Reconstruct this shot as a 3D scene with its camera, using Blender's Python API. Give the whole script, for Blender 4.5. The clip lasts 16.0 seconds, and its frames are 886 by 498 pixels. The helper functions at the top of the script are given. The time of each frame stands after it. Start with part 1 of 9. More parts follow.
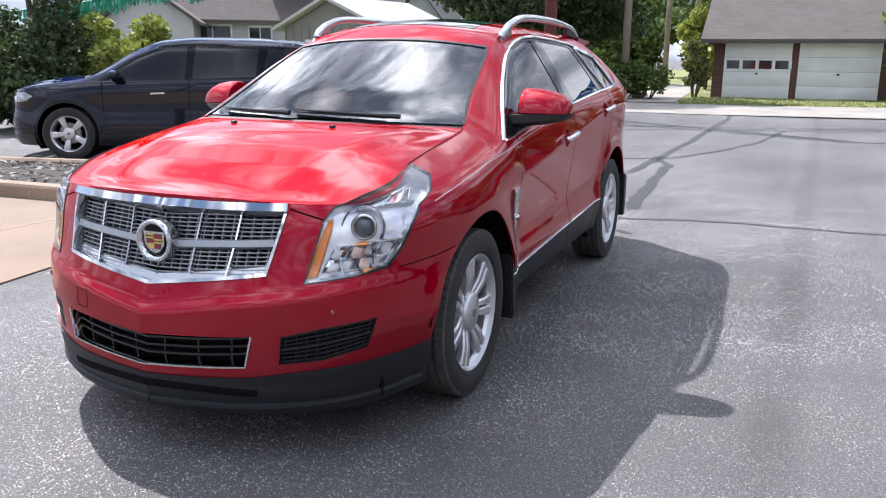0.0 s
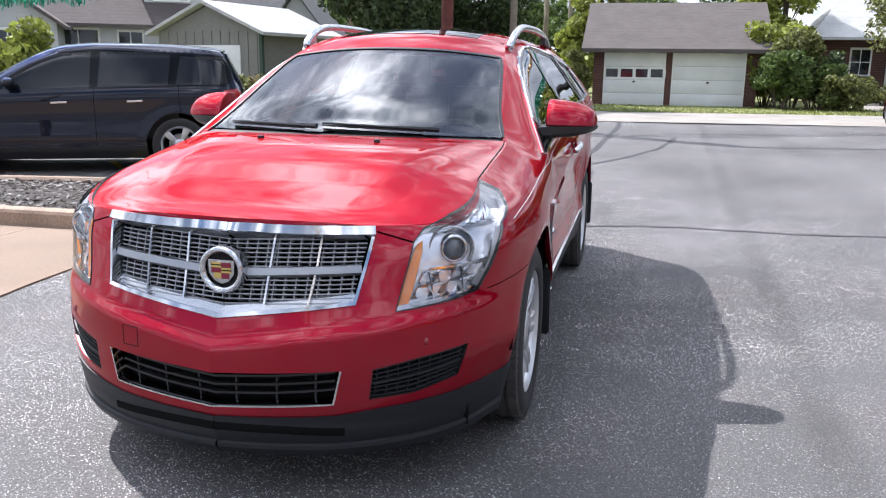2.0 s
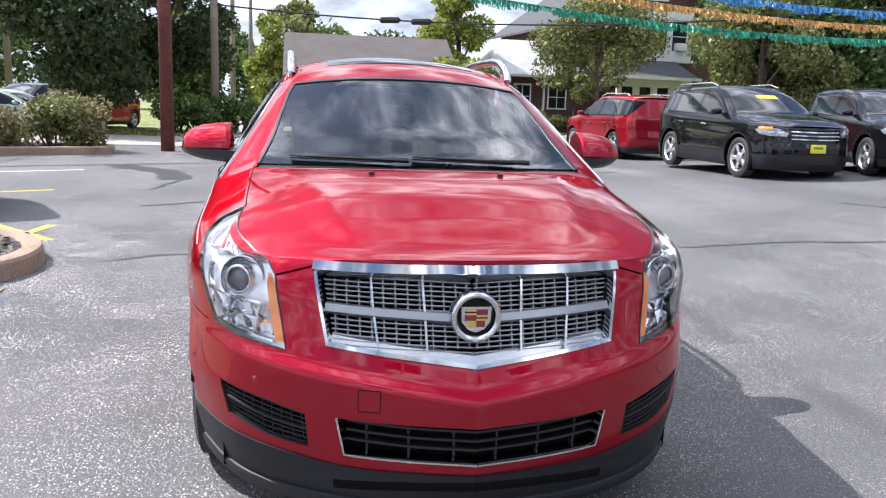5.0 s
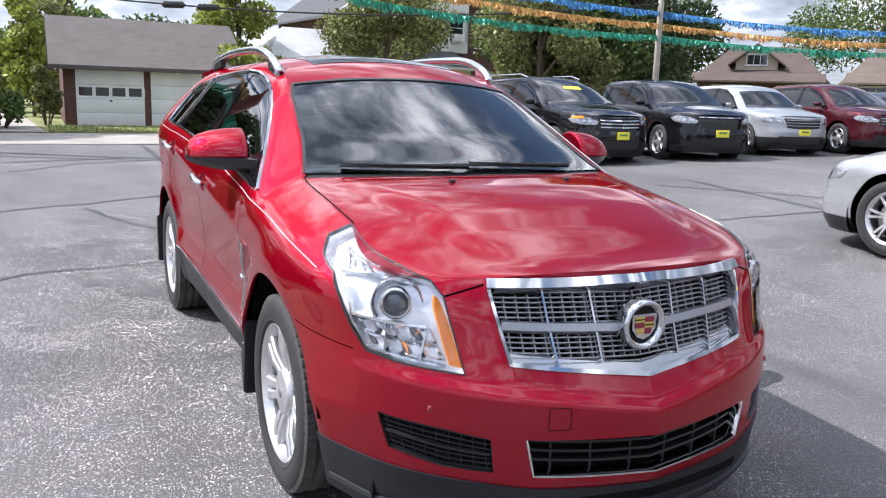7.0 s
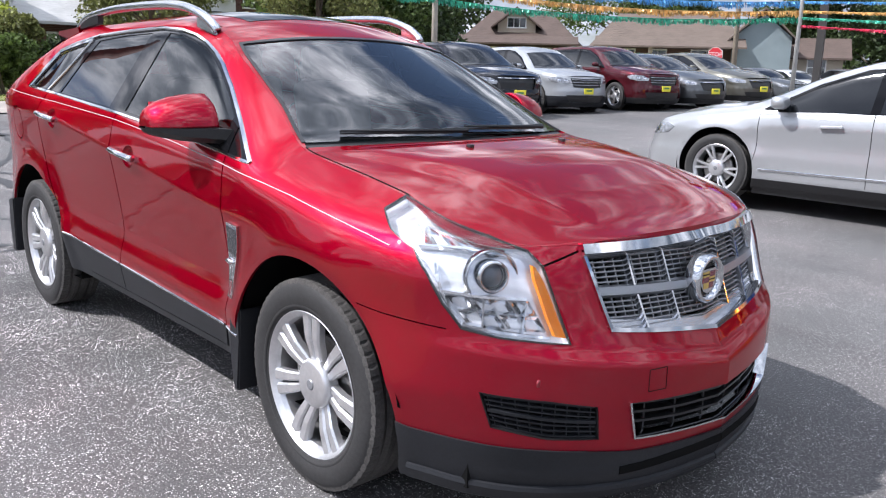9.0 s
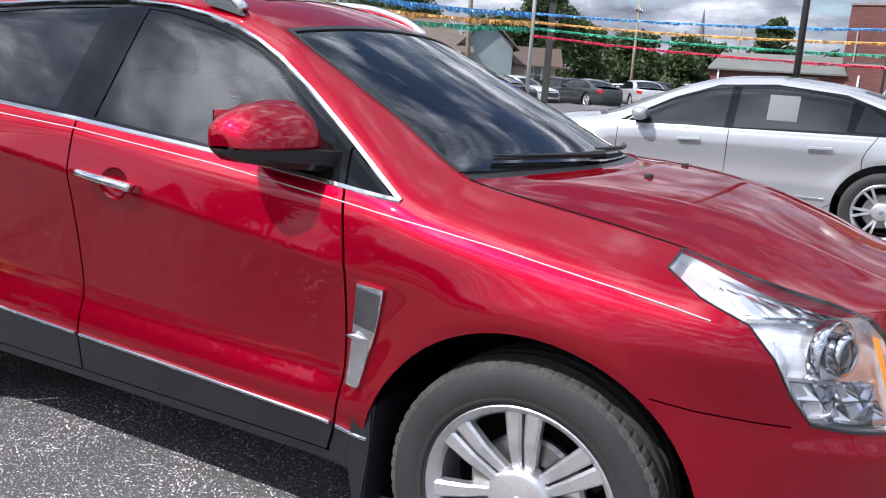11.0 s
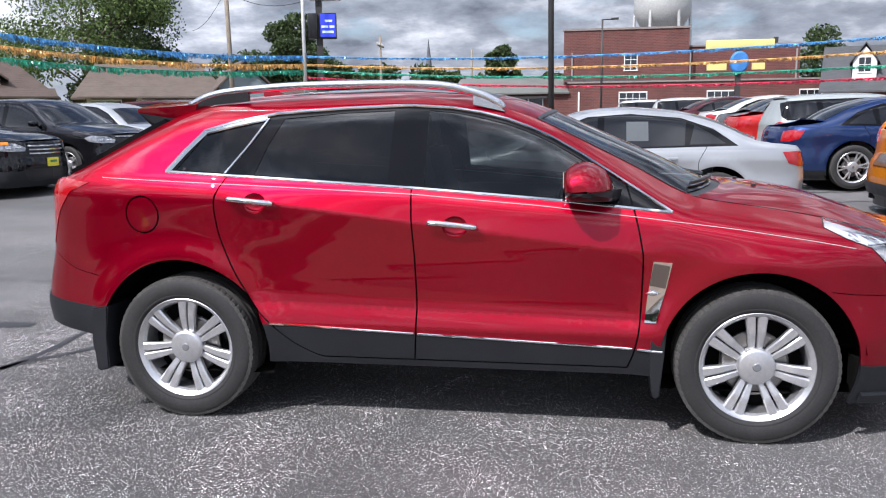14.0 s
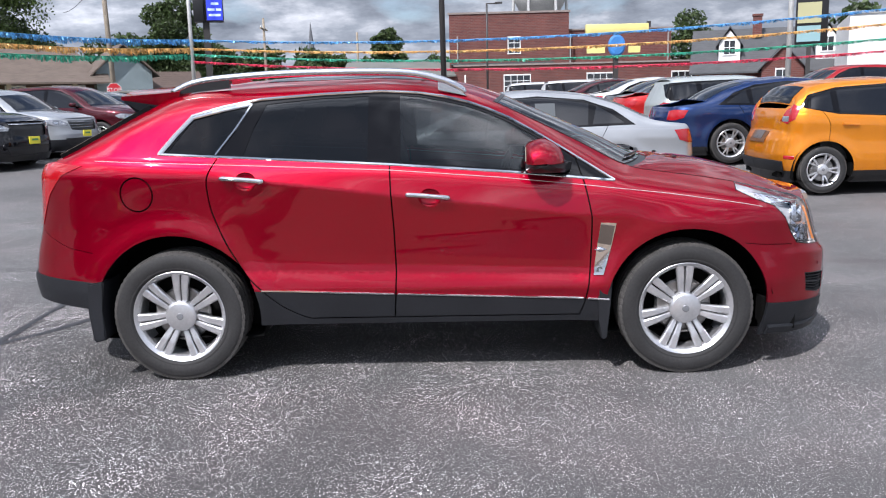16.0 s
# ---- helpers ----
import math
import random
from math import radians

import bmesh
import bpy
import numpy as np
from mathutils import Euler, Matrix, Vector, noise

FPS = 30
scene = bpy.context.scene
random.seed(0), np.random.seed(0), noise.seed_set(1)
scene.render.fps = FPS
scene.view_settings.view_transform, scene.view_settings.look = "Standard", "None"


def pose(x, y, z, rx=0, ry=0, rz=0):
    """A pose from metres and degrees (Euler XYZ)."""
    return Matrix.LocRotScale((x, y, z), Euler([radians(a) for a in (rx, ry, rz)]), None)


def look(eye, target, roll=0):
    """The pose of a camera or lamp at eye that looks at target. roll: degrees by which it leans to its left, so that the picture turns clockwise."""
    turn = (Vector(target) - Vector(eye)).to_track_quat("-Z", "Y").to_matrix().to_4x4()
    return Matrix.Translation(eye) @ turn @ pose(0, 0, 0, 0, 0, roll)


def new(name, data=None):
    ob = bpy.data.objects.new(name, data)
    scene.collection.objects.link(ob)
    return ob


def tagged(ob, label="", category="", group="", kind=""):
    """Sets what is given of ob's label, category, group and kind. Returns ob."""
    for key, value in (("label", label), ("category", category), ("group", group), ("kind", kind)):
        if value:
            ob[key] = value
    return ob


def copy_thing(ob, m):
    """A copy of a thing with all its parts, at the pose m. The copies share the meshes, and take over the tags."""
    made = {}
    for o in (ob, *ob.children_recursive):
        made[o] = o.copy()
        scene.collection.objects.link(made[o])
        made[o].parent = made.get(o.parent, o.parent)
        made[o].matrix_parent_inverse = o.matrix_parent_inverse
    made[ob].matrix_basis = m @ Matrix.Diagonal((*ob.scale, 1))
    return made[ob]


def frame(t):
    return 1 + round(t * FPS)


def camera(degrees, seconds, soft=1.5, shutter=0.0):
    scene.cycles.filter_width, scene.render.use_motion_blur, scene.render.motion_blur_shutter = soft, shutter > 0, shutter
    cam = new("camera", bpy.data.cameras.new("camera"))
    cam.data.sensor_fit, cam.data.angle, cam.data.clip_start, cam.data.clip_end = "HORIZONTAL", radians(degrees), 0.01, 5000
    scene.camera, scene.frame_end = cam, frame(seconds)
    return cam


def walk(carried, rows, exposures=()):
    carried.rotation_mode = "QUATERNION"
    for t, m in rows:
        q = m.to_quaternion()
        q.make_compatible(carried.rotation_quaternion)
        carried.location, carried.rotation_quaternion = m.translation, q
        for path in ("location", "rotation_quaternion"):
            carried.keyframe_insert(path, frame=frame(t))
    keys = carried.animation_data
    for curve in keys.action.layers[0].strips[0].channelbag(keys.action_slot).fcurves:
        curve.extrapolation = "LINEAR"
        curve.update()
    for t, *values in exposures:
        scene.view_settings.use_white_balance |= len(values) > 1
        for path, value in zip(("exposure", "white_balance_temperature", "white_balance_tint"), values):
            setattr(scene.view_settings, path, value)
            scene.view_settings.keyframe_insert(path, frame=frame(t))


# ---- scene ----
cam = camera(57.3, 16.0, 1.15)

PATH = [
    (0, (4.589, 2.107, 1.455), (2.796, 1.349, 0.996), 0.5),
    (0.5, (4.56, 1.985, 1.465), (2.749, 1.271, 1.01), 0.8),
    (1, (4.519, 1.8, 1.449), (2.683, 1.145, 1.002), 0.8),
    (1.5, (4.577, 1.609, 1.457), (2.711, 1.04, 1.013), 0.9),
    (2, (4.691, 1.341, 1.464), (2.796, 0.874, 1.024), 0.8),
    (2.5, (4.709, 1.018, 1.438), (2.789, 0.66, 1.004), 0.6),
    (3, (4.73, 0.664, 1.457), (2.79, 0.428, 1.032), 0.4),
    (3.5, (4.792, 0.35, 1.47), (2.839, 0.236, 1.056), 0.6),
    (3.7, (4.813, 0.219, 1.444), (2.852, 0.179, 1.055), 0.9),
    (5.8, (4.466, -0.97, 1.443), (2.579, -0.426, 1.066), 2.2),
    (6, (4.391, -1.088, 1.445), (2.521, -0.486, 1.069), 2.2),
    (6.5, (4.326, -1.369, 1.456), (2.507, -0.623, 1.086), 2.1),
    (7, (4.243, -1.654, 1.469), (2.481, -0.784, 1.103), 1.8),
    (7.5, (4.026, -1.883, 1.436), (2.324, -0.901, 1.066), 1.4),
    (8, (3.837, -2.097, 1.455), (2.207, -1.004, 1.069), 0.9),
    (8.5, (3.727, -2.287, 1.456), (2.181, -1.086, 1.048), 0.6),
    (8.7, (3.698, -2.322, 1.447), (2.194, -1.072, 1.026), 0.9),
    (10.8, (2.190, -2.560, 1.414), (1.264, -0.842, 0.990), 4.2),
    (11, (2.046, -2.672, 1.402), (1.156, -0.930, 0.988), 4.0),
    (11.5, (1.75, -3.015, 1.457), (0.957, -1.226, 1.045), 3.2),
    (12, (1.453, -3.343, 1.476), (0.762, -1.507, 1.088), 2.3),
    (12.5, (1.276, -3.771, 1.499), (0.679, -1.897, 1.137), 1.4),
    (13, (1.075, -4.1, 1.501), (0.563, -2.197, 1.158), 0.8),
    (13.5, (0.786, -4.335, 1.51), (0.36, -2.409, 1.182), 0.0),
    (14, (0.576, -4.687, 1.518), (0.252, -2.739, 1.2), -0.7),
    (14.5, (0.391, -4.869, 1.516), (0.164, -2.909, 1.193), -1.3),
    (15, (0.248, -5.063, 1.524), (0.107, -3.097, 1.187), -1.5),
    (15.5, (0.185, -5.229, 1.525), (0.103, -3.262, 1.171), -1.5),
    (16, (0.183, -5.266, 1.529), (0.134, -3.3, 1.167), -1.3),
]
walk(cam, [(t, look(eye, target, roll)) for t, eye, target, roll in PATH],
     exposures=[(0, .88, 6000, 15), (3.5, .95, 6000, 15), (7, .86, 6000, 15), (8.7, .75, 6000, 15), (11, .59, 6000, 15), (16, .44, 6000, 15)])

# ---------------------------------------------------------------- light
SUN_DIR = Vector((-0.46, -0.745, 1.02)).normalized()
sun_data = bpy.data.lights.new("sun", "SUN")
sun_data.energy, sun_data.angle, sun_data.color = 4.15, radians(0.6), (1.0, 0.955, 0.89)
sun = new("sun", sun_data)
sun.matrix_world = look((0, 0, 40), Vector((0, 0, 40)) - SUN_DIR)

world = bpy.data.worlds.new("sky")
scene.world = world
world.use_nodes = True


def sky_nodes():
    nt = world.node_tree
    nt.nodes.clear()
    out = nt.nodes.new("ShaderNodeOutputWorld")
    bg = nt.nodes.new("ShaderNodeBackground")
    sky = nt.nodes.new("ShaderNodeTexSky")
    sky.sky_type, sky.sun_disc = "NISHITA", False
    sky.sun_elevation = math.asin(SUN_DIR.z)
    sky.sun_rotation = math.atan2(SUN_DIR.x, SUN_DIR.y)
    sky.dust_density, sky.air_density = 1.5, 1.0
    tc = nt.nodes.new("ShaderNodeTexCoord")
    sep = nt.nodes.new("ShaderNodeSeparateXYZ")
    nt.links.new(tc.outputs["Generated"], sep.inputs[0])
    # clouds as a flat layer overhead: direction divided by its height
    zz = nt.nodes.new("ShaderNodeMath"); zz.operation = "MAXIMUM"; zz.inputs[1].default_value = 0.0
    nt.links.new(sep.outputs["Z"], zz.inputs[0])
    za = nt.nodes.new("ShaderNodeMath"); za.operation = "ADD"; za.inputs[1].default_value = 0.30
    nt.links.new(zz.outputs[0], za.inputs[0])
    dv = nt.nodes.new("ShaderNodeVectorMath"); dv.operation = "DIVIDE"
    cmb = nt.nodes.new("ShaderNodeCombineXYZ")
    for k in range(3):
        nt.links.new(za.outputs[0], cmb.inputs[k])
    nt.links.new(tc.outputs["Generated"], dv.inputs[0])
    nt.links.new(cmb.outputs[0], dv.inputs[1])
    n1 = nt.nodes.new("ShaderNodeTexNoise")
    n1.inputs["Scale"].default_value, n1.inputs["Detail"].default_value = 2.0, 9.0
    n1.inputs["Roughness"].default_value, n1.inputs["Distortion"].default_value = 0.56, 0.35
    mv = nt.nodes.new("ShaderNodeVectorMath"); mv.operation = "ADD"; mv.inputs[1].default_value = (3.7, 1.9, 0.0)
    nt.links.new(dv.outputs[0], mv.inputs[0])
    nt.links.new(mv.outputs[0], n1.inputs["Vector"])
    cover = nt.nodes.new("ShaderNodeMapRange")
    cover.inputs["From Min"].default_value, cover.inputs["From Max"].default_value = 0.44, 0.57
    n2 = nt.nodes.new("ShaderNodeTexNoise")
    n2.inputs["Scale"].default_value, n2.inputs["Detail"].default_value = 4.2, 8.0
    n2.inputs["Roughness"].default_value = 0.6
    nt.links.new(mv.outputs[0], n2.inputs["Vector"])
    ramp = nt.nodes.new("ShaderNodeValToRGB")
    e = ramp.color_ramp.elements
    e[0].position, e[0].color = 0.40, (1.3, 1.55, 1.95, 1)
    e[1].position, e[1].color = 0.61, (15.0, 15.0, 15.0, 1)
    mid = e.new(0.50); mid.color = (5.0, 5.4, 5.9, 1)
    # flatter, hazier cloud towards the horizon
    hz = nt.nodes.new("ShaderNodeMapRange"); hz.interpolation_type = "SMOOTHSTEP"
    hz.inputs["From Min"].default_value, hz.inputs["From Max"].default_value = 0.05, 0.45
    hz.inputs["To Min"].default_value, hz.inputs["To Max"].default_value = 0.30, 1.0
    nt.links.new(sep.outputs["Z"], hz.inputs["Value"])
    sub = nt.nodes.new("ShaderNodeMath"); sub.operation = "SUBTRACT"; sub.inputs[1].default_value = 0.505
    nt.links.new(n2.outputs["Fac"], sub.inputs[0])
    mad = nt.nodes.new("ShaderNodeMath"); mad.operation = "MULTIPLY_ADD"; mad.inputs[2].default_value = 0.497
    nt.links.new(sub.outputs[0], mad.inputs[0]); nt.links.new(hz.outputs[0], mad.inputs[1])
    nt.links.new(mad.outputs[0], ramp.inputs["Fac"])
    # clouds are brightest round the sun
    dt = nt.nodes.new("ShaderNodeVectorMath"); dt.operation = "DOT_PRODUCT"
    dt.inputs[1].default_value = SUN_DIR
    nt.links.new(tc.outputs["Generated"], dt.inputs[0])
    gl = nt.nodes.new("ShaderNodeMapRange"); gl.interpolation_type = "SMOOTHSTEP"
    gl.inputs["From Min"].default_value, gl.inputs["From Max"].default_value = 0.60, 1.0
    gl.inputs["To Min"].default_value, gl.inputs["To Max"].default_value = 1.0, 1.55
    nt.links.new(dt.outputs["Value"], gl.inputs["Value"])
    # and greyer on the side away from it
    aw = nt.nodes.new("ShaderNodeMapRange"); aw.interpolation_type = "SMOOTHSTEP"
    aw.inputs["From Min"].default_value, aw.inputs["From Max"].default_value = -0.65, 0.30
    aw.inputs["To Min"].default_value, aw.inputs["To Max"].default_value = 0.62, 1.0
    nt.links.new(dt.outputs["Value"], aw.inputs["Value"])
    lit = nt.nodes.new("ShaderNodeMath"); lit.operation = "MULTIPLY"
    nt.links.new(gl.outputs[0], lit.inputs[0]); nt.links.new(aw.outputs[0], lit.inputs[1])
    # and thickest there
    th = nt.nodes.new("ShaderNodeMath"); th.operation = "MULTIPLY_ADD"; th.inputs[1].default_value = 0.05
    nt.links.new(gl.outputs[0], th.inputs[0]); nt.links.new(n1.outputs["Fac"], th.inputs[2])
    # closed cloud low over the horizon
    lo_ = nt.nodes.new("ShaderNodeMath"); lo_.operation = "MULTIPLY_ADD"; lo_.inputs[1].default_value = -0.16
    nt.links.new(hz.outputs[0], lo_.inputs[0]); nt.links.new(th.outputs[0], lo_.inputs[2])
    ad = nt.nodes.new("ShaderNodeMath"); ad.operation = "ADD"; ad.inputs[1].default_value = 0.16
    nt.links.new(lo_.outputs[0], ad.inputs[0])
    nt.links.new(ad.outputs[0], cover.inputs["Value"])
    br = nt.nodes.new("ShaderNodeVectorMath"); br.operation = "SCALE"
    nt.links.new(ramp.outputs[0], br.inputs[0])
    # thin bright cloud overhead
    ov = nt.nodes.new("ShaderNodeMapRange"); ov.interpolation_type = "SMOOTHSTEP"
    ov.inputs["From Min"].default_value, ov.inputs["From Max"].default_value = 0.30, 0.85
    ov.inputs["To Min"].default_value, ov.inputs["To Max"].default_value = 1.0, 1.55
    nt.links.new(sep.outputs["Z"], ov.inputs["Value"])
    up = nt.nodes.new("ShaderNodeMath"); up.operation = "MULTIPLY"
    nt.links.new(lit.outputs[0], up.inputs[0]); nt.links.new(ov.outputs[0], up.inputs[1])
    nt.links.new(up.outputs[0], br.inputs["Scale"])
    mix = nt.nodes.new("ShaderNodeMix"); mix.data_type = "RGBA"
    nt.links.new(cover.outputs[0], mix.inputs["Factor"])
    nt.links.new(sky.outputs[0], mix.inputs["A"])
    nt.links.new(br.outputs[0], mix.inputs["B"])
    nt.links.new(mix.outputs["Result"], bg.inputs["Color"])
    bg.inputs["Strength"].default_value = 0.097
    nt.links.new(bg.outputs[0], out.inputs[0])


sky_nodes()

# ---------------------------------------------------------------- materials
MATS = {}


def mat(name, color, rough=0.5, metal=0.0, coat=0.0, coat_rough=0.03, grain=None, stain=None, bump=None, spec=0.5, emit=None, sheen=0.0):
    """Principled material. grain and stain: (scale, amount) of fine and broad colour variation; bump: (scale, height)."""
    if name in MATS:
        return MATS[name]
    m = bpy.data.materials.new(name)
    m.use_nodes = True
    nt = m.node_tree
    b = nt.nodes["Principled BSDF"]
    b.inputs["Base Color"].default_value = (*color, 1)
    b.inputs["Roughness"].default_value = rough
    b.inputs["Metallic"].default_value = metal
    b.inputs["Coat Weight"].default_value = coat
    b.inputs["Coat Roughness"].default_value = coat_rough
    b.inputs["Specular IOR Level"].default_value = spec
    tc = nt.nodes.new("ShaderNodeTexCoord")
    last = None
    for k, g in enumerate((stain, grain)):
        if not g:
            continue
        n = nt.nodes.new("ShaderNodeTexNoise")
        n.inputs["Scale"].default_value, n.inputs["Detail"].default_value = g[0], 6.0
        nt.links.new(tc.outputs["Object"], n.inputs["Vector"])
        r = nt.nodes.new("ShaderNodeMapRange")
        r.inputs["From Min"].default_value, r.inputs["From Max"].default_value = 0.3, 0.7
        r.inputs["To Min"].default_value, r.inputs["To Max"].default_value = 1 - g[1], 1 + g[1]
        nt.links.new(n.outputs["Fac"], r.inputs["Value"])
        v = nt.nodes.new("ShaderNodeVectorMath"); v.operation = "SCALE"
        if last is None:
            v.inputs[0].default_value = color
        else:
            nt.links.new(last, v.inputs[0])
        nt.links.new(r.outputs[0], v.inputs["Scale"])
        last = v.outputs[0]
    if last is not None:
        nt.links.new(last, b.inputs["Base Color"])
    if bump:
        n = nt.nodes.new("ShaderNodeTexNoise")
        n.inputs["Scale"].default_value, n.inputs["Detail"].default_value = bump[0], 4.0
        nt.links.new(tc.outputs["Object"], n.inputs["Vector"])
        bp = nt.nodes.new("ShaderNodeBump")
        bp.inputs["Strength"].default_value, bp.inputs["Distance"].default_value = 0.6, bump[1]
        nt.links.new(n.outputs["Fac"], bp.inputs["Height"])
        nt.links.new(bp.outputs[0], b.inputs["Normal"])
    if emit:
        b.inputs["Emission Color"].default_value = (*emit[:3], 1)
        b.inputs["Emission Strength"].default_value = emit[3]
    MATS[name] = m
    return m


def paint(name, color, metal=0.3, rough=0.38, coat=1.0):
    """Clear-coated car paint with flake and a slight orange-peel relief."""
    if name in MATS:
        return MATS[name]
    m = mat(name, color, rough, metal, coat, 0.02, grain=(900, 0.10), stain=(0.9, 0.05), spec=0.0)
    nt = m.node_tree
    b = nt.nodes["Principled BSDF"]
    top = max(color)
    b.inputs["Specular Tint"].default_value = (*[min(1, .12 + .88 * c / top) for c in color], 1)
    tc = nt.nodes.new("ShaderNodeTexCoord")
    n = nt.nodes.new("ShaderNodeTexNoise")
    n.inputs["Scale"].default_value, n.inputs["Detail"].default_value = 7.0, 1.0
    nt.links.new(tc.outputs["Object"], n.inputs["Vector"])
    bp = nt.nodes.new("ShaderNodeBump")
    bp.inputs["Strength"].default_value, bp.inputs["Distance"].default_value = 0.25, 0.0009
    nt.links.new(n.outputs["Fac"], bp.inputs["Height"])
    nt.links.new(bp.outputs[0], b.inputs["Coat Normal"])
    return m


def glass(name, tint, gloss=1.0, rough=0.0, ior=1.55):
    """Thin tinted pane: see-through with a mirror reflection that grows at grazing angles."""
    if name in MATS:
        return MATS[name]
    m = bpy.data.materials.new(name)
    m.use_nodes = True
    nt = m.node_tree
    nt.nodes.clear()
    out = nt.nodes.new("ShaderNodeOutputMaterial")
    tr = nt.nodes.new("ShaderNodeBsdfTransparent")
    tr.inputs["Color"].default_value = (*tint, 1)
    gl = nt.nodes.new("ShaderNodeBsdfGlossy")
    gl.inputs["Roughness"].default_value = rough
    gl.inputs["Color"].default_value = (gloss, gloss, gloss, 1)
    fr = nt.nodes.new("ShaderNodeFresnel")
    fr.inputs["IOR"].default_value = ior
    mx = nt.nodes.new("ShaderNodeMixShader")
    nt.links.new(fr.outputs[0], mx.inputs[0])
    nt.links.new(tr.outputs[0], mx.inputs[1])
    nt.links.new(gl.outputs[0], mx.inputs[2])
    nt.links.new(mx.outputs[0], out.inputs[0])
    MATS[name] = m
    return m


M_RED = paint("red_paint", (0.335, 0.0006, 0.0165), 0.90, 0.45, 0.85)
M_CHROME = mat("chrome", (0.64, 0.65, 0.67), 0.07, 1.0, grain=(90, 0.05))
M_SILVER = mat("brushed_silver", (0.62, 0.63, 0.65), 0.22, 1.0, grain=(300, 0.05))
M_ALLOY = mat("alloy", (0.66, 0.66, 0.67), 0.36, 0.85, coat=0.4, grain=(60, 0.06), stain=(6, 0.08))
M_GREYPL = mat("grey_plastic", (0.20, 0.205, 0.215), 0.38, 0.3)
M_SLAT = mat("grille_grey", (0.30, 0.305, 0.315), 0.36, 0.5)
M_CLAD = mat("dark_cladding", (0.014, 0.015, 0.018), 0.50, 0.0, spec=0.35, grain=(120, 0.15), stain=(4, 0.15), bump=(400, 0.0006))
M_BLACK = mat("black_plastic", (0.012, 0.012, 0.013), 0.35, grain=(80, 0.2))
M_GLOSSB = mat("gloss_black", (0.006, 0.006, 0.007), 0.03, 0.0, spec=0.22)
# near-black: the dark of gaps, wells and undersides is put into the colour
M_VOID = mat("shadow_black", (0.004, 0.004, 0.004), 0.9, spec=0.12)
M_TYRE = mat("tyre_rubber", (0.021, 0.0205, 0.0205), 0.72, grain=(90, 0.2), stain=(5, 0.25), bump=(250, 0.0008))
M_TREAD = mat("tread_rubber", (0.05, 0.047, 0.044), 0.85, grain=(120, 0.3), stain=(9, 0.3), bump=(160, 0.003))
M_AMBER = mat("amber_lens", (0.98, 0.30, 0.012), 0.15, coat=1.0)
M_TAIL = mat("red_lens", (0.36, 0.003, 0.008), 0.2, coat=1.0)
M_REFL = mat("lamp_reflector", (0.94, 0.95, 0.97), 0.10, 0.95, grain=(40, 0.08))
M_LAMPW = mat("lamp_housing", (0.90, 0.91, 0.93), 0.24, 0.6, grain=(35, 0.08))
M_LENS = glass("clear_lens", (0.97, 0.98, 1.0))
M_WS = glass("windscreen_glass", (0.56, 0.63, 0.63), 1.0, ior=1.85)
M_SIDE = glass("tinted_glass", (0.24, 0.26, 0.26), 1.0)
M_TINT = glass("dark_tinted_glass", (0.035, 0.036, 0.038), 1.0)
M_SEAT = mat("grey_leather", (0.16, 0.155, 0.15), 0.5, grain=(60, 0.1), bump=(150, 0.002))
M_DASH = mat("dash_plastic", (0.05, 0.05, 0.052), 0.55, grain=(150, 0.1))
M_DISC = mat("brake_steel", (0.30, 0.29, 0.28), 0.35, 0.9, stain=(12, 0.3))
M_GOLD = mat("gold_enamel", (0.75, 0.55, 0.18), 0.25, 0.7)
M_MAROON = mat("maroon_enamel", (0.20, 0.01, 0.03), 0.2, 0.2, coat=1.0)


# ---------------------------------------------------------------- mesh helpers
def link_mesh(name, me, material, parent=None, label=""):
    me.materials.append(material)
    ob = new(name, me)
    if parent is not None:
        ob.parent = parent
    if label:
        ob["label"] = label
    return ob


def part(name, bm, material, parent=None, label="", smooth=False):
    me = bpy.data.meshes.new(name)
    bmesh.ops.recalc_face_normals(bm, faces=bm.faces[:])
    for f in bm.faces:
        f.smooth = True
    if not smooth:
        for e in bm.edges:
            if len(e.link_faces) != 2 or e.calc_face_angle(3.0) > .45:
                e.smooth = False
    bm.to_mesh(me)
    bm.free()
    return link_mesh(name, me, material, parent, label)


def thing(name, label, category, group="", at=None, kind=""):
    ob = new(name)
    ob.empty_display_size = 0.2
    if at is not None:
        ob.matrix_world = at
    return tagged(ob, label, category, group, kind)


def box(bm, x0, x1, y0, y1, z0, z1, bevel=0.0, m=None):
    g = bmesh.ops.create_cube(bm, size=1)
    vs = g["verts"]
    for v in vs:
        v.co = Vector(((x0 + x1) / 2 + v.co.x * (x1 - x0), (y0 + y1) / 2 + v.co.y * (y1 - y0), (z0 + z1) / 2 + v.co.z * (z1 - z0)))
    if bevel > 0:
        es = list({e for v in vs for e in v.link_edges})
        r = bmesh.ops.bevel(bm, geom=es, offset=bevel, segments=2, affect="EDGES", profile=0.5)
        vs = [v for v in r["verts"]] + [v for v in vs if v.is_valid]
    if m is not None:
        for v in set(vs):
            if v.is_valid:
                v.co = m @ v.co
    return bm


def boxes(*args, bevel=0.0):
    bm = bmesh.new()
    for a in args:
        box(bm, *a, bevel=bevel)
    return bm


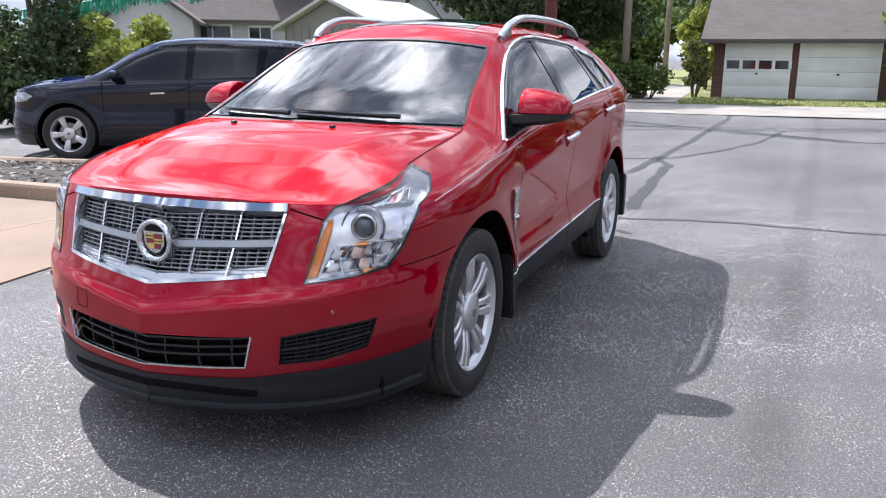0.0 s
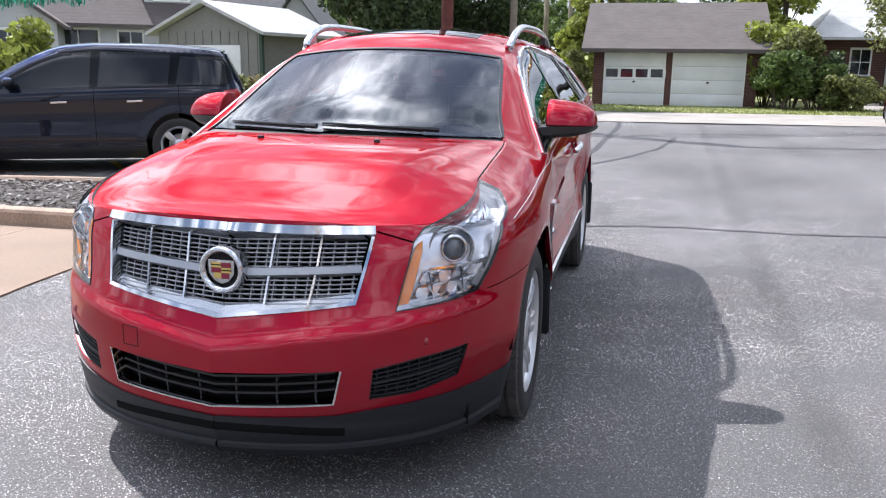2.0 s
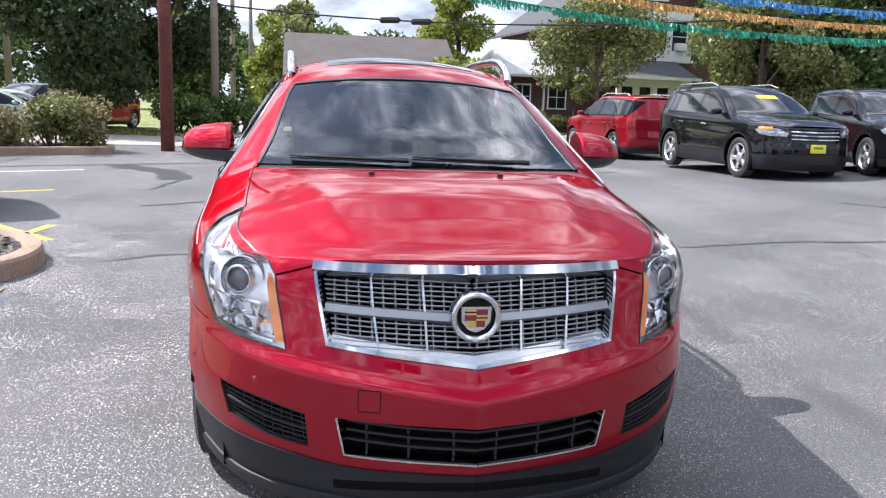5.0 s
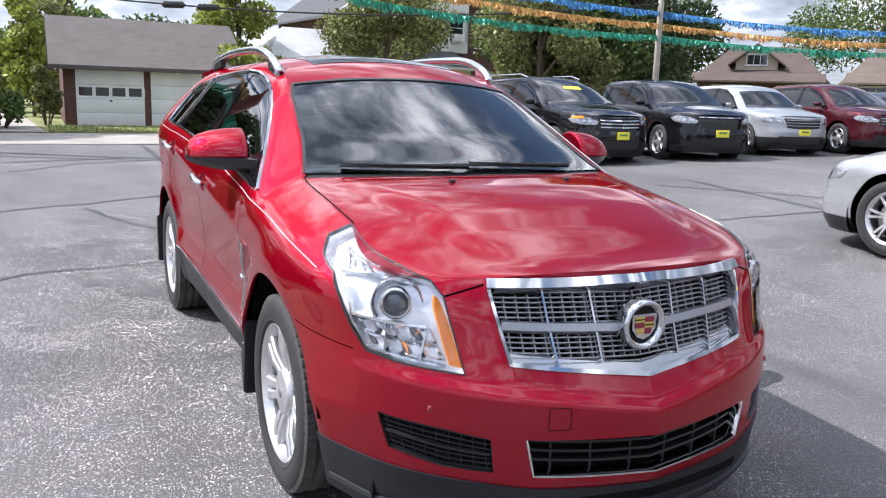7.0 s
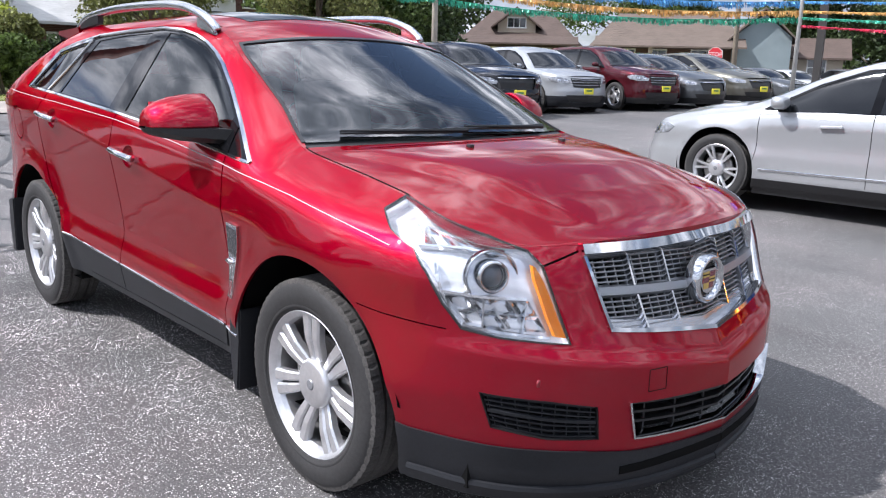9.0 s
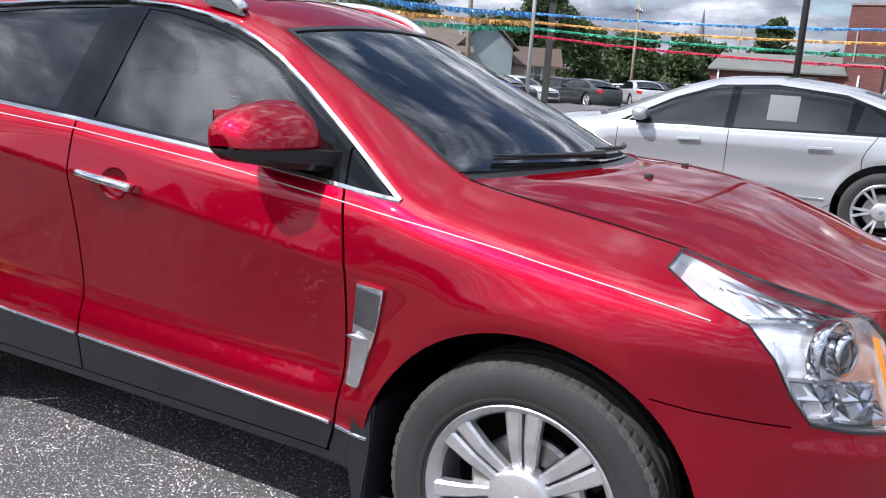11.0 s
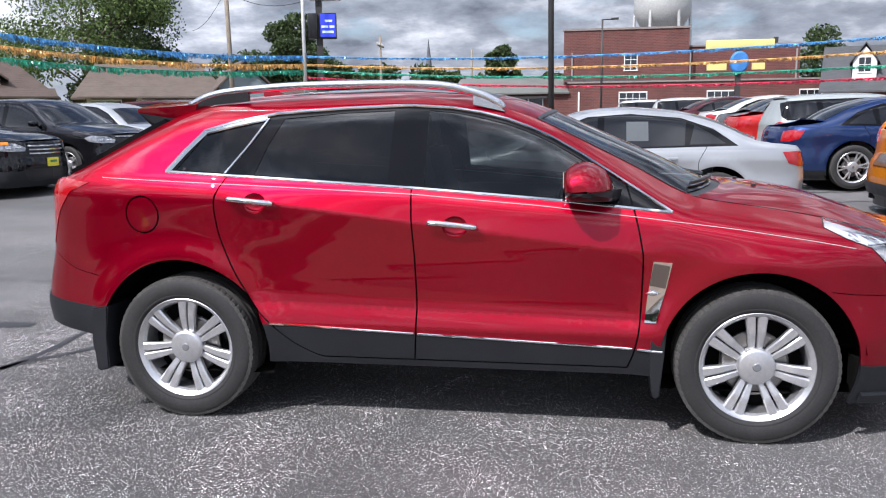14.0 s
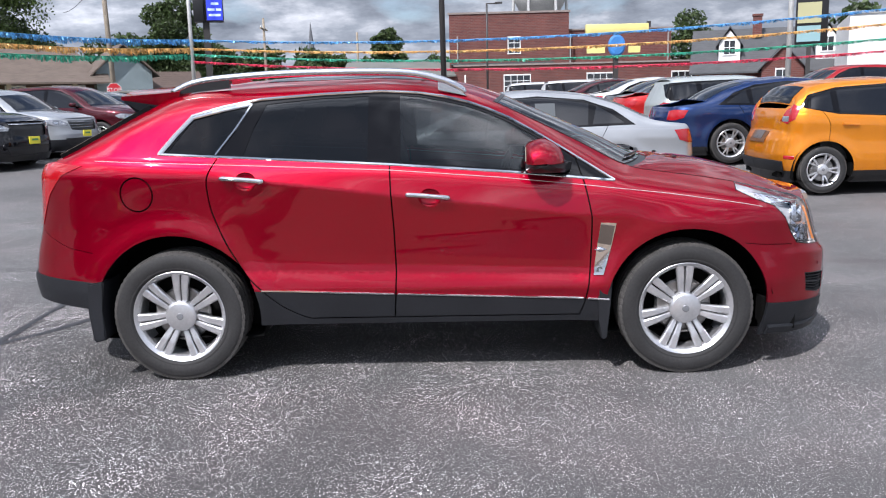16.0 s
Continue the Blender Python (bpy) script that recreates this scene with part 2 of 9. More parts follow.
def tube(bm, pts, rad, seg=10, cap=True, flat=1.0):
    """A tube along points; rad is one radius or one for each point."""
    pts = [Vector(p) for p in pts]
    n = len(pts)
    rads = rad if isinstance(rad, (list, tuple)) else [rad] * n
    rings = []
    up0 = Vector((0, 0, 1))
    for i in range(n):
        d = (pts[min(i + 1, n - 1)] - pts[max(i - 1, 0)]).normalized()
        a = d.cross(up0)
        if a.length < 1e-3:
            a = d.cross(Vector((1, 0, 0)))
        a.normalize()
        b = d.cross(a).normalized()
        rings.append([bm.verts.new(pts[i] + rads[i] * (math.cos(k * 2 * math.pi / seg) * a + flat * math.sin(k * 2 * math.pi / seg) * b)) for k in range(seg)])
    for r0, r1 in zip(rings, rings[1:]):
        for k in range(seg):
            bm.faces.new((r0[k], r0[(k + 1) % seg], r1[(k + 1) % seg], r1[k]))
    if cap:
        bm.faces.new(rings[0][::-1])
        bm.faces.new(rings[-1])
    return bm


def revolve(bm, prof, seg=48, axis="y", centre=(0, 0, 0), wob=None):
    """Turns a profile of (radius, along) round an axis through centre."""
    rings = []
    for i, (r, a) in enumerate(prof):
        ring = []
        for k in range(seg):
            an = 2 * math.pi * k / seg
            rr = r if wob is None else wob(i, k, r)
            c, s = rr * math.cos(an), rr * math.sin(an)
            p = {"y": (c, a, s), "x": (a, c, s), "z": (c, s, a)}[axis]
            ring.append(bm.verts.new(Vector(p) + Vector(centre)))
        rings.append(ring)
    for r0, r1 in zip(rings, rings[1:]):
        for k in range(seg):
            bm.faces.new((r0[k], r0[(k + 1) % seg], r1[(k + 1) % seg], r1[k]))
    return rings


def prism(bm, poly, depth, m=None):
    """Extrudes a polygon given in x, y along z by depth, then moves it by m."""
    n = len(poly)
    a = [bm.verts.new((p[0], p[1], 0)) for p in poly]
    b = [bm.verts.new((p[0], p[1], depth)) for p in poly]
    bm.faces.new(a[::-1])
    bm.faces.new(b)
    for i in range(n):
        bm.faces.new((a[i], a[(i + 1) % n], b[(i + 1) % n], b[i]))
    if m is not None:
        for v in a + b:
            v.co = m @ v.co
    return bm


# ---------------------------------------------------------------- car bodies
from mathutils.geometry import delaunay_2d_cdt


def lerp_table(tab):
    xs, ys = np.array([p[0] for p in tab], float), np.array([p[1] for p in tab], float)
    return lambda x: np.interp(x, xs, ys)


def soft_table(tab, w):
    """The same with its corners rounded over a width w."""
    f = lerp_table(tab)
    zs = np.linspace(0, 1.7, 1701)
    k = np.exp(-.5 * (np.arange(-40, 41) * .001 / w) ** 2)
    ys = np.convolve(np.pad(f(zs), 40, mode="edge"), k / k.sum(), "valid")
    return lambda x: np.interp(x, zs, ys)


def soft_line(tab, w):
    """A table along the car, rounded over a width w."""
    f = lerp_table(tab)
    xs = np.linspace(-3, 3, 1201)
    k = np.exp(-.5 * (np.arange(-60, 61) * .005 / w) ** 2)
    ys = np.convolve(np.pad(f(xs), 60, mode="edge"), k / k.sum(), "valid")
    return lambda x: np.interp(x, xs, ys)


def smooth_path(pts, per=24):
    """A Catmull-Rom curve through the points."""
    p = np.array(pts, float)
    p = np.vstack([2 * p[0] - p[1], p, 2 * p[-1] - p[-2]])
    out = []
    for i in range(1, len(p) - 2):
        for k in range(per):
            t = k / per
            a, b, c, d = p[i - 1], p[i], p[i + 1], p[i + 2]
            out.append(0.5 * (2 * b + (c - a) * t + (2 * a - 5 * b + 4 * c - d) * t * t + (3 * b - a - 3 * c + d) * t ** 3))
    out.append(p[-2])
    return np.array(out)


def softplus(d, w):
    return w * np.logaddexp(0, np.clip(d / w, -40, 40))


class Body:
    """A car's skin on two charts: ring(u, z), the belt of panels round front, side and rear, and top(s, t), bonnet, screen and roof.
    One half is described (y > 0); parts are mirrored."""

    def __init__(self, plan, shoulder, trim, edge, front, rear, crown, bow, crease=None, side_low=None, arches=(), tumble=0.5, scallop=0.016, char=None, turn=1.3, bump_crease=None, soft=.035, crisp=0.0):
        c = smooth_path(plan)
        seg = np.hypot(*np.diff(c, axis=0).T)
        self.cu = np.concatenate([[0], np.cumsum(seg)])
        self.c = c
        tan = np.gradient(c, self.cu, axis=0)
        tan /= np.linalg.norm(tan, axis=1)[:, None]
        k = np.ones(9) / 9
        nx, ny = -tan[:, 1], tan[:, 0]
        pad = lambda a, sgn: np.concatenate([a[4:0:-1] * sgn, a, a[-2:-6:-1] * sgn])
        nx, ny = np.convolve(pad(nx, 1), k, "valid"), np.convolve(pad(ny, -1), k, "valid")
        ln = np.hypot(nx, ny)
        self.nx, self.ny = nx / ln, ny / ln
        self.umax = self.cu[-1]
        self.sh, self.trim = soft_line(shoulder, .06), soft_line(trim, soft)
        self.ff, self.fr = soft_table(front, .009), soft_table(rear, .012)
        self.crease = lerp_table(bump_crease) if bump_crease else (lambda y: 0 * y)
        self.low = lerp_table(side_low or [(0.2, .08), (.30, .05), (.36, .035), (.45, .018), (.52, .006), (.6, .004), (2, .004)])
        self.char = soft_line(char, .08) if char else None
        self.arches, self.tumble, self.scallop, self.turn = arches, tumble, scallop, turn
        self.dome = .011
        self.crisp = crisp
        self.crown, self.bow = soft_line(crown, .05), soft_line(bow, .05)
        # edge between the charts: (x, z) along the side, first the rear centre height and last the front centre height
        self.edge_rear, self.edge_front = edge[0], edge[-1]
        self.edge_tab = soft_line(edge[1:-1], soft)
        self.us = np.linspace(0, self.umax, 500)
        self.xs_side = np.interp(self.us, self.cu, c[:, 0])

    def inset(self, u, z):
        x, y = np.interp(u, self.cu, self.c[:, 0]), np.interp(u, self.cu, self.c[:, 1])
        nx, ny = np.interp(u, self.cu, self.nx), np.interp(u, self.cu, self.ny)
        sh = self.sh(x)
        d = z - sh
        fs = self.low(z)
        if self.char is not None:
            zc = self.char(x)
            span = np.maximum(zc - 0.5, 0.1)
            f = np.clip((zc - z) / span, 0, 1)
            mild = self.scallop * np.sin(np.pi * f) ** 1.3 * (1 - 0.25 * f)
            up = np.clip((z - zc) / np.maximum(sh - zc, 0.03), 0, 1)
            # a sharp waist crease along the doors that fades into both wings
            e = np.clip(np.minimum((x + 1.22) / .24, (1.02 - x) / .26), 0, 1)
            e = e * e * (3 - 2 * e) * (self.crisp > 0)
            hard = self.crisp * np.interp(f, (0, .2, .45, .62, .72, .80, .90, 1), (0, .34, .72, .93, 1, .90, .56, .30))
            fs = fs + mild * (1 - e) + hard * e
            fs = fs + 0.022 * up ** 1.6 * (1 - e) + 0.032 * up * e
        dch = self.trim(x) - sh
        fs = fs + self.tumble * softplus(d, 0.012) + self.turn * softplus(d - dch, 0.02)
        for ax, az, r in self.arches:
            rr = np.hypot(x - ax, z - az)
            fs = fs - 0.014 * np.exp(-((rr - r) / 0.075) ** 2)
        zf = z - self.crease(y) * np.clip((z - 0.46) / 0.12, 0, 1)
        wf = np.where(nx > 0, nx * nx, 0)
        wr = np.where(nx < 0, nx * nx, 0)
        return fs * (1 - wf - wr) + self.ff(zf) * wf + self.fr(z) * wr

    def ring(self, u, z):
        u, z = np.asarray(u, float), np.asarray(z, float)
        i = self.inset(u, z)
        x, y = np.interp(u, self.cu, self.c[:, 0]), np.interp(u, self.cu, self.c[:, 1])
        nx, ny = np.interp(u, self.cu, self.nx), np.interp(u, self.cu, self.ny)
        return np.stack([x - nx * i, np.maximum(y - ny * i, 0), z + 0 * x], -1)

    def edge_z(self, u):
        """Height of the panels' upper edge at u."""
        u = np.asarray(u, float)
        x, y = np.interp(u, self.cu, self.c[:, 0]), np.interp(u, self.cu, self.c[:, 1])
        nx = np.interp(u, self.cu, self.nx)
        z = self.edge_tab(x)
        xr, xf = self.edge_rear[0], self.edge_front[0]
        return np.where(x < xr, self.edge_rear[1], np.where(x > xf, self.edge_front[1], z))

    def find(self, x=None, y=None, z=0.6, part="side"):
        """u at which the skin has this x (on the side) or this y (on the front or rear) at height z."""
        u = self.us
        p = self.ring(u, np.full_like(u, z))
        nx = np.interp(u, self.cu, self.nx)
        if x is not None and y is not None:
            return u[np.argmin((p[:, 0] - x) ** 2 + (p[:, 1] - y) ** 2)]
        if x is not None:
            return float(np.interp(x, np.maximum.accumulate(p[:, 0]), u))
        half = u > self.umax / 2 if part == "front" else u < self.umax / 2
        q, v = p[half, 1], u[half]
        if part == "front":
            return float(np.interp(-y, np.maximum.accumulate(-q), v))
        return float(np.interp(y, np.maximum.accumulate(q), v))

    def side(self, pts):
        return [(self.find(x=x, z=z), z) for x, z in pts]

    def nose(self, pts):
        return [(self.find(y=y, z=z, part="front"), z) for y, z in pts]

    def tail(self, pts):
        return [(self.find(y=y, z=z, part="rear"), z) for y, z in pts]

    def solid(self, pts):
        return [(self.find(x=x, y=y, z=z), z) for x, y, z in pts]

    def build_top(self, u0, u1):
        """Prepares the top chart between two places on the edge."""
        us = np.linspace(u0, u1, 400)
        self.te = self.ring(us, self.edge_z(us))
        self.ts = np.concatenate([[0], np.cumsum(np.linalg.norm(np.diff(self.te, axis=0), axis=1))])
        k = np.ones(7) / 7
        for j in range(3):
            a = self.te[:, j]
            self.te[3:-3, j] = np.convolve(a, k, "valid")

    def top(self, s, t):
        s, t = np.asarray(s, float), np.asarray(t, float)
        e = [np.interp(s, self.ts, self.te[:, j]) for j in range(3)]
        cr, bw = self.crown(e[0]), self.bow(e[0])
        p = 2.2 + 1.2 * np.clip((e[0] - 1.15) / 0.2, 0, 1)
        # raised middle of the bonnet between two creases
        f = np.clip((e[0] - 1.2) / .85, 0, 1)
        tc = .84 - .30 * f
        k = np.clip((np.abs(t) - tc + .08) / .19, 0, 1)
        dome = self.dome * (1 - k * k * (3 - 2 * k)) * np.clip((e[0] - 1.12) / .12, 0, 1) * np.clip((2.12 - e[0]) / .22, 0, 1)
        return np.stack([e[0] + bw * (1 - t * t), e[1] * t, e[2] + cr * (1 - np.abs(t) ** p) + dome], -1)

    def s_of(self, x):
        return float(np.interp(x, np.maximum.accumulate(self.te[:, 0]), self.ts))


def chart_normals(fn, a, b, h=0.004):
    da = fn(a + h, b) - fn(a - h, b)
    db = fn(a, b + h) - fn(a, b - h)
    n = np.cross(db, da)
    n /= np.maximum(np.linalg.norm(n, axis=1), 1e-9)[:, None]
    return n


def dense(poly, step, closed=True):
    out = []
    n = len(poly)
    for i in range(n if closed else n - 1):
        a, b = poly[i], poly[(i + 1) % n]
        k = max(1, int(math.ceil(math.hypot(b[0] - a[0], b[1] - a[1]) / step)))
        out += [(a[0] + (b[0] - a[0]) * j / k, a[1] + (b[1] - a[1]) * j / k) for j in range(k)]
    if not closed:
        out.append(poly[-1])
    return out


def band(line, w):
    """A closed polygon of width w along a line."""
    p = np.array(line, float)
    t = np.gradient(p, axis=0)
    t /= np.maximum(np.linalg.norm(t, axis=1), 1e-9)[:, None]
    n = np.stack([-t[:, 1], t[:, 0]], 1) * w / 2
    return [tuple(q) for q in p + n] + [tuple(q) for q in (p - n)[::-1]]


def split_chart(regions, step, lo, hi, extra=()):
    """Triangulates named polygons of a chart, later ones winning. Returns the chart's points and the triangles of each name."""
    verts, faces = [], []
    for name, poly in regions:
        poly = dense(poly, step)
        q = np.array(poly)
        if np.sum(q[:, 0] * np.roll(q[:, 1], -1) - q[:, 1] * np.roll(q[:, 0], -1)) < 0:
            poly = poly[::-1]
        faces.append(list(range(len(verts), len(verts) + len(poly))))
        verts += poly
    ga, gb = np.arange(lo[0], hi[0], step), np.arange(lo[1], hi[1], step)
    for i, a in enumerate(ga):
        for b in gb:
            verts.append((float(a), float(b + (0.5 * step if i % 2 else 0))))
    verts += [(float(a), float(b)) for a, b in extra]
    v, _, f, _, _, ids = delaunay_2d_cdt([Vector(p) for p in verts], [], faces, 1, 1e-5, True)
    v = np.array([(p.x, p.y) for p in v])
    groups = {}
    for tri, own in zip(f, ids):
        if own:
            groups.setdefault(regions[max(own)][0], []).append(tri)
    return v, groups


def skin_part(name, fn, v, tris, material, parent, side=1, off=0.0, skirt=0.012, label="", normals=None, inv=None):
    """One panel: the chart's triangles lifted by off along the normal, with walls of depth skirt at its rim. side -1 mirrors it."""
    used = sorted({i for t in tris for i in t})
    idx = {i: k for k, i in enumerate(used)}
    ab = v[used]
    p, n = fn(ab[:, 0], ab[:, 1]), chart_normals(fn, ab[:, 0], ab[:, 1])
    flip = -1 if normals == "in" else 1
    n = n * flip
    edges = {}
    for t in tris:
        for a, b in ((t[0], t[1]), (t[1], t[2]), (t[2], t[0])):
            key = (min(a, b), max(a, b))
            edges[key] = None if key in edges else (a, b)
    top = p + n * off
    low = p + n * (off - skirt)
    m = np.array([1, side, 1.0])
    pts = [tuple(q) for q in top * m]
    faces = [tuple(idx[i] for i in t) for t in tris]
    norm = [[tuple(n[i] * m) for i in f] for f in faces]
    if skirt > 0:
        base = len(pts)
        pts += [tuple(q) for q in low * m]
        for e in edges.values():
            if e:
                a, b = idx[e[0]], idx[e[1]]
                faces.append((b, a, base + a, base + b))
                norm.append(None)
    # turn faces so that they agree with the normals
    P = np.array(pts)
    good = []
    for f, nn in zip(faces, norm):
        if nn is not None:
            g = np.cross(P[f[1]] - P[f[0]], P[f[2]] - P[f[0]])
            if np.dot(g, nn[0]) < 0:
                f, nn = f[::-1], nn[::-1]
        good.append((f, nn))
    me = bpy.data.meshes.new(name)
    me.from_pydata(pts, [], [f for f, _ in good])
    me.update()
    loops = []
    for poly, (f, nn) in zip(me.polygons, good):
        poly.use_smooth = nn is not None
        loops += [tuple(poly.normal)] * len(f) if nn is None else nn
    me.normals_split_custom_set(loops)
    ob = link_mesh(name, me, material, parent, label)
    if inv is not None:
        ob.matrix_parent_inverse = inv
    return ob


def ribbon(fn, line, w, o0, o1, side=1, bm=None, step=0.03):
    """A bar of width w along a line of a chart, from height o0 to o1 above the skin, its top edges chamfered."""
    bm = bm or bmesh.new()
    ln = np.array(dense(line, step, False))
    p, n = fn(ln[:, 0], ln[:, 1]), chart_normals(fn, ln[:, 0], ln[:, 1])
    t = np.gradient(p, axis=0)
    t /= np.maximum(np.linalg.norm(t, axis=1), 1e-9)[:, None]
    b = np.cross(n, t)
    m = np.array([1, side, 1.0])
    sec = ((-.5, o0), (-.5, o0 + .6 * (o1 - o0)), (-.32, o1), (.32, o1), (.5, o0 + .6 * (o1 - o0)), (.5, o0))
    rings = [[bm.verts.new((p[i] + b[i] * w * sx + n[i] * sz) * m) for sx, sz in sec] for i in range(len(ln))]
    for r0, r1 in zip(rings, rings[1:]):
        for k in range(6):
            bm.faces.new((r0[k], r0[(k + 1) % 6], r1[(k + 1) % 6], r1[k]))
    bm.faces.new(rings[0])
    bm.faces.new(rings[-1][::-1])
    return bm


def arch_poly(body, cx, cz, r, low):
    pts = [(cx + r * math.cos(a), cz + r * math.sin(a)) for a in np.linspace(-0.35, math.pi + 0.35, 40)]
    pts = [(pts[0][0], low)] + pts + [(pts[-1][0], low)]
    return body.side(pts)


# ---------------------------------------------------------------- wheels
def wheel_meshes(r, width, rim_r, style, spokes):
    """Meshes of tyre, tread, rim, hub cap and brake disc, axle along y, outer face at +y."""
    out = {}
    w = width / 2
    bm = bmesh.new()
    s = r - rim_r
    prof = [(rim_r - .012, -w * .8), (rim_r + .004, -w * .9), (rim_r + s * .35, -w * 1.0), (rim_r + s * .7, -w * .97), (r - .022, -w * .91), (r - .009, -w * .83)]
    prof += [(a, -b) for a, b in prof[::-1]]
    prof2 = prof[:6]
    revolve(bm, prof2, 64)
    revolve(bm, prof[6:], 64)
    # raised ring on the outer wall
    revolve(bm, [(rim_r + .010, w * .935), (rim_r + .016, w * .965), (rim_r + .022, w * .955)], 64)
    me = bpy.data.meshes.new("tyre"); bmesh.ops.recalc_face_normals(bm, faces=bm.faces[:])
    for f in bm.faces:
        f.smooth = True
    bm.to_mesh(me); bm.free(); me.materials.append(M_TYRE); out["tyre"] = me
    bm = bmesh.new()
    tp, n = [], 13
    for i in range(n):
        a = -0.85 + 1.70 * i / (n - 1)
        groove = i in (3, 6, 9)
        tp.append((r - (.009 if groove else 0.0) - .006 * abs(a) ** 3, a * w))
    tp = [(r - .026, -w * .915)] + tp + [(r - .026, w * .915)]

    def wob(i, k, rr):
        if i in (0, 1, 2, n - 1, n, n + 1) and k % 4 == 0:
            return rr - .0035
        return rr
    revolve(bm, tp, 240, wob=wob)
    me = bpy.data.meshes.new("tread"); bmesh.ops.recalc_face_normals(bm, faces=bm.faces[:])
    bm.to_mesh(me); bm.free(); me.materials.append(M_TREAD); out["tread"] = me
    # rim: lip, barrel, spokes
    bm = bmesh.new()
    f = w * .86
    revolve(bm, [(rim_r - .010, f - .002), (rim_r - .002, f + .004), (rim_r + .004, f), (rim_r + .004, f - .01)], 64)
    revolve(bm, [(rim_r - .010, f - .002), (rim_r - .022, f - .014), (rim_r - .030, f - .03), (rim_r - .035, -w * .7), (rim_r - .02, -w * .8)], 64)
    R0, R1 = rim_r * .30, rim_r - .018

    def bar(ang, off0, off1, w0, w1, d=.030):
        """A spoke from hub to lip with a chamfered face."""
        ca, sa = math.cos(ang), math.sin(ang)
        rows = []
        for rr, off, hw, face in ((R0, off0, w0, f - .030), ((R0 + R1) / 2, (off0 + off1) / 2, (w0 + w1) / 2, f - .012), (R1, off1, w1, f - .010)):
            row = []
            for q, yy in ((-1, face - d), (-1, face - .007), (-.66, face), (.66, face), (1, face - .007), (1, face - d)):
                a = off + q * hw / 2
                row.append(bm.verts.new((rr * ca - a * sa, yy, rr * sa + a * ca)))
            rows.append(row)
        for r0, r1 in zip(rows, rows[1:]):
            for k in range(6):
                bm.faces.new((r0[k], r0[(k + 1) % 6], r1[(k + 1) % 6], r1[k]))
        bm.faces.new(rows[0]); bm.faces.new(rows[-1])
    for k in range(spokes):
        a = math.pi / 2 + 2 * math.pi * k / spokes
        if style == "twin":
            bar(a, -.0165, -.028, .027, .047); bar(a, .0165, .028, .027, .047)
        elif style == "five":
            bar(a, 0, 0, .055, .10)
        elif style == "split":
            bar(a, -.006, -.036, .026, .026); bar(a, .006, .036, .026, .026)
        else:
            bar(a, 0, 0, .03, .04)
    revolve(bm, [(0.001, f - .022), (R0 * .8, f - .024), (R0 * 1.12, f - .034), (R0 * 1.12, f - .06)], 40)
    me = bpy.data.meshes.new("rim"); bmesh.ops.recalc_face_normals(bm, faces=bm.faces[:])
    bm.to_mesh(me); bm.free(); me.materials.append(M_ALLOY); out["rim"] = me
    bm = bmesh.new()
    c = R0 * 1.12
    revolve(bm, [(0.001, f - .004), (c * .80, f - .007), (c * .93, f - .011), (c, f - .020), (c, f - .034)], 40)
    me = bpy.data.meshes.new("hub_cap"); bmesh.ops.recalc_face_normals(bm, faces=bm.faces[:])
    for q in bm.faces:
        q.smooth = True
    bm.to_mesh(me); bm.free(); me.materials.append(M_ALLOY); out["hub_cap"] = me
    bm = bmesh.new()
    revolve(bm, [(0.001, f - .0005), (.016, f - .001), (.020, f - .005)], 20)
    me = bpy.data.meshes.new("hub_badge"); bmesh.ops.recalc_face_normals(bm, faces=bm.faces[:]); bm.to_mesh(me); bm.free(); me.materials.append(M_GREYPL); out["hub_badge"] = me
    bm = bmesh.new()
    revolve(bm, [(.05, 0.03), (.145, .03), (.155, .022), (.155, .005), (.05, .005)], 40)
    box(bm, .06, .15, -.02, .055, -.05, .06, .01)
    me = bpy.data.meshes.new("brake_disc"); bmesh.ops.recalc_face_normals(bm, faces=bm.faces[:])
    bm.to_mesh(me); bm.free(); me.materials.append(M_DISC); out["brake_disc"] = me
    # near-black disc behind the spokes, shade given by its colour
    bm = bmesh.new()
    revolve(bm, [(0.001, -.03), (rim_r - .036, -.03), (rim_r - .036, -.05)], 40)
    me = bpy.data.meshes.new("wheel_back"); bm.to_mesh(me); bm.free(); me.materials.append(M_VOID); out["wheel_back"] = me
    return out


def wheel(parent, meshes, x, y, z, spin=0.0):
    w = new("wheel")
    w.parent = parent
    w.empty_display_size = 0.1
    w.matrix_basis = pose(x, y, z, 0, 0, 0 if y > 0 else 180) @ pose(0, 0, 0, 0, spin, 0)
    for k, me in meshes.items():
        ob = new(k, me)
        ob.parent = w
    return w


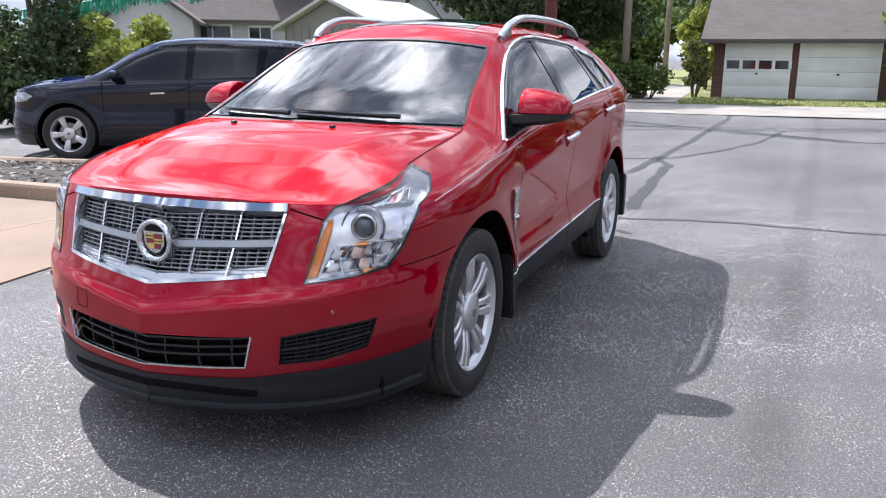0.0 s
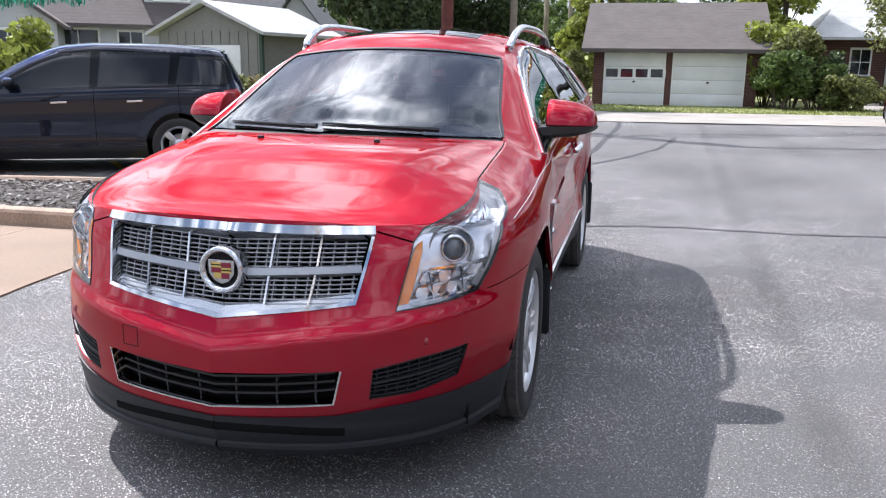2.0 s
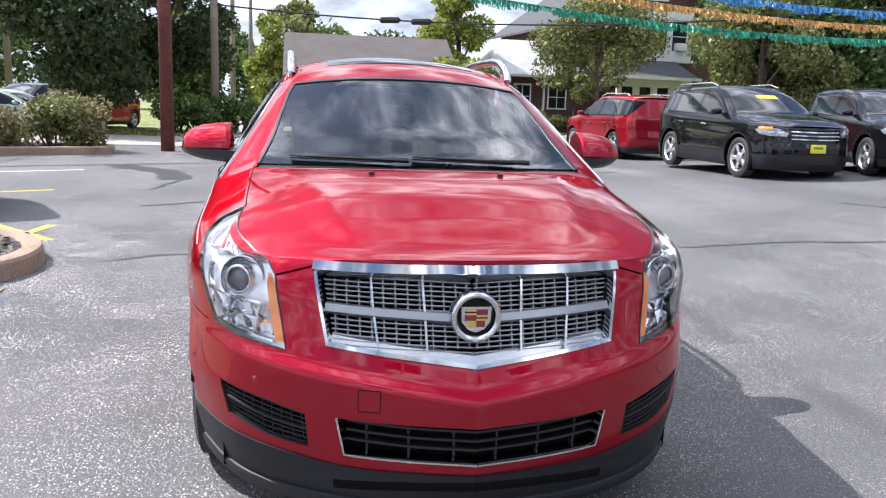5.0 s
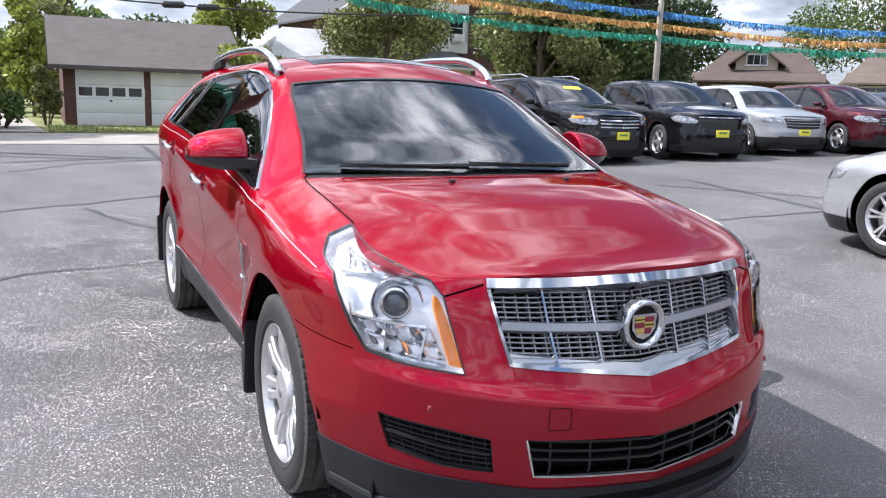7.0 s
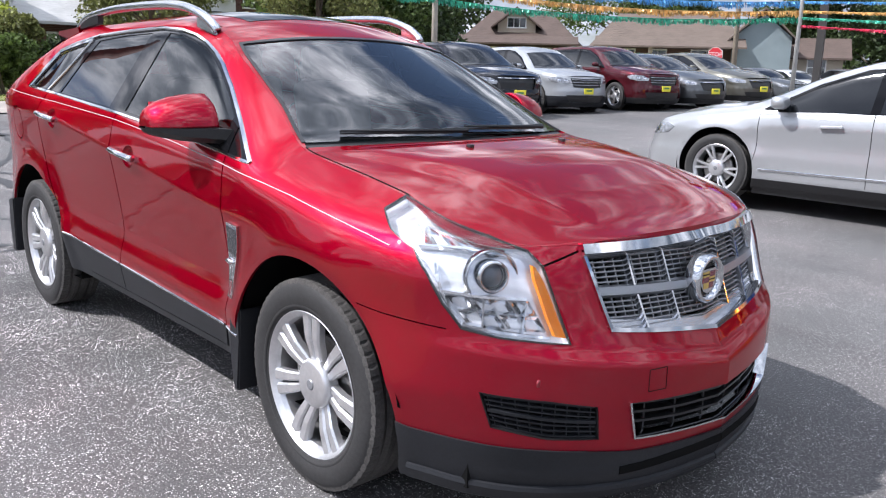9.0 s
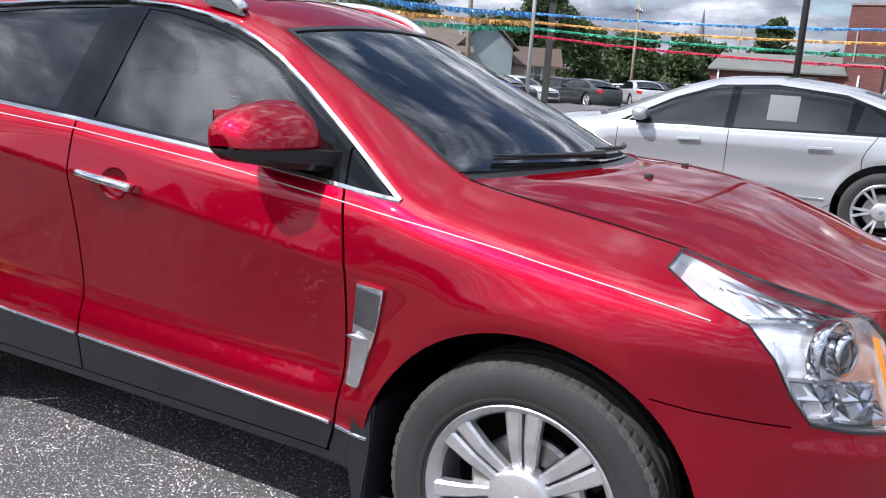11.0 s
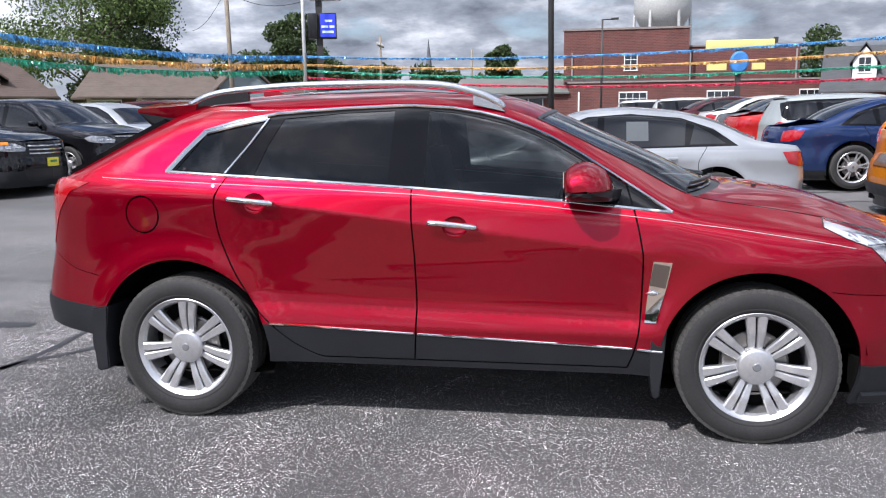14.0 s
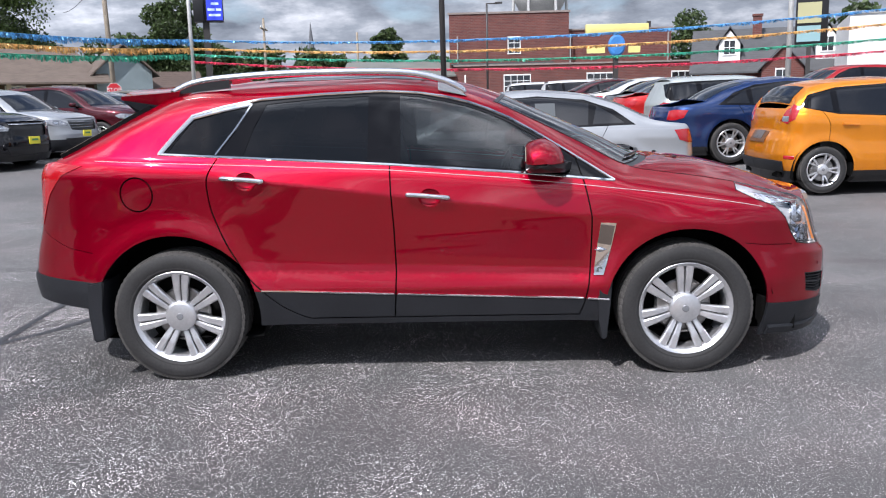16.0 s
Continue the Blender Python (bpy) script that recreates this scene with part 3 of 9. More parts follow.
# ---------------------------------------------------------------- the red crossover
def red_crossover():
    car = thing("car", "dark red metallic crossover with chrome grille and silver roof rails", "car")
    body = Body(
        plan=[(-2.42, 0), (-2.395, .40), (-2.30, .70), (-2.12, .86), (-1.80, .935), (-1.40, .955), (-.6, .95), (.2, .95), (.9, .953), (1.4, .958), (1.70, .942),
              (1.92, .895), (2.09, .80), (2.21, .68), (2.30, .54), (2.365, .38), (2.405, .2), (2.43, 0)],
        shoulder=[(-2.4, 1.25), (-1.81, 1.245), (-.2, 1.165), (.9, 1.06), (1.3, 1.005), (1.73, .945), (2.0, .915), (2.4, .90)],
        trim=[(-2.3, 1.22), (-2.0, 1.25), (-1.72, 1.385), (-1.45, 1.51), (-1.3, 1.55), (-.93, 1.57), (-.6, 1.588), (-.26, 1.598), (-.05, 1.585), (.23, 1.525), (.45, 1.44), (.75, 1.262), (1.0, 1.10), (1.1, 1.055), (1.3, 1.02), (1.73, .96), (2.4, .93)],
        edge=[(-2.20, 1.17), (-2.22, 1.16), (-2.05, 1.252), (-1.9, 1.328), (-1.76, 1.411), (-1.61, 1.49), (-1.5, 1.545), (-1.38, 1.588), (-1.2, 1.605), (-.9, 1.618), (-.3, 1.628), (0, 1.612), (.18, 1.578), (.35, 1.52), (.6, 1.40), (.85, 1.275), (1.02, 1.178), (1.12, 1.135), (1.3, 1.108), (1.5, 1.08), (1.75, 1.04), (1.92, 0.99), (2.10, .945), (2.2, .940), (2.22, .94)],
        front=[(.12, .10), (.16, .07), (.21, .03), (.27, .008), (.30, .012), (.33, .004), (.38, 0), (.555, 0), (.566, .005), (.590, .030), (.65, .060), (.72, .09), (.80, .122), (.92, .165), (.95, .19), (1.1, .30)],
        rear=[(.3, .08), (.45, .02), (.56, 0), (.72, .03), (.87, .08), (1.05, .12), (1.18, .155), (1.27, .24), (1.6, .5)],
        bump_crease=[(0, -.015), (.3, .03), (.55, .06), (.8, .09), (1, .1)],
        char=[(-2.4, 1.16), (-1.12, 1.135), (-.868, 1.115), (-.2, 1.028), (.13, .99), (.43, .952), (.87, .90), (1.4, .86), (2.4, .82)], crisp=.046, tumble=.66,
        arches=((1.4035, .375, .46), (-1.4035, .375, .47)),
        crown=[(-2.2, .05), (-1.7, .06), (-1.4, .055), (-.9, .064), (-.3, .064), (.1, .052), (.35, .045), (.6, .03), (.85, .02), (1.05, .012), (1.2, .03), (1.5, .052), (1.75, .055), (1.95, .05), (2.1, .028), (2.2, .012)],
        bow=[(-2.2, -.12), (-1.75, -.06), (-1.4, 0), (0, .04), (.35, .08), (.85, .19), (1.1, .23), (1.3, .17), (1.75, .07), (2.1, .075), (2.2, .09)],
    )
    R = body.ring
    S = body.side
    um = body.umax
    # ---- panels of the ring
    us = list(np.linspace(0, um, 160))
    xb = [float(np.interp(u, body.cu, body.c[:, 0])) for u in us]
    low = [.42 if x < -1.4 else (.316 if x < 1.4 else .15) for x in xb]
    outer = [(u, l) for u, l in zip(us, low)] + [(u, float(body.edge_z(u))) for u in us[::-1]]
    clad_line = [(-1.0, .515), (-.9, .51), (-.19, .48), (.84, .44), (1.05, .432)]
    cl = lerp_table(clad_line)
    seam_f = [(.805, 1.20), (.842, 1.07), (.872, .93), (.88, .84), (.874, .59), (.852, .44), (.82, .345)]
    seam_b = [(-.205, 1.20), (-.20, 1.06), (-.19, .86), (-.185, .60), (-.19, .48), (-.20, .345)]
    seam_r = [(-1.125, 1.255), (-1.165, 1.19), (-1.188, 1.12), (-1.178, .99), (-1.15, .89), (-1.11, .79), (-1.055, .68), (-1.0, .59), (-.91, .50), (-.82, .42), (-.72, .365), (-.66, .345)]
    seam_r = [tuple(p) for p in smooth_path(seam_r, 6)]
    seam_f = [tuple(p) for p in smooth_path(seam_f, 6)]
    belt = [(-1.455, 1.272), (-1.14, 1.252), (-.2, 1.192), (.44, 1.14), (1.005, 1.083)]
    upper = [(1.005, 1.083), (.75, 1.245), (.60, 1.338), (.45, 1.423), (.34, 1.472), (.23, 1.512), (.1, 1.545), (-.05, 1.571), (-.26, 1.584), (-.6, 1.573), (-.93, 1.552), (-1.13, 1.515), (-1.3, 1.468)]
    dlo = belt + upper[1:]
    door_f = [p for p in seam_b] + [(x, .345) for x in np.linspace(-.1, .75, 8)] + seam_f[::-1] + [(.6, 1.13), (.2, 1.163)]
    door_r = seam_r[::1] + [(x, .345) for x in np.linspace(-.6, -.25, 5)] + seam_b[::-1] + [(-.6, 1.22)]
    clad = [(-1.05, .310), (1.1, .310)] + [(x, float(cl(x))) for x in np.linspace(1.1, -1.05, 30)]
    g_q = [(-1.405, 1.285), (-1.29, 1.448), (-1.13, 1.492), (-.97, 1.522), (-1.145, 1.268)]
    g_r = [(-1.0, 1.255), (-.955, 1.40), (-.895, 1.528), (-.6, 1.553), (-.33, 1.563), (-.325, 1.215)]
    g_f = [(-.145, 1.205), (-.155, 1.562), (-.04, 1.551), (.1, 1.524), (.23, 1.491), (.34, 1.452), (.45, 1.403), (.60, 1.318), (.735, 1.235), (.76, 1.17), (.77, 1.128), (.44, 1.157)]
    sail = [(.80, 1.126), (.79, 1.205), (.955, 1.105)]
    lampf = [(1.715, .805, 1.046), (1.85, .735, 1.008), (1.97, .655, .968), (2.06, .605, .932), (2.105, .592, .89), (2.15, .58, .80), (2.21, .562, .672),
             (2.17, .63, .680), (2.10, .72, .692), (2.02, .80, .712), (1.975, .83, .78), (1.93, .845, .86), (1.87, .85, .925), (1.77, .86, .965), (1.70, .855, 1.01)]
    lamp = body.solid(lampf)
    gr_out = body.nose([(.49, .932), (.452, .703), (.22, .672), (0.0, .643)]) + [(um, .932)]
    lg_out = body.nose([(.425, .487), (.40, .376), (.2, .364), (0.0, .354)]) + [(um, .468)]
    fog = body.solid([(2.09, .795, .536), (2.229, .651, .514), (2.306, .523, .488), (2.309, .509, .382), (2.22, .64, .390), (2.115, .762, .425)])
    chin = S([(1.5, .42), (1.80, .402), (1.90, .386)]) + body.nose([(.75, .368), (.55, .350), (.4, .330), (.2, .320), (0, .313)]) + [(um, .165)] + body.nose([(.3, .165), (.6, .172), (.75, .185)]) + S([(1.9, .20), (1.5, .20)])
    rlow = S([(-1.4, .56), (-1.83, .572), (-2.2, .60)]) + [(0, .62), (0, .46)] + S([(-2.2, .455), (-1.89, .42), (-1.4, .42)])
    tl = body.solid([(-1.87, .855, 1.218), (-2.05, .80, 1.238), (-2.17, .72, 1.215), (-2.27, .66, 1.1), (-2.33, .62, .88), (-2.20, .785, .885), (-2.09, .83, 1.06), (-1.99, .85, 1.17)])
    bseam_f = S([(1.70, .735), (1.80, .722), (1.9, .715), (1.99, .708)])
    bumper_f = S([(1.5, .05), (1.5, .74)]) + bseam_f + [lamp[9], lamp[8], lamp[7], lamp[6]] + body.nose([(.52, .66), (.49, .93)]) + [(um, .96), (um, .05)]
    # hood closing line over the wing beside the grille belongs to the nose panel
    bumper_r = S([(-1.4, .74), (-1.85, .735), (-2.0, .765)]) + [tl[5], tl[4], (0, .86), (0, .2)] + S([(-1.4, .2)])
    fuel = [(u + .088 * math.cos(a), 1.06 + .092 * math.sin(a)) for u in [body.find(x=-1.575, z=1.06)] for a in np.linspace(0, 2 * math.pi, 33)[:-1]]
    regions = [("wing", outer), ("bumper", bumper_f), ("rear_bumper", bumper_r), ("dlo", S(dlo)),
               ("door_rear", S(door_r)), ("door_front", S(door_f))]
    # upper frames of the doors stay dark inside the window line
    regions += [("frame", S(dlo)), ("sill", S(clad)), ("clad_rear", S([p for p in seam_r if p[1] < float(cl(p[0])) + .0] + [(-.6, .345), (-.25, .345), (-.2, .345), (-.19, .48)] + [(x, float(cl(x))) for x in (-.4, -.6, -.8)])),
                ("clad_front", S([(-.19, .48), (-.2, .345), (.3, .345), (.82, .345), (.852, .44)] + [(x, float(cl(x))) for x in (.6, .3, 0)])),
                ("chin", chin), ("rear_low", rlow), ("quarter_glass", S(g_q)), ("rear_glass", S(g_r)), ("front_glass", S(g_f)),
                ("head_lamp", lamp), ("tail_lamp", tl), ("grille", gr_out), ("low_grille", lg_out), ("fog", fog), ("fuel_door", fuel)]
    gw = .008
    regions += [("gap0", band(S(seam_f), gw)), ("gap1", band(S(seam_b), gw)), ("gap2", band(S(seam_r), gw)), ("gap3", band(S([(-.66, .347), (-.2, .347), (.4, .347), (.82, .347)]), gw)),
                ("gap4", band(bseam_f, .004)), ("gap5", band(S([(-1.86, .737), (-2.0, .765), (-2.2, .87)]), .004)),
                ("gap6", band(fuel[:17], .009)), ("gap7", band(fuel[16:] + fuel[:1], .009))]
    regions.append(("gap8", band([lamp[4]] + body.nose([(.53, .915), (.497, .925)]), .006)))
    grips = ((-.99, 1.125, "door_rear"), (.0, 1.018, "door_front"))
    cups = []
    for hx, hz, key in grips:
        u0 = body.find(x=hx, z=hz)
        cups.append([(u0 + .01 + .060 * math.cos(a), hz - .006 + .050 * math.sin(a)) for a in np.linspace(0, 2 * math.pi, 25)[:-1]])
        regions.append(("hole", cups[-1]))
    regions += [("hole", S([(1.3, .20), (1.9, .20)]) + body.nose([(.75, .185), (.6, .172), (.3, .165)]) + [(um, .165), (um, -.2)] + S([(1.3, -.2)])),
                ("hole", [(0, .46)] + S([(-2.2, .455), (-1.89, .42), (-1.3, .42), (-1.3, -.2)]) + [(0, -.2)])]
    regions += [("hole", arch_poly(body, 1.4035, .375, .447, -.2)), ("hole", arch_poly(body, -1.4035, .375, .458, -.2))]
    # finer points along the ledge across the front bumper
    ledge = []
    u_l = body.find(x=1.95, z=.62)
    for k, zf in enumerate((.535, .548, .560, .572, .584, .598, .615, .635)):
        for u in np.arange(u_l + (k % 2) * .007, um, .014):
            y = float(np.interp(u, body.cu, body.c[:, 1]))
            ledge.append((u, zf + float(body.crease(y)) * min(1, (zf + .05 - .46) / .12)))
    # and along shoulder and waist line
    for u in np.arange(body.find(x=-2.15, z=1.0), body.find(x=2.0, z=.8), .017):
        x = float(np.interp(u, body.cu, body.c[:, 0]))
        for k, dz in enumerate((-.040, -.024, -.010, .004, .018, .034, .052)):
            ledge.append((u + (k % 2) * .008, float(body.sh(x)) + dz))
        for k, dz in enumerate((-.05, -.03, -.015, 0.0, .015, .03)):
            ledge.append((u + (k % 2) * .008, float(body.char(x)) + dz))
        if -1.15 < x < 1.0:
            zc_ = float(body.char(x))
            for k, f in enumerate((.56, .64, .70, .74, .79, .84, .90, .95, 1.0)):
                ledge.append((u + (k % 2) * .008, zc_ - f * (zc_ - .5)))
    v, g = split_chart(regions, .028, (0, .1), (um, 1.7), ledge)
    names = {
        "wing": ("side_panel", M_RED, 0, .012), "bumper": ("front_bumper", M_RED, 0, .012), "rear_bumper": ("rear_bumper", M_RED, 0, .012),
        "door_front": ("front_door", M_RED, 0, .014), "door_rear": ("rear_door", M_RED, 0, .014), "frame": ("window_frame", M_GLOSSB, -.004, .01), "dlo": ("window_frame", M_GLOSSB, -.004, .01),
        "sill": ("sill", M_CLAD, 0, .02), "clad_rear": ("door_cladding", M_CLAD, .004, .02), "clad_front": ("door_cladding", M_CLAD, .004, .02), "chin": ("chin_spoiler", M_CLAD, .006, .02), "rear_low": ("rear_valance", M_CLAD, .006, .02),
        "quarter_glass": ("quarter_window", M_TINT, -.007, 0), "rear_glass": ("rear_window", M_TINT, -.007, 0), "front_glass": ("front_window", M_SIDE, -.007, 0),
        "tail_lamp": ("tail_lamp", M_TAIL, .004, .02), "fuel_door": ("fuel_door", M_RED, 0, .01), "gap": ("panel_gap", M_VOID, -.010, 0),
        "head_lamp": ("lamp_lens", M_LENS, .003, .012),
    }
    inner_bits = {"grille": -.075, "low_grille": -.06, "fog": -.035, "head_lamp": -.085}
    for sd in (1, -1):
        made = {}
        for key in ("wing", "bumper", "rear_bumper", "door_front", "door_rear", "frame", "dlo", "sill", "clad_rear", "clad_front", "chin", "rear_low", "quarter_glass", "rear_glass", "front_glass", "tail_lamp", "fuel_door", *["gap%d" % k for k in range(9)], "head_lamp"):
            if key not in g:
                continue
            nm, ma, off, sk = names["gap" if key.startswith("gap") else key]
            par = car
            if key in ("clad_front", "front_glass"):
                par = made["door_front"]
            if key in ("clad_rear", "rear_glass"):
                par = made["door_rear"]
            made[key] = skin_part(nm, R, v, g[key], ma, par, sd, off, sk)
            if key == "head_lamp":
                made[key].visible_shadow = False
        for key, dep in inner_bits.items():
            if key == "head_lamp":
                skin_part("lamp_bowl", R, v, g[key], M_LAMPW, made["head_lamp"], sd, -.042, 0, "silvery lamp housing")
                bm = bmesh.new()
                rim = lamp + lamp[:1]
                ribbon(R, rim, .004, -.045, -.006, sd, bm)
                part("lamp_wall", bm, M_LAMPW, made["head_lamp"])
                part("lamp_rim", ribbon(R, rim, .006, -.010, .002, sd), M_BLACK, made["head_lamp"])
            else:
                back = lambda a, b, d=dep: R(a, b) + np.array([d, 0, 0])
                skin_part(key + "_back", back, v, g[key], M_BLACK if key == "fog" else M_VOID, made["bumper"], sd, 0, 0)
        bump_ob, lens = made["bumper"], made["head_lamp"]
        # bright trim
        bm = bmesh.new()
        ribbon(R, S(upper), .018, -.006, .007, sd, bm)
        ribbon(R, S(belt), .015, -.006, .006, sd, bm)
        ribbon(R, S([(-1.448, 1.272), (-1.375, 1.37), (-1.295, 1.462)]), .030, -.006, .007, sd, bm)
        ribbon(R, S([(-1.30, 1.462), (-1.13, 1.502), (-.985, 1.530)]), .03, -.006, .005, sd, bm)
        ribbon(R, S([(-1.145, 1.262), (-1.05, 1.40), (-.975, 1.528)]), .012, -.006, .005, sd, bm)
        part("window_trim", bm, M_CHROME, car, "chrome window surround")
        for a, b, pr in ((-.985, -.20, "clad_rear"), (-.18, .84, "clad_front"), (.865, .975, "sill")):
            bm = ribbon(R, S([(x, float(cl(x)) + .004) for x in np.linspace(max(a, -.93), b, 12)]), .011, 0, .009, sd)
            part("trim_strip", bm, M_CHROME, car, "thin chrome strip")
        pin = [(-1.80, 1.243), (-1.2, 1.214), (-.2, 1.163), (.4, 1.112), (.9, 1.057), (1.3, 1.008), (1.60, .962), (1.72, .941), (1.80, .925)]
        part("pinstripe", ribbon(R, S(pin), .0042, -.002, .0022, sd, step=.02), mat("pinstripe_silver", (.46, .38, .40), .5), car, "thin silver pinstripe")
        # door handles
        for (hx, hz, key), cup in zip(grips, cups):
            u0 = body.find(x=hx, z=hz)
            line = [(u0 - .115, hz + .012), (u0 - .05, hz + .008), (u0 + .05, hz - .002), (u0 + .115, hz - .010)]
            lh = smooth_path(line, 6)
            ph = R(lh[:, 0], lh[:, 1])
            nh = chart_normals(R, lh[:, 0], lh[:, 1])
            fr_ = np.linspace(0, 1, len(lh))[:, None]
            ph, nh = ph[:1] * (1 - fr_) + ph[-1:] * fr_, nh[:1] * .5 + nh[-1:] * .5 + 0 * nh
            bow_ = .022 + .016 * np.sin(np.pi * np.linspace(.08, .92, len(lh)))
            bm = bmesh.new()
            tube(bm, [tuple(q) for q in (ph + nh * bow_[:, None]) * np.array([1, sd, 1])], .020, 12, True, .72)
            part("handle", bm, M_CHROME, made[key], "chrome handle", smooth=True)
            ab = np.array(cup)
            cen = ab.mean(0)
            bm = bmesh.new()
            rows = []
            for sc, dp in ((1.02, .0005), (.96, -.008), (.82, -.017), (.45, -.021)):
                q2 = cen + (ab - cen) * sc
                p = (R(q2[:, 0], q2[:, 1]) + dp * chart_normals(R, q2[:, 0], q2[:, 1])) * np.array([1, sd, 1])
                rows.append([bm.verts.new(q) for q in p])
            for r0, r1 in zip(rows, rows[1:]):
                for k in range(24):
                    bm.faces.new((r0[k], r0[(k + 1) % 24], r1[(k + 1) % 24], r1[k]))
            bm.faces.new(rows[-1])
            part("handle_cup", bm, M_RED, made[key], "red recess behind the handle", smooth=True)
            for du in (-.10, .10):
                part("handle_post", ribbon(R, [(u0 + du - .012, hz - du * .1), (u0 + du + .012, hz - du * .1)], .026, -.002, .024, sd), M_CHROME, made[key])
        # wing vent
        vent = S([(.925, .865), (1.008, .86), (.985, .735), (.945, .575), (.895, .572), (.905, .70)])
        vv, gg = split_chart([("vent", vent)], .02, (min(p[0] for p in vent), .5), (max(p[0] for p in vent), .9))
        vo = skin_part("wing_vent", R, vv, gg["vent"], M_CHROME, car, sd, .010, .012, "chrome vent behind the front wheel")
        u0 = body.find(x=.925, z=.715)
        rp = R(np.array([u0]), np.array([.715]))[0]
        bm = bmesh.new()
        bmesh.ops.create_uvsphere(bm, u_segments=14, v_segments=8, radius=1)
        for q in bm.verts:
            q.co = Vector((rp[0] + .037 * q.co.x * (1 - .25 * abs(q.co.z)), sd * (abs(rp[1]) + .012 + .013 * q.co.y), .715 + .0145 * q.co.z * (1 - .55 * abs(q.co.x))))
        part("side_repeater", bm, M_CHROME, vo, "small clear side lamp", smooth=True)
        # the grey mirrored in the upper vent is put into this panel's colour
        part("vent_panel", ribbon(R, S([(.962, .850), (.955, .80), (.946, .745)]), .074, .009, .0125, sd), mat("vent_grey_reflection", (.22, .225, .24), .16, 1.0), vo, "mirror-like upper vent panel with a grey reflection in its colour")
        # grille frame and slats
        gtop = body.nose([(.492, .925), (.35, .925), (.2, .924), (.1, .922), (.0004, .918)])
        part("grille_bar", ribbon(R, gtop, .046, -.03, .022, sd), M_CHROME, bump_ob, "chrome upper grille bar")
        gout = body.nose([(.488, .915), (.452, .703)])
        part("grille_side", ribbon(R, gout, .016, -.04, .010, sd), M_CHROME, bump_ob)
        gbot = body.nose([(.456, .702), (.22, .671), (.0004, .643)])
        part("grille_lower_bar", ribbon(R, gbot, .020, -.04, .010, sd), M_CHROME, bump_ob, "chrome lower grille bar")
        lip = body.nose([(.450, .718), (.22, .690), (.0004, .664)])
        part("grille_ledge", ribbon(R, lip, .05, -.045, -.03, sd), M_SILVER, bump_ob)

        def gy(z):
            return .452 + (.49 - .452) * (z - .703) / (.932 - .703)

        def gzb(y):
            return .643 + .06 * y / .45 + .02
        for k in range(15):
            z = .700 + .0145 * k
            for da in (0,):
                y0 = .004 if z > .68 else (.69 - z)
                if .775 < z < .815:
                    continue
                ylo = max(.004, 0)
                part("slat", ribbon(R, body.nose([(gy(z) - .012, z + .006), (.24, z - .002), (ylo, z - .012)]), .0062, -.060, -.026, sd), M_SLAT, bump_ob)
        for k in range(12):
            y = .012 + .0385 * k
            part("divider", ribbon(R, body.nose([(y, max(.70, gzb(y))), (y + .004, .90)]), .007, -.060, -.034, sd), M_SLAT, bump_ob)
        part("grille_middle_bar", ribbon(R, body.nose([(gy(.80) - .006, .810), (.25, .798), (.0004, .782)]), .038, -.05, -.006, sd), mat("satin_bar", (.36, .37, .39), .30, .75, grain=(200, .04)), bump_ob, "wide satin grey grille bar")
        for y0, y1 in ((.155, .150), (.315, .30)):
            part("grille_rib", ribbon(R, body.nose([(y1, .69), (y0, .81), (y0 + .006, .905)]), .011, -.05, -.012, sd), M_CHROME, bump_ob)
        # lower intake
        part("intake_trim", ribbon(R, body.nose([(.425, .490), (.40, .374), (.2, .363), (.0004, .353)]), .010, -.03, .008, sd), M_CHROME, bump_ob, "thin chrome intake trim")
        for z in (.395, .425, .455):
            part("slat", ribbon(R, body.nose([(.405 if z > .38 else .38, z + .018), (.2, z + .002), (.0004, z - .008)]), .012, -.055, -.028, sd), M_BLACK, bump_ob)
        for y in (.07, .21, .34):
            part("divider", ribbon(R, body.nose([(y, .362), (y + .004, .474)]), .010, -.055, -.034, sd), M_BLACK, bump_ob)
        # chin slot: a raised near-black strip, the opening's dark put into its colour
        part("chin_slot", ribbon(R, body.nose([(.43, .270), (.25, .277), (.0004, .279)]), .028, .004, .0085, sd), M_VOID, made["chin"])
        # lower lip of the chin
        lipl = S([(1.86, .232), (1.92, .228)]) + body.nose([(.78, .218), (.6, .208), (.4, .202), (.2, .198), (.0004, .197)])
        part("chin_lip", ribbon(R, lipl, .058, .002, .020, sd), M_CLAD, made["chin"])
        # fog lamp grid
        fa, fb = np.array([fog[0], fog[1], fog[2]]), np.array([fog[5], fog[4], fog[3]])

        def fogp(a, b):
            q = lambda tb: np.array([np.interp(a, (0, .55, 1), tb[:, 0]), np.interp(a, (0, .55, 1), tb[:, 1])])
            return tuple(q(fa) * (1 - b) + q(fb) * b)
        for k in range(7):
            b = (k + .5) / 7
            part("slat", ribbon(R, [fogp(a, b) for a in (.02, .3, .55, .8, .98)], .0065 if k != 3 else .013, -.03, -.010 if k != 3 else -.005, sd), M_CLAD, bump_ob)
        for k in range(9):
            a = (k + .5) / 9
            part("divider", ribbon(R, [fogp(a, .03), fogp(a - .01, .5), fogp(a, .97)], .005, -.03, -.013, sd), M_CLAD, bump_ob)
        part("fog_frame", ribbon(R, fog + fog[:1], .009, -.03, -.002, sd), M_BLACK, bump_ob)
        # bumper sensors and tow cover
        u0 = body.find(x=2.2, y=.66, z=.565)
        bm = bmesh.new()
        revolve(bm, [(0.0005, .002), (.011, .002), (.012, -.004)], 16, axis="x")
        p = R(np.array([u0]), np.array([.568]))[0]
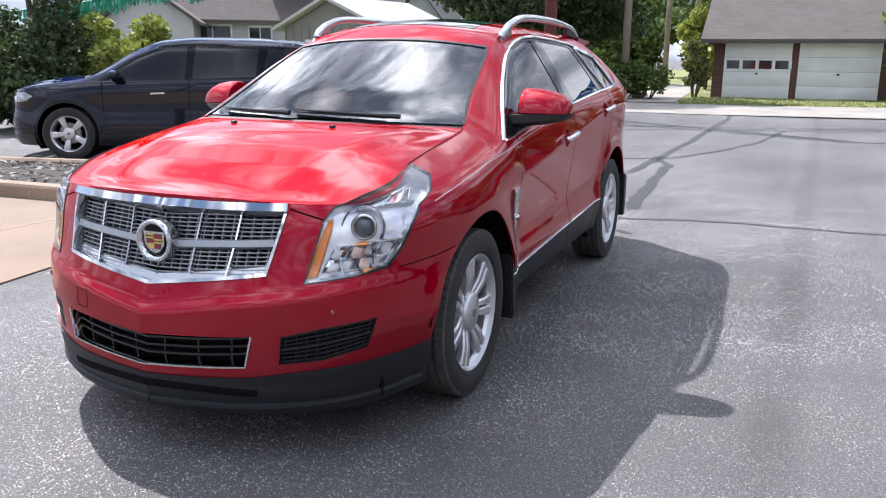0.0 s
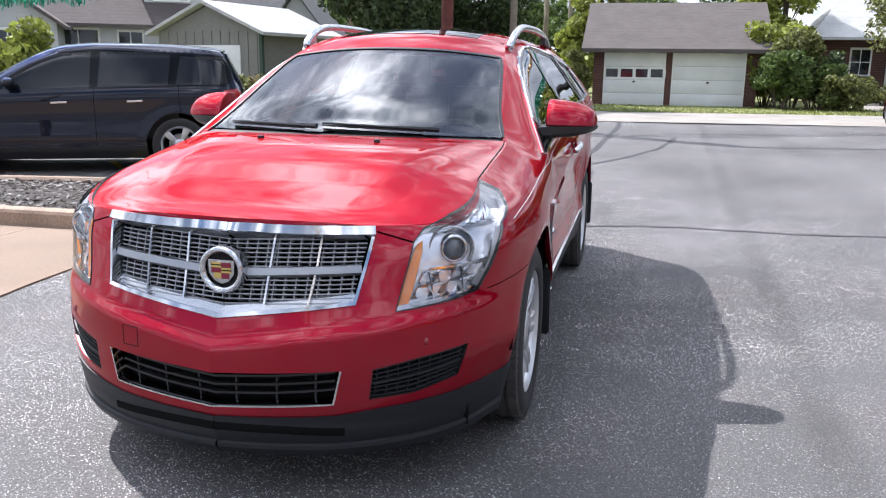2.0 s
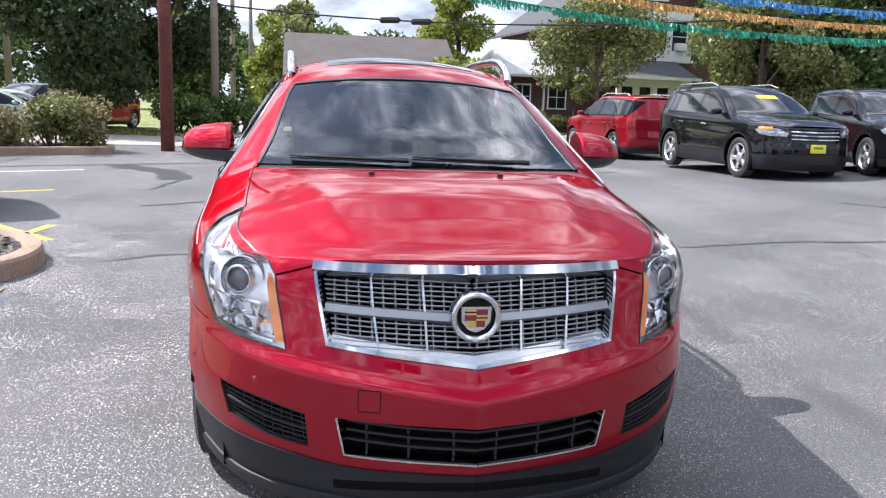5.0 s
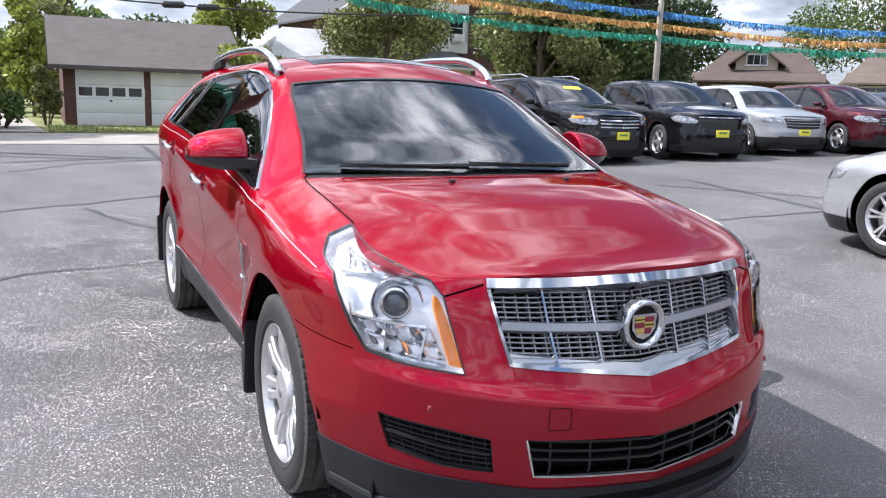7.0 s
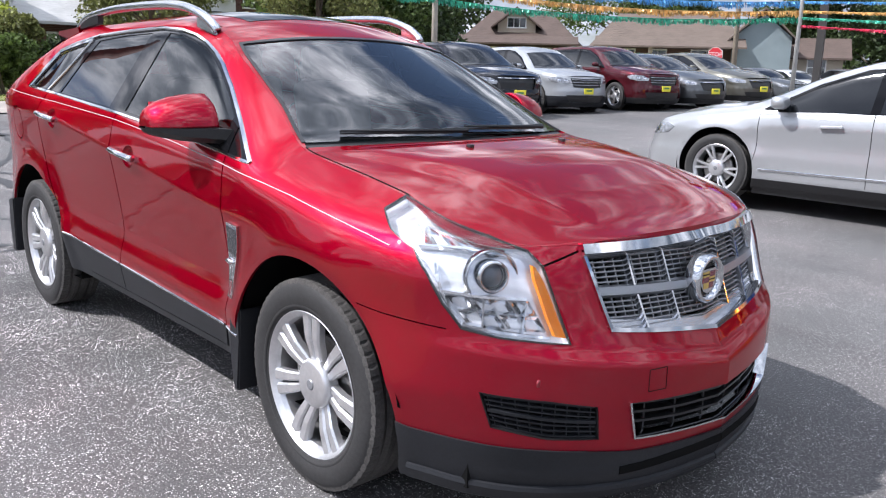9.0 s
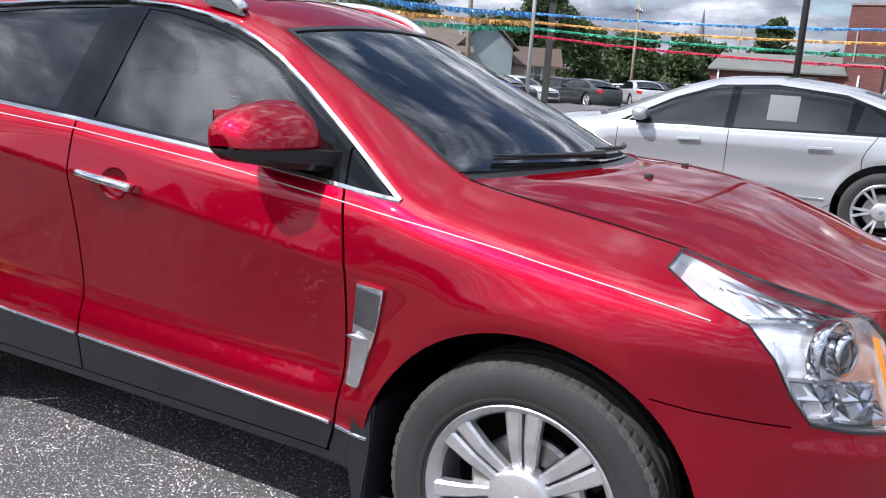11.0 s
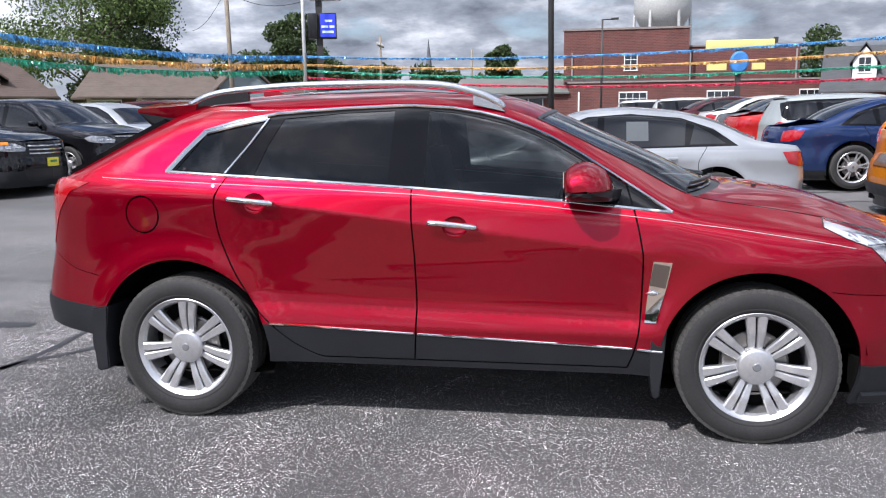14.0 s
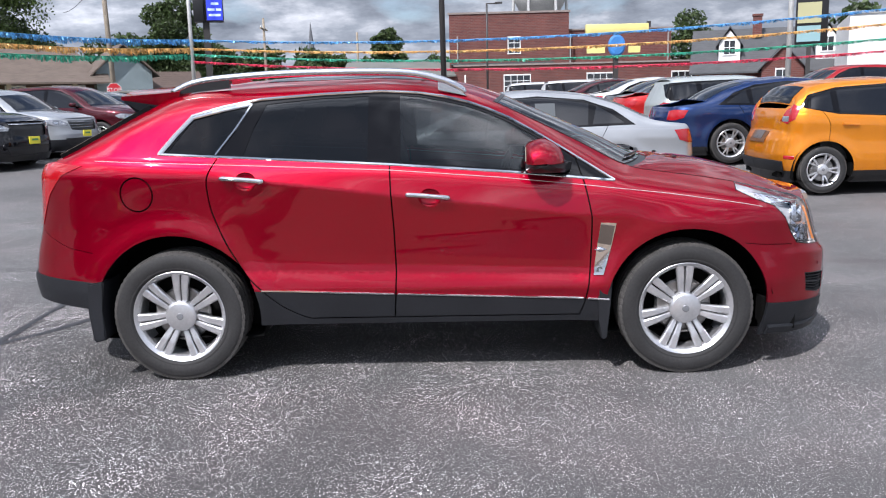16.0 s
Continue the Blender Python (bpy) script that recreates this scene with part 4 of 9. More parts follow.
        for q in bm.verts:
            q.co = Vector((p[0] + q.co.x * .8 + .001, sd * (p[1] + q.co.y * .8), p[2] + q.co.z))
        part("sensor", bm, mat("sensor_red", (.25, .005, .015), .3, coat=1.0), bump_ob, smooth=True)
        if sd < 0:
            uc, zc_, d_ = body.find(y=.33, z=.545, part="front"), .548, .034
            part("tow_cover", ribbon(R, [(uc - d_, zc_ - d_), (uc + d_, zc_ - d_), (uc + d_, zc_ + d_), (uc - d_, zc_ + d_), (uc - d_, zc_ - d_)], .003, -.002, .0008, sd, step=.01), M_VOID, bump_ob, "square outline of a tow-hook cover")
        # head lamp insides
        lb = lens
        def at(x, y, z, dep):
            u0 = body.find(x=x, y=y, z=z)
            p = R(np.array([u0]), np.array([z]))[0]
            n = chart_normals(R, np.array([u0]), np.array([z]))[0]
            if n[0] < 0:
                n = -n
            return Vector(p + n * dep) , Vector(n)
        def dish(x, y, z, dep, prof, m_, nm, lbl="", fwd=(.90, .42, .04), squash=(1, 1)):
            p, n = at(x, y, z, dep)
            bm = bmesh.new()
            revolve(bm, prof, 28, axis="z")
            rot = Vector(fwd).normalized().to_track_quat("Z", "Y").to_matrix().to_4x4()
            bmesh.ops.transform(bm, matrix=Matrix.Translation(p) @ rot @ Matrix.Diagonal((squash[0], squash[1], 1, 1)), verts=bm.verts)
            bmesh.ops.transform(bm, matrix=Matrix.Diagonal((1, sd, 1, 1)), verts=bm.verts)
            return part(nm, bm, m_, lb, lbl, smooth=True)
        # main projector in its bright bowl
        dish(2.045, .715, .868, -.042, [(.030, -.045), (.052, -.034), (.068, -.012), (.076, .010), (.080, .010), (.080, -.02)], M_CHROME, "reflector_bowl", "bright reflector bowl")
        dish(2.045, .715, .868, -.026, [(.046, -.03), (.048, .016), (.042, .022), (.037, .018), (.036, .004)], M_CHROME, "projector_ring")
        dish(2.045, .715, .868, -.024, [(.0005, .020), (.012, .0185), (.024, .014), (.033, .006), (.037, -.006)], mat("projector_glass", (.10, .11, .125), .05, .2, coat=1.0), "projector_lens", "dark projector lens")
        # faceted pockets below, and facets above the projector
        for quad, nu, nv, d0, d1 in ((((1.965, .825, .80), (2.125, .648, .795), (2.170, .602, .705), (2.03, .788, .718)), 4, 2, .030, .058), (((1.80, .835, 1.005), (1.97, .705, .962), (2.04, .69, .925), (1.885, .83, .945)), 5, 1, .018, .040)):
            q4 = [np.array(c) for c in body.solid(quad)]
            bm = bmesh.new()

            def spot(a, b, d):
                ab = (q4[0] * (1 - a) + q4[1] * a) * (1 - b) + (q4[3] * (1 - a) + q4[2] * a) * b
                pp_, nn_ = R(ab[:1], ab[1:]), chart_normals(R, ab[:1], ab[1:])
                nn_ = nn_ * np.where(nn_[:, :1] < 0, -1, 1)
                return bm.verts.new((pp_ - nn_ * d)[0] * np.array([1, sd, 1]))
            for i in range(nu):
                for j in range(nv):
                    cs = [spot((i + a) / nu, (j + b) / nv, d0) for a, b in ((.04, .04), (.96, .04), (.96, .96), (.04, .96))]
                    mid = spot((i + .3 + .4 * ((i + j) % 2)) / nu, (j + .62) / nv, d1)
                    for k in range(4):
                        bm.faces.new((cs[k], cs[(k + 1) % 4], mid))
            for e in bm.edges:
                e.smooth = False
            part("reflector_facets", bm, M_REFL, lb, "faceted bright reflector")
        # amber strip down the inner edge
        amb = body.solid([(2.10, .594, .888), (2.125, .587, .85), (2.15, .58, .80), (2.18, .571, .74), (2.203, .564, .690)])
        wid = (.018, .040, .046, .048, .050)
        bm = bmesh.new()
        rows_ = []
        for (a, b), w in zip(amb, wid):
            ua, ub = np.array([a - .006, a - .006 - w * .8]), np.array([b, b + .005])
            pp, nn = R(ua, ub), chart_normals(R, ua, ub)
            nn = nn * np.where(nn[:, :1] < 0, -1, 1)
            pp = pp - nn * np.array([[.014], [.005]])
            rows_.append([bm.verts.new((x, sd * y, z)) for x, y, z in pp] + [bm.verts.new((x - .012, sd * y, z)) for x, y, z in pp[::-1]])
        for r0, r1 in zip(rows_, rows_[1:]):
            for k in range(4):
                bm.faces.new((r0[k], r0[(k + 1) % 4], r1[(k + 1) % 4], r1[k]))
        bm.faces.new(rows_[0]); bm.faces.new(rows_[-1])
        bmesh.ops.recalc_face_normals(bm, faces=bm.faces[:])
        part("amber_reflector", bm, M_AMBER, lb, "amber reflector strip")
        # shelves and ribs of the housing
        for pts, w, d, m_ in (([(1.80, .80, 1.0), (1.92, .72, .965), (2.03, .66, .935)], .020, -.022, M_REFL), ([(1.86, .83, .945), (1.97, .765, .945), (2.06, .67, .925)], .010, -.016, M_CHROME),
                              ([(1.955, .825, .815), (2.04, .755, .805), (2.12, .645, .80)], .012, -.012, M_REFL), ([(2.01, .795, .722), (2.10, .715, .706), (2.18, .61, .692)], .012, -.010, M_CHROME),
                              ([(2.045, .748, .80), (2.06, .752, .71)], .008, -.012, M_CHROME), ([(2.115, .655, .79), (2.135, .672, .70)], .008, -.012, M_CHROME), ([(1.925, .83, .90), (1.975, .818, .76)], .014, -.016, M_REFL)):
            part("reflector", ribbon(R, body.solid(pts), w, -.056, d, sd), m_, lb)
        # mirrors: a wedge-shaped cap on a black arm
        arc = smooth_path([(.524, 1.190), (.520, 1.250), (.545, 1.294), (.620, 1.313), (.695, 1.280), (.730, 1.232), (.742, 1.190)], 5)
        bm = bmesh.new()
        rings = []
        for f in (0, .03, .15, .3, .45, .6, .7, .8, .87, .93, .97, 1):
            h = float(np.interp(f, (0, .03, .3, .6, .8, .93, .97, 1), (.95, 1, .975, .88, .74, .55, .42, .25)))
            w = float(np.interp(f, (0, .03, .3, .6, .8, .93, .97, 1), (.96, 1, .985, .91, .78, .60, .48, .30)))
            rings.append([bm.verts.new((.60 - .02 * f + (x - .60) * w, sd * (.868 + .236 * f), 1.190 + (z - 1.190) * h)) for x, z in arc])
        n_a = len(arc)
        for r0, r1 in zip(rings, rings[1:]):
            for k in range(n_a):
                bm.faces.new((r0[k], r0[(k + 1) % n_a], r1[(k + 1) % n_a], r1[k]))
        bm.faces.new(rings[0]); bm.faces.new(rings[-1])
        mir = part("mirror", bm, M_RED, car, "red door mirror with a black base", smooth=True)
        for q in mir.data.polygons:
            if len(q.vertices) > 4 or abs(q.normal.z) > .98 and q.center.z < 1.2:
                q.use_smooth = False
        bm = bmesh.new()
        rows = []
        for yy, zt_, zb_, xa, xb_ in ((.80, 1.182, 1.112, .60, .795), (.868, 1.186, 1.128, .536, .772), (.93, 1.1885, 1.134, .524, .752), (1.0, 1.1885, 1.140, .524, .722), (1.06, 1.1885, 1.152, .532, .676), (1.095, 1.188, 1.166, .548, .640), (1.108, 1.186, 1.176, .562, .620)):
            rows.append([bm.verts.new((x, sd * yy, z)) for x, z in ((xa, zb_ + .014), (xa + .022, zb_), (xb_ - .03, zb_), (xb_, zb_ + .018), (xb_, zt_), (xa, zt_))])
        for r0, r1 in zip(rows, rows[1:]):
            for k in range(6):
                bm.faces.new((r0[k], r0[(k + 1) % 6], r1[(k + 1) % 6], r1[k]))
        bm.faces.new(rows[0]); bm.faces.new(rows[-1])
        part("mirror_base", bm, M_BLACK, mir)
        part("mirror_glass", boxes((.514, .519, min(sd * .895, sd * 1.05), max(sd * .895, sd * 1.05), 1.205, 1.278)), mat("mirror_glass", (.9, .9, .9), .01, 1.0), mir)
        # roof rail
        bm = bmesh.new()
        pts = smooth_path([(-1.45, .60, 1.60), (-1.33, .60, 1.650), (-1.14, .60, 1.676), (-.75, .605, 1.694), (-.18, .605, 1.688), (.06, .60, 1.646), (.18, .595, 1.592), (.205, .59, 1.565)], 6)
        tube(bm, [(p[0], sd * p[1], p[2]) for p in pts], .021, 12)
        part("roof_rail", bm, M_SILVER, car, "satin silver roof rail", smooth=True)
        bm = bmesh.new()
        prism(bm, [(-1.50, 1.585), (-1.12, 1.62), (-1.12, 1.672), (-1.20, 1.664), (-1.34, 1.640)], .030, Matrix(((1, 0, 0, 0), (0, 0, 1, sd * .602 - .015), (0, 1, 0, 0), (0, 0, 0, 1))))
        part("rail_foot", bm, M_BLACK, car, "black rear foot of the roof rail")
        bm = bmesh.new()
        prism(bm, [(.22, 1.548), (.06, 1.585), (.06, 1.636), (.12, 1.612), (.18, 1.582)], .022, Matrix(((1, 0, 0, 0), (0, 0, 1, sd * .597 - .015), (0, 1, 0, 0), (0, 0, 0, 1))))
        part("rail_foot", bm, M_SILVER, car)
        # wheels, liners, flaps
        for wx in (1.4035, -1.4035):
            bm = bmesh.new()
            prof = [(.03, .55), (.475, .55), (.475, .915)]
            revolve(bm, prof, 40, axis="y")
            for q in bm.verts:
                q.co = Vector((q.co.x + wx, sd * (min(q.co.y, .80) if q.co.z < .02 and q.co.x > .2 and wx > 0 else min(q.co.y, .86) if q.co.z < .05 else q.co.y), max(.235, q.co.z + .375)))
            part("wheel_liner", bm, M_VOID, car)
        for poly in ([(.915, .50), (.995, .545), (.985, .42), (.968, .215), (.938, .210), (.922, .33)], [(-1.895, .57), (-1.80, .585), (-1.822, .42), (-1.815, .25), (-1.885, .235), (-1.898, .40)]):
            bm = bmesh.new()
            prism(bm, poly, .235, Matrix(((1, 0, 0, 0), (0, 0, 1, .715 if sd > 0 else -.95), (0, 1, 0, 0), (0, 0, 0, 1))))
            bmesh.ops.bevel(bm, geom=bm.edges[:], offset=.008, segments=2, affect="EDGES")
            part("mud_flap", bm, M_CLAD, car, "black mud flap")
    # ---- top chart
    u_r, u_f = body.find(x=-2.08, y=.72, z=1.26), body.find(y=.49, z=.94, part="front")
    body.build_top(u_r, u_f)
    T, s_of = body.top, body.s_of
    S1 = float(body.ts[-1])

    def strip_rows(x0, x1, t=1.0, n=24):
        a, b = s_of(x0), s_of(x1)
        return [(s, -t) for s in np.linspace(a, b, n)] + [(s, t) for s in np.linspace(b, a, n)]
    s_h = s_of(1.115)
    hood = [(s_h + .012, -.985)] + [(s, -.985) for s in np.linspace(s_h, S1, 30)] + [(s, .985) for s in np.linspace(S1, s_h, 30)]
    cowl = [(s_of(1.04), -.97), (s_h + .006, -.985), (s_h + .006, .985), (s_of(1.04), .97)]
    ws = [(s_of(.37), -.955), (s_of(.70), -.968), (s_of(1.075), -.978), (s_of(1.075), .978), (s_of(.70), .968), (s_of(.37), .955), (s_of(.365), .5), (s_of(.365), -.5)]
    rg = [(s_of(-2.03), -.985), (s_of(-1.58), -.985), (s_of(-1.58), .985), (s_of(-2.03), .985)]
    roofr = [(s_of(-1.44), -.86), (s_of(.27), -.86), (s_of(.27), .86), (s_of(-1.44), .86)]
    sunr = [(s_of(-.95), -.70), (s_of(.12), -.72), (s_of(.12), .72), (s_of(-.95), .70)]
    whole = [(0, -1), (S1 + .0, -1), (S1 + .0, 1), (0, 1)]
    regs = [("shell", whole), ("cowl", cowl), ("bonnet", hood), ("screen", ws), ("back_screen", rg), ("sun_roof", sunr)]
    v2, g2 = split_chart(regs, .03, (0, -1), (S1, 1))
    tops = {"shell": ("roof", M_RED, 0, .01, ""), "cowl": ("cowl", M_BLACK, -.008, .0, "black plastic cowl"), "bonnet": ("bonnet", M_RED, .001, .015, "red bonnet with creased sides"),
            "screen": ("windscreen", M_WS, -.002, 0, ""), "back_screen": ("rear_screen", M_TINT, .003, 0, ""), "sun_roof": ("sun_roof", M_GLOSSB, .002, .004, "dark glass roof panel")}
    flip = None
    n0 = chart_normals(T, np.array([S1 * .9]), np.array([0.0]))[0]
    if n0[2] < 0:
        flip = "in"
    done = {}
    for key, (nm, ma, off, sk, lb) in tops.items():
        done[key] = skin_part(nm, T, v2, g2[key], ma, car, 1, off, sk, lb, normals=flip)
    # dark band round the windscreen
    sg = -1 if flip else 1

    def tline(pts, w, o0, o1, m_, nm, par=car):
        bm = bmesh.new()
        ln = np.array(dense(pts, .05, False))
        p, n = T(ln[:, 0], ln[:, 1]), sg * chart_normals(T, ln[:, 0], ln[:, 1])
        t = np.gradient(p, axis=0); t /= np.maximum(np.linalg.norm(t, axis=1), 1e-9)[:, None]
        b = np.cross(n, t)
        rings = [[bm.verts.new(p[i] + b[i] * w * sx + n[i] * sz) for sx, sz in ((-.5, o0), (-.5, o1), (.5, o1), (.5, o0))] for i in range(len(ln))]
        for r0, r1 in zip(rings, rings[1:]):
            for k in range(4):
                bm.faces.new((r0[k], r0[(k + 1) % 4], r1[(k + 1) % 4], r1[k]))
        bm.faces.new(rings[0]); bm.faces.new(rings[-1])
        return part(nm, bm, m_, par)
    scr = done["screen"]
    tline([(s_of(.375), -.955), (s_of(.37), -.5), (s_of(.37), .5), (s_of(.375), .955)], .022, -.004, .003, M_BLACK, "screen_seal", scr)
    for q in (1, -1):
        tline([(s_of(.37), .958 * q), (s_of(.7), .970 * q), (s_of(1.08), .980 * q)], .014, -.004, .003, M_BLACK, "screen_seal", scr)
    # wipers
    for (a0, t0), (a1, t1) in (((1.06, .62), (1.03, -.10)), ((1.06, -.12), (1.035, -.80))):
        pts = [(s_of(a0) + (s_of(a1) - s_of(a0)) * f, t0 + (t1 - t0) * f) for f in np.linspace(0, 1, 9)]
        bm = bmesh.new()
        ln = np.array(pts)
        p = T(ln[:, 0], ln[:, 1]) + sg * .018 * chart_normals(T, ln[:, 0], ln[:, 1])
        tube(bm, [tuple(q) for q in p], [.013, .011, .008, .007, .006, .006, .006, .005, .004], 6)
        w_ = part("wiper", bm, M_BLACK, car, "black wiper lying at the foot of the windscreen")
        bm = bmesh.new()
        pb = p[1:] - sg * .010 * chart_normals(T, ln[1:, 0], ln[1:, 1])
        tube(bm, [tuple(q) for q in pb], .005, 5)
        part("wiper_blade", bm, M_BLACK, w_)
    # washer nozzles
    for yy in (.262, -.262):
        p = None
        for s in np.linspace(s_of(1.12), s_of(1.6), 60):
            e = float(np.interp(s, body.ts, body.te[:, 1]))
            q = T(np.array([s]), np.array([yy / e]))[0]
            if q[0] > 1.475:
                p = q
                break
        part("washer_nozzle", boxes((p[0] - .012, p[0] + .012, p[1] - .011, p[1] + .011, p[2] - .006, p[2] + .012), bevel=.004), M_BLACK, done["bonnet"])
    # shut lines between bonnet and wings
    for q in (1, -1):
        tline([(s, .986 * q) for s in np.linspace(s_h, s_of(1.70), 20)], .005, -.006, .0012, M_VOID, "panel_gap", done["bonnet"])
    # edge of the rear screen stands proud of the pillars
    for q in (1, -1):
        tline([(s, .972 * q) for s in np.linspace(s_of(-2.02), s_of(-1.56), 12)], .034, -.004, .022, M_GLOSSB, "screen_edge", done["back_screen"])
    # spoiler
    bm = bmesh.new()
    secs = []
    for y in np.linspace(-.63, .63, 15):
        c = 1 - (y / .63) ** 2
        xt = -1.735 - .05 * c
        secs.append([bm.verts.new(p) for p in ((-1.40 - .02 * c, y, 1.606 + .05 * c), (xt, y, 1.586 + .05 * c), (xt - .004, y, 1.568 + .05 * c), (-1.60, y * .97, 1.53 + .04 * c), (-1.42, y * .97, 1.545 + .04 * c))])
    for r0, r1 in zip(secs, secs[1:]):
        for k in range(5):
            bm.faces.new((r0[k], r0[(k + 1) % 5], r1[(k + 1) % 5], r1[k]))
    bm.faces.new(secs[0]); bm.faces.new(secs[-1])
    sp = part("spoiler", bm, M_RED, car, "red roof spoiler")
    for q in (1, -1):
        bm = bmesh.new()
        vs = [bm.verts.new((x, q * y, z)) for x, y, z in ((-1.73, .634, 1.566), (-1.52, .640, 1.532), (-1.60, .646, 1.482), (-1.66, .636, 1.50))]
        ws_ = [bm.verts.new((p.co.x, p.co.y - q * .05, p.co.z)) for p in vs]
        bm.faces.new(vs); bm.faces.new(ws_[::-1])
        for i in range(4):
            bm.faces.new((vs[i], vs[(i + 1) % 4], ws_[(i + 1) % 4], ws_[i]))
        part("spoiler_end", bm, M_GLOSSB, sp)
    # aerial fin
    bm = bmesh.new()
    prism(bm, [(-1.27, 1.66), (-1.12, 1.665), (-1.24, 1.715), (-1.27, 1.71)], .03, Matrix(((1, 0, 0, 0), (0, 0, 1, -.015), (0, 1, 0, 0), (0, 0, 0, 1))))
    part("aerial_fin", bm, M_RED, car)
    # ---- emblem
    p = R(np.array([um]), np.array([.795]))[0]
    bm = bmesh.new()
    prof = [(.080, -.03), (.0805, .012), (.076, .022), (.068, .023), (.059, .012), (.056, -.005)]
    revolve(bm, prof, 40, axis="x", centre=(p[0] + .012, 0, .793))
    em = part("emblem", bm, M_CHROME, car, "round chrome grille badge", smooth=True)
    bm = bmesh.new()
    revolve(bm, [(0.0005, .004), (.057, .003)], 32, axis="x", centre=(p[0] + .012, 0, .793))
    part("badge_back", bm, M_GLOSSB, em)
    rot = Matrix(((0, 0, 1, p[0] + .018), (1, 0, 0, 0), (0, 1, 0, .793), (0, 0, 0, 1)))
    prism_shape = lambda s: [(-.042 * s, .030 * s), (.042 * s, .030 * s), (.040 * s, -.012 * s), (.022 * s, -.034 * s), (0, -.042 * s), (-.022 * s, -.034 * s), (-.040 * s, -.012 * s)]
    part("badge_shield", prism(bmesh.new(), prism_shape(1.14), .006, rot), M_CHROME, em)
    for a, b, c, d, m_ in ((-.036, 0, .008, .026, M_GOLD), (0, .036, .008, .026, M_MAROON), (-.036, 0, -.010, .008, M_MAROON), (0, .036, -.010, .008, M_GOLD), (-.028, 0, -.030, -.010, M_GOLD), (0, .028, -.030, -.010, M_MAROON), (-.036, 0, .015, .019, M_VOID), (0, .036, -.003, .001, M_VOID)):
        part("badge_field", prism(bmesh.new(), [(a, c), (b, c), (b, d), (a, d)], .008 if m_ is not M_VOID else .0085, rot), m_, em)
    # ---- wheels
    wm = wheel_meshes(.370, .235, .258, "twin", 7)
    for x, y, sp_ in ((1.4035, .815, 6), (1.4035, -.815, 2), (-1.4035, .815, 12), (-1.4035, -.815, -4)):
        wheel(car, wm, x, y, .370, sp_)
    # ---- inside
    # black filler boxes; the front ones are added to stop sunlight leaking underneath
    part("floor_pan", boxes((-1.9, 1.9, -.70, .70, .26, .44), (-.92, .92, -.76, .76, .28, .42), (-2.2, -1.9, -.7, .7, .45, .6), (1.75, 2.12, -.70, .70, .2, .42), (1.86, 2.05, -.79, .79, .215, .40)), M_VOID, car)
    part("engine_block", boxes((1.2, 2.05, -.56, .56, .44, .88)), M_VOID, car)
    part("dash", boxes((.62, 1.12, -.72, .72, .80, 1.08), (.55, .80, -.70, .70, .78, 1.10), bevel=.03), M_DASH, car)
    part("boot_floor", boxes((-2.15, -.95, -.54, .54, .60, .95), (-2.15, -.95, -.72, .72, .885, .95)), M_DASH, car)
    for q in (.83, -.83):
        part("door_lining", boxes((-.86, .75, q - .03, q + .03, .42, 1.08), (-1.3, -.86, q - .03, q + .03, .90, 1.08)), M_DASH, car)
    part("headlining", boxes((-1.5, .15, -.55, .55, 1.575, 1.59)), mat("headlining_cloth", (.16, .155, .15), .9), car)
    for x in (.10, -.85):
        for y in ((.37, -.37) if x > 0 else (.38, 0, -.38)):
            bm = bmesh.new()
            box(bm, x - .28, x + .25, y - .24, y + .24, .55, .80, .05)
            box(bm, -.06, .08, y - .23, y + .23, 0, .62, .05, pose(x - .28, 0, .74, 0, -14, 0))
            box(bm, -.05, .05, y - .13, y + .13, .62, .82, .035, pose(x - .30, 0, .74, 0, -14, 0))
            part("seat", bm, M_SEAT, car, "grey leather seat")
    bm = bmesh.new()
    ring = [(.46 + .07 * math.sin(a), .37 + .185 * math.cos(a), 1.02 + .17 * math.sin(a)) for a in np.linspace(0, 2 * math.pi, 25)]
    tube(bm, ring, .015, 8, False)
    box(bm, .46, .50, .20, .54, 1.0, 1.04, .008)
    part("steering_wheel", bm, M_DASH, car, smooth=False)
    bm = boxes((.52, .56, -.10, .10, 1.42, 1.48), bevel=.01)
    part("rear_view_mirror", bm, M_BLACK, car)
    return car, body, wm


CAR, HERO_BODY, HERO_WHEEL = red_crossover()


# ---------------------------------------------------------------- other vehicles
M_BGGLASS = mat("parked_car_glass", (0.010, 0.011, 0.013), 0.05, 0.0, spec=0.5)
M_LAMPC = mat("parked_lamp", (0.34, 0.35, 0.37), 0.16, 0.6, coat=1.0, grain=(22, 0.55))
M_PLATE_Y = mat("yellow_dealer_plate", (0.80, 0.72, 0.05), 0.5)
M_BAR = mat("plate_marks", (0.10, 0.25, 0.08), 0.5)


def rise(y, x=0.0):
    """The car park climbs gently on its far side, less so towards the street, and dips beyond."""
    return float(np.interp(y, (3, 5.5, 10, 15, 22, 29, 40), (0, .11, .32, .5, .65, .68, .50)) * np.interp(x, (-24, -17, -9.5), (.15, .35, 1)))


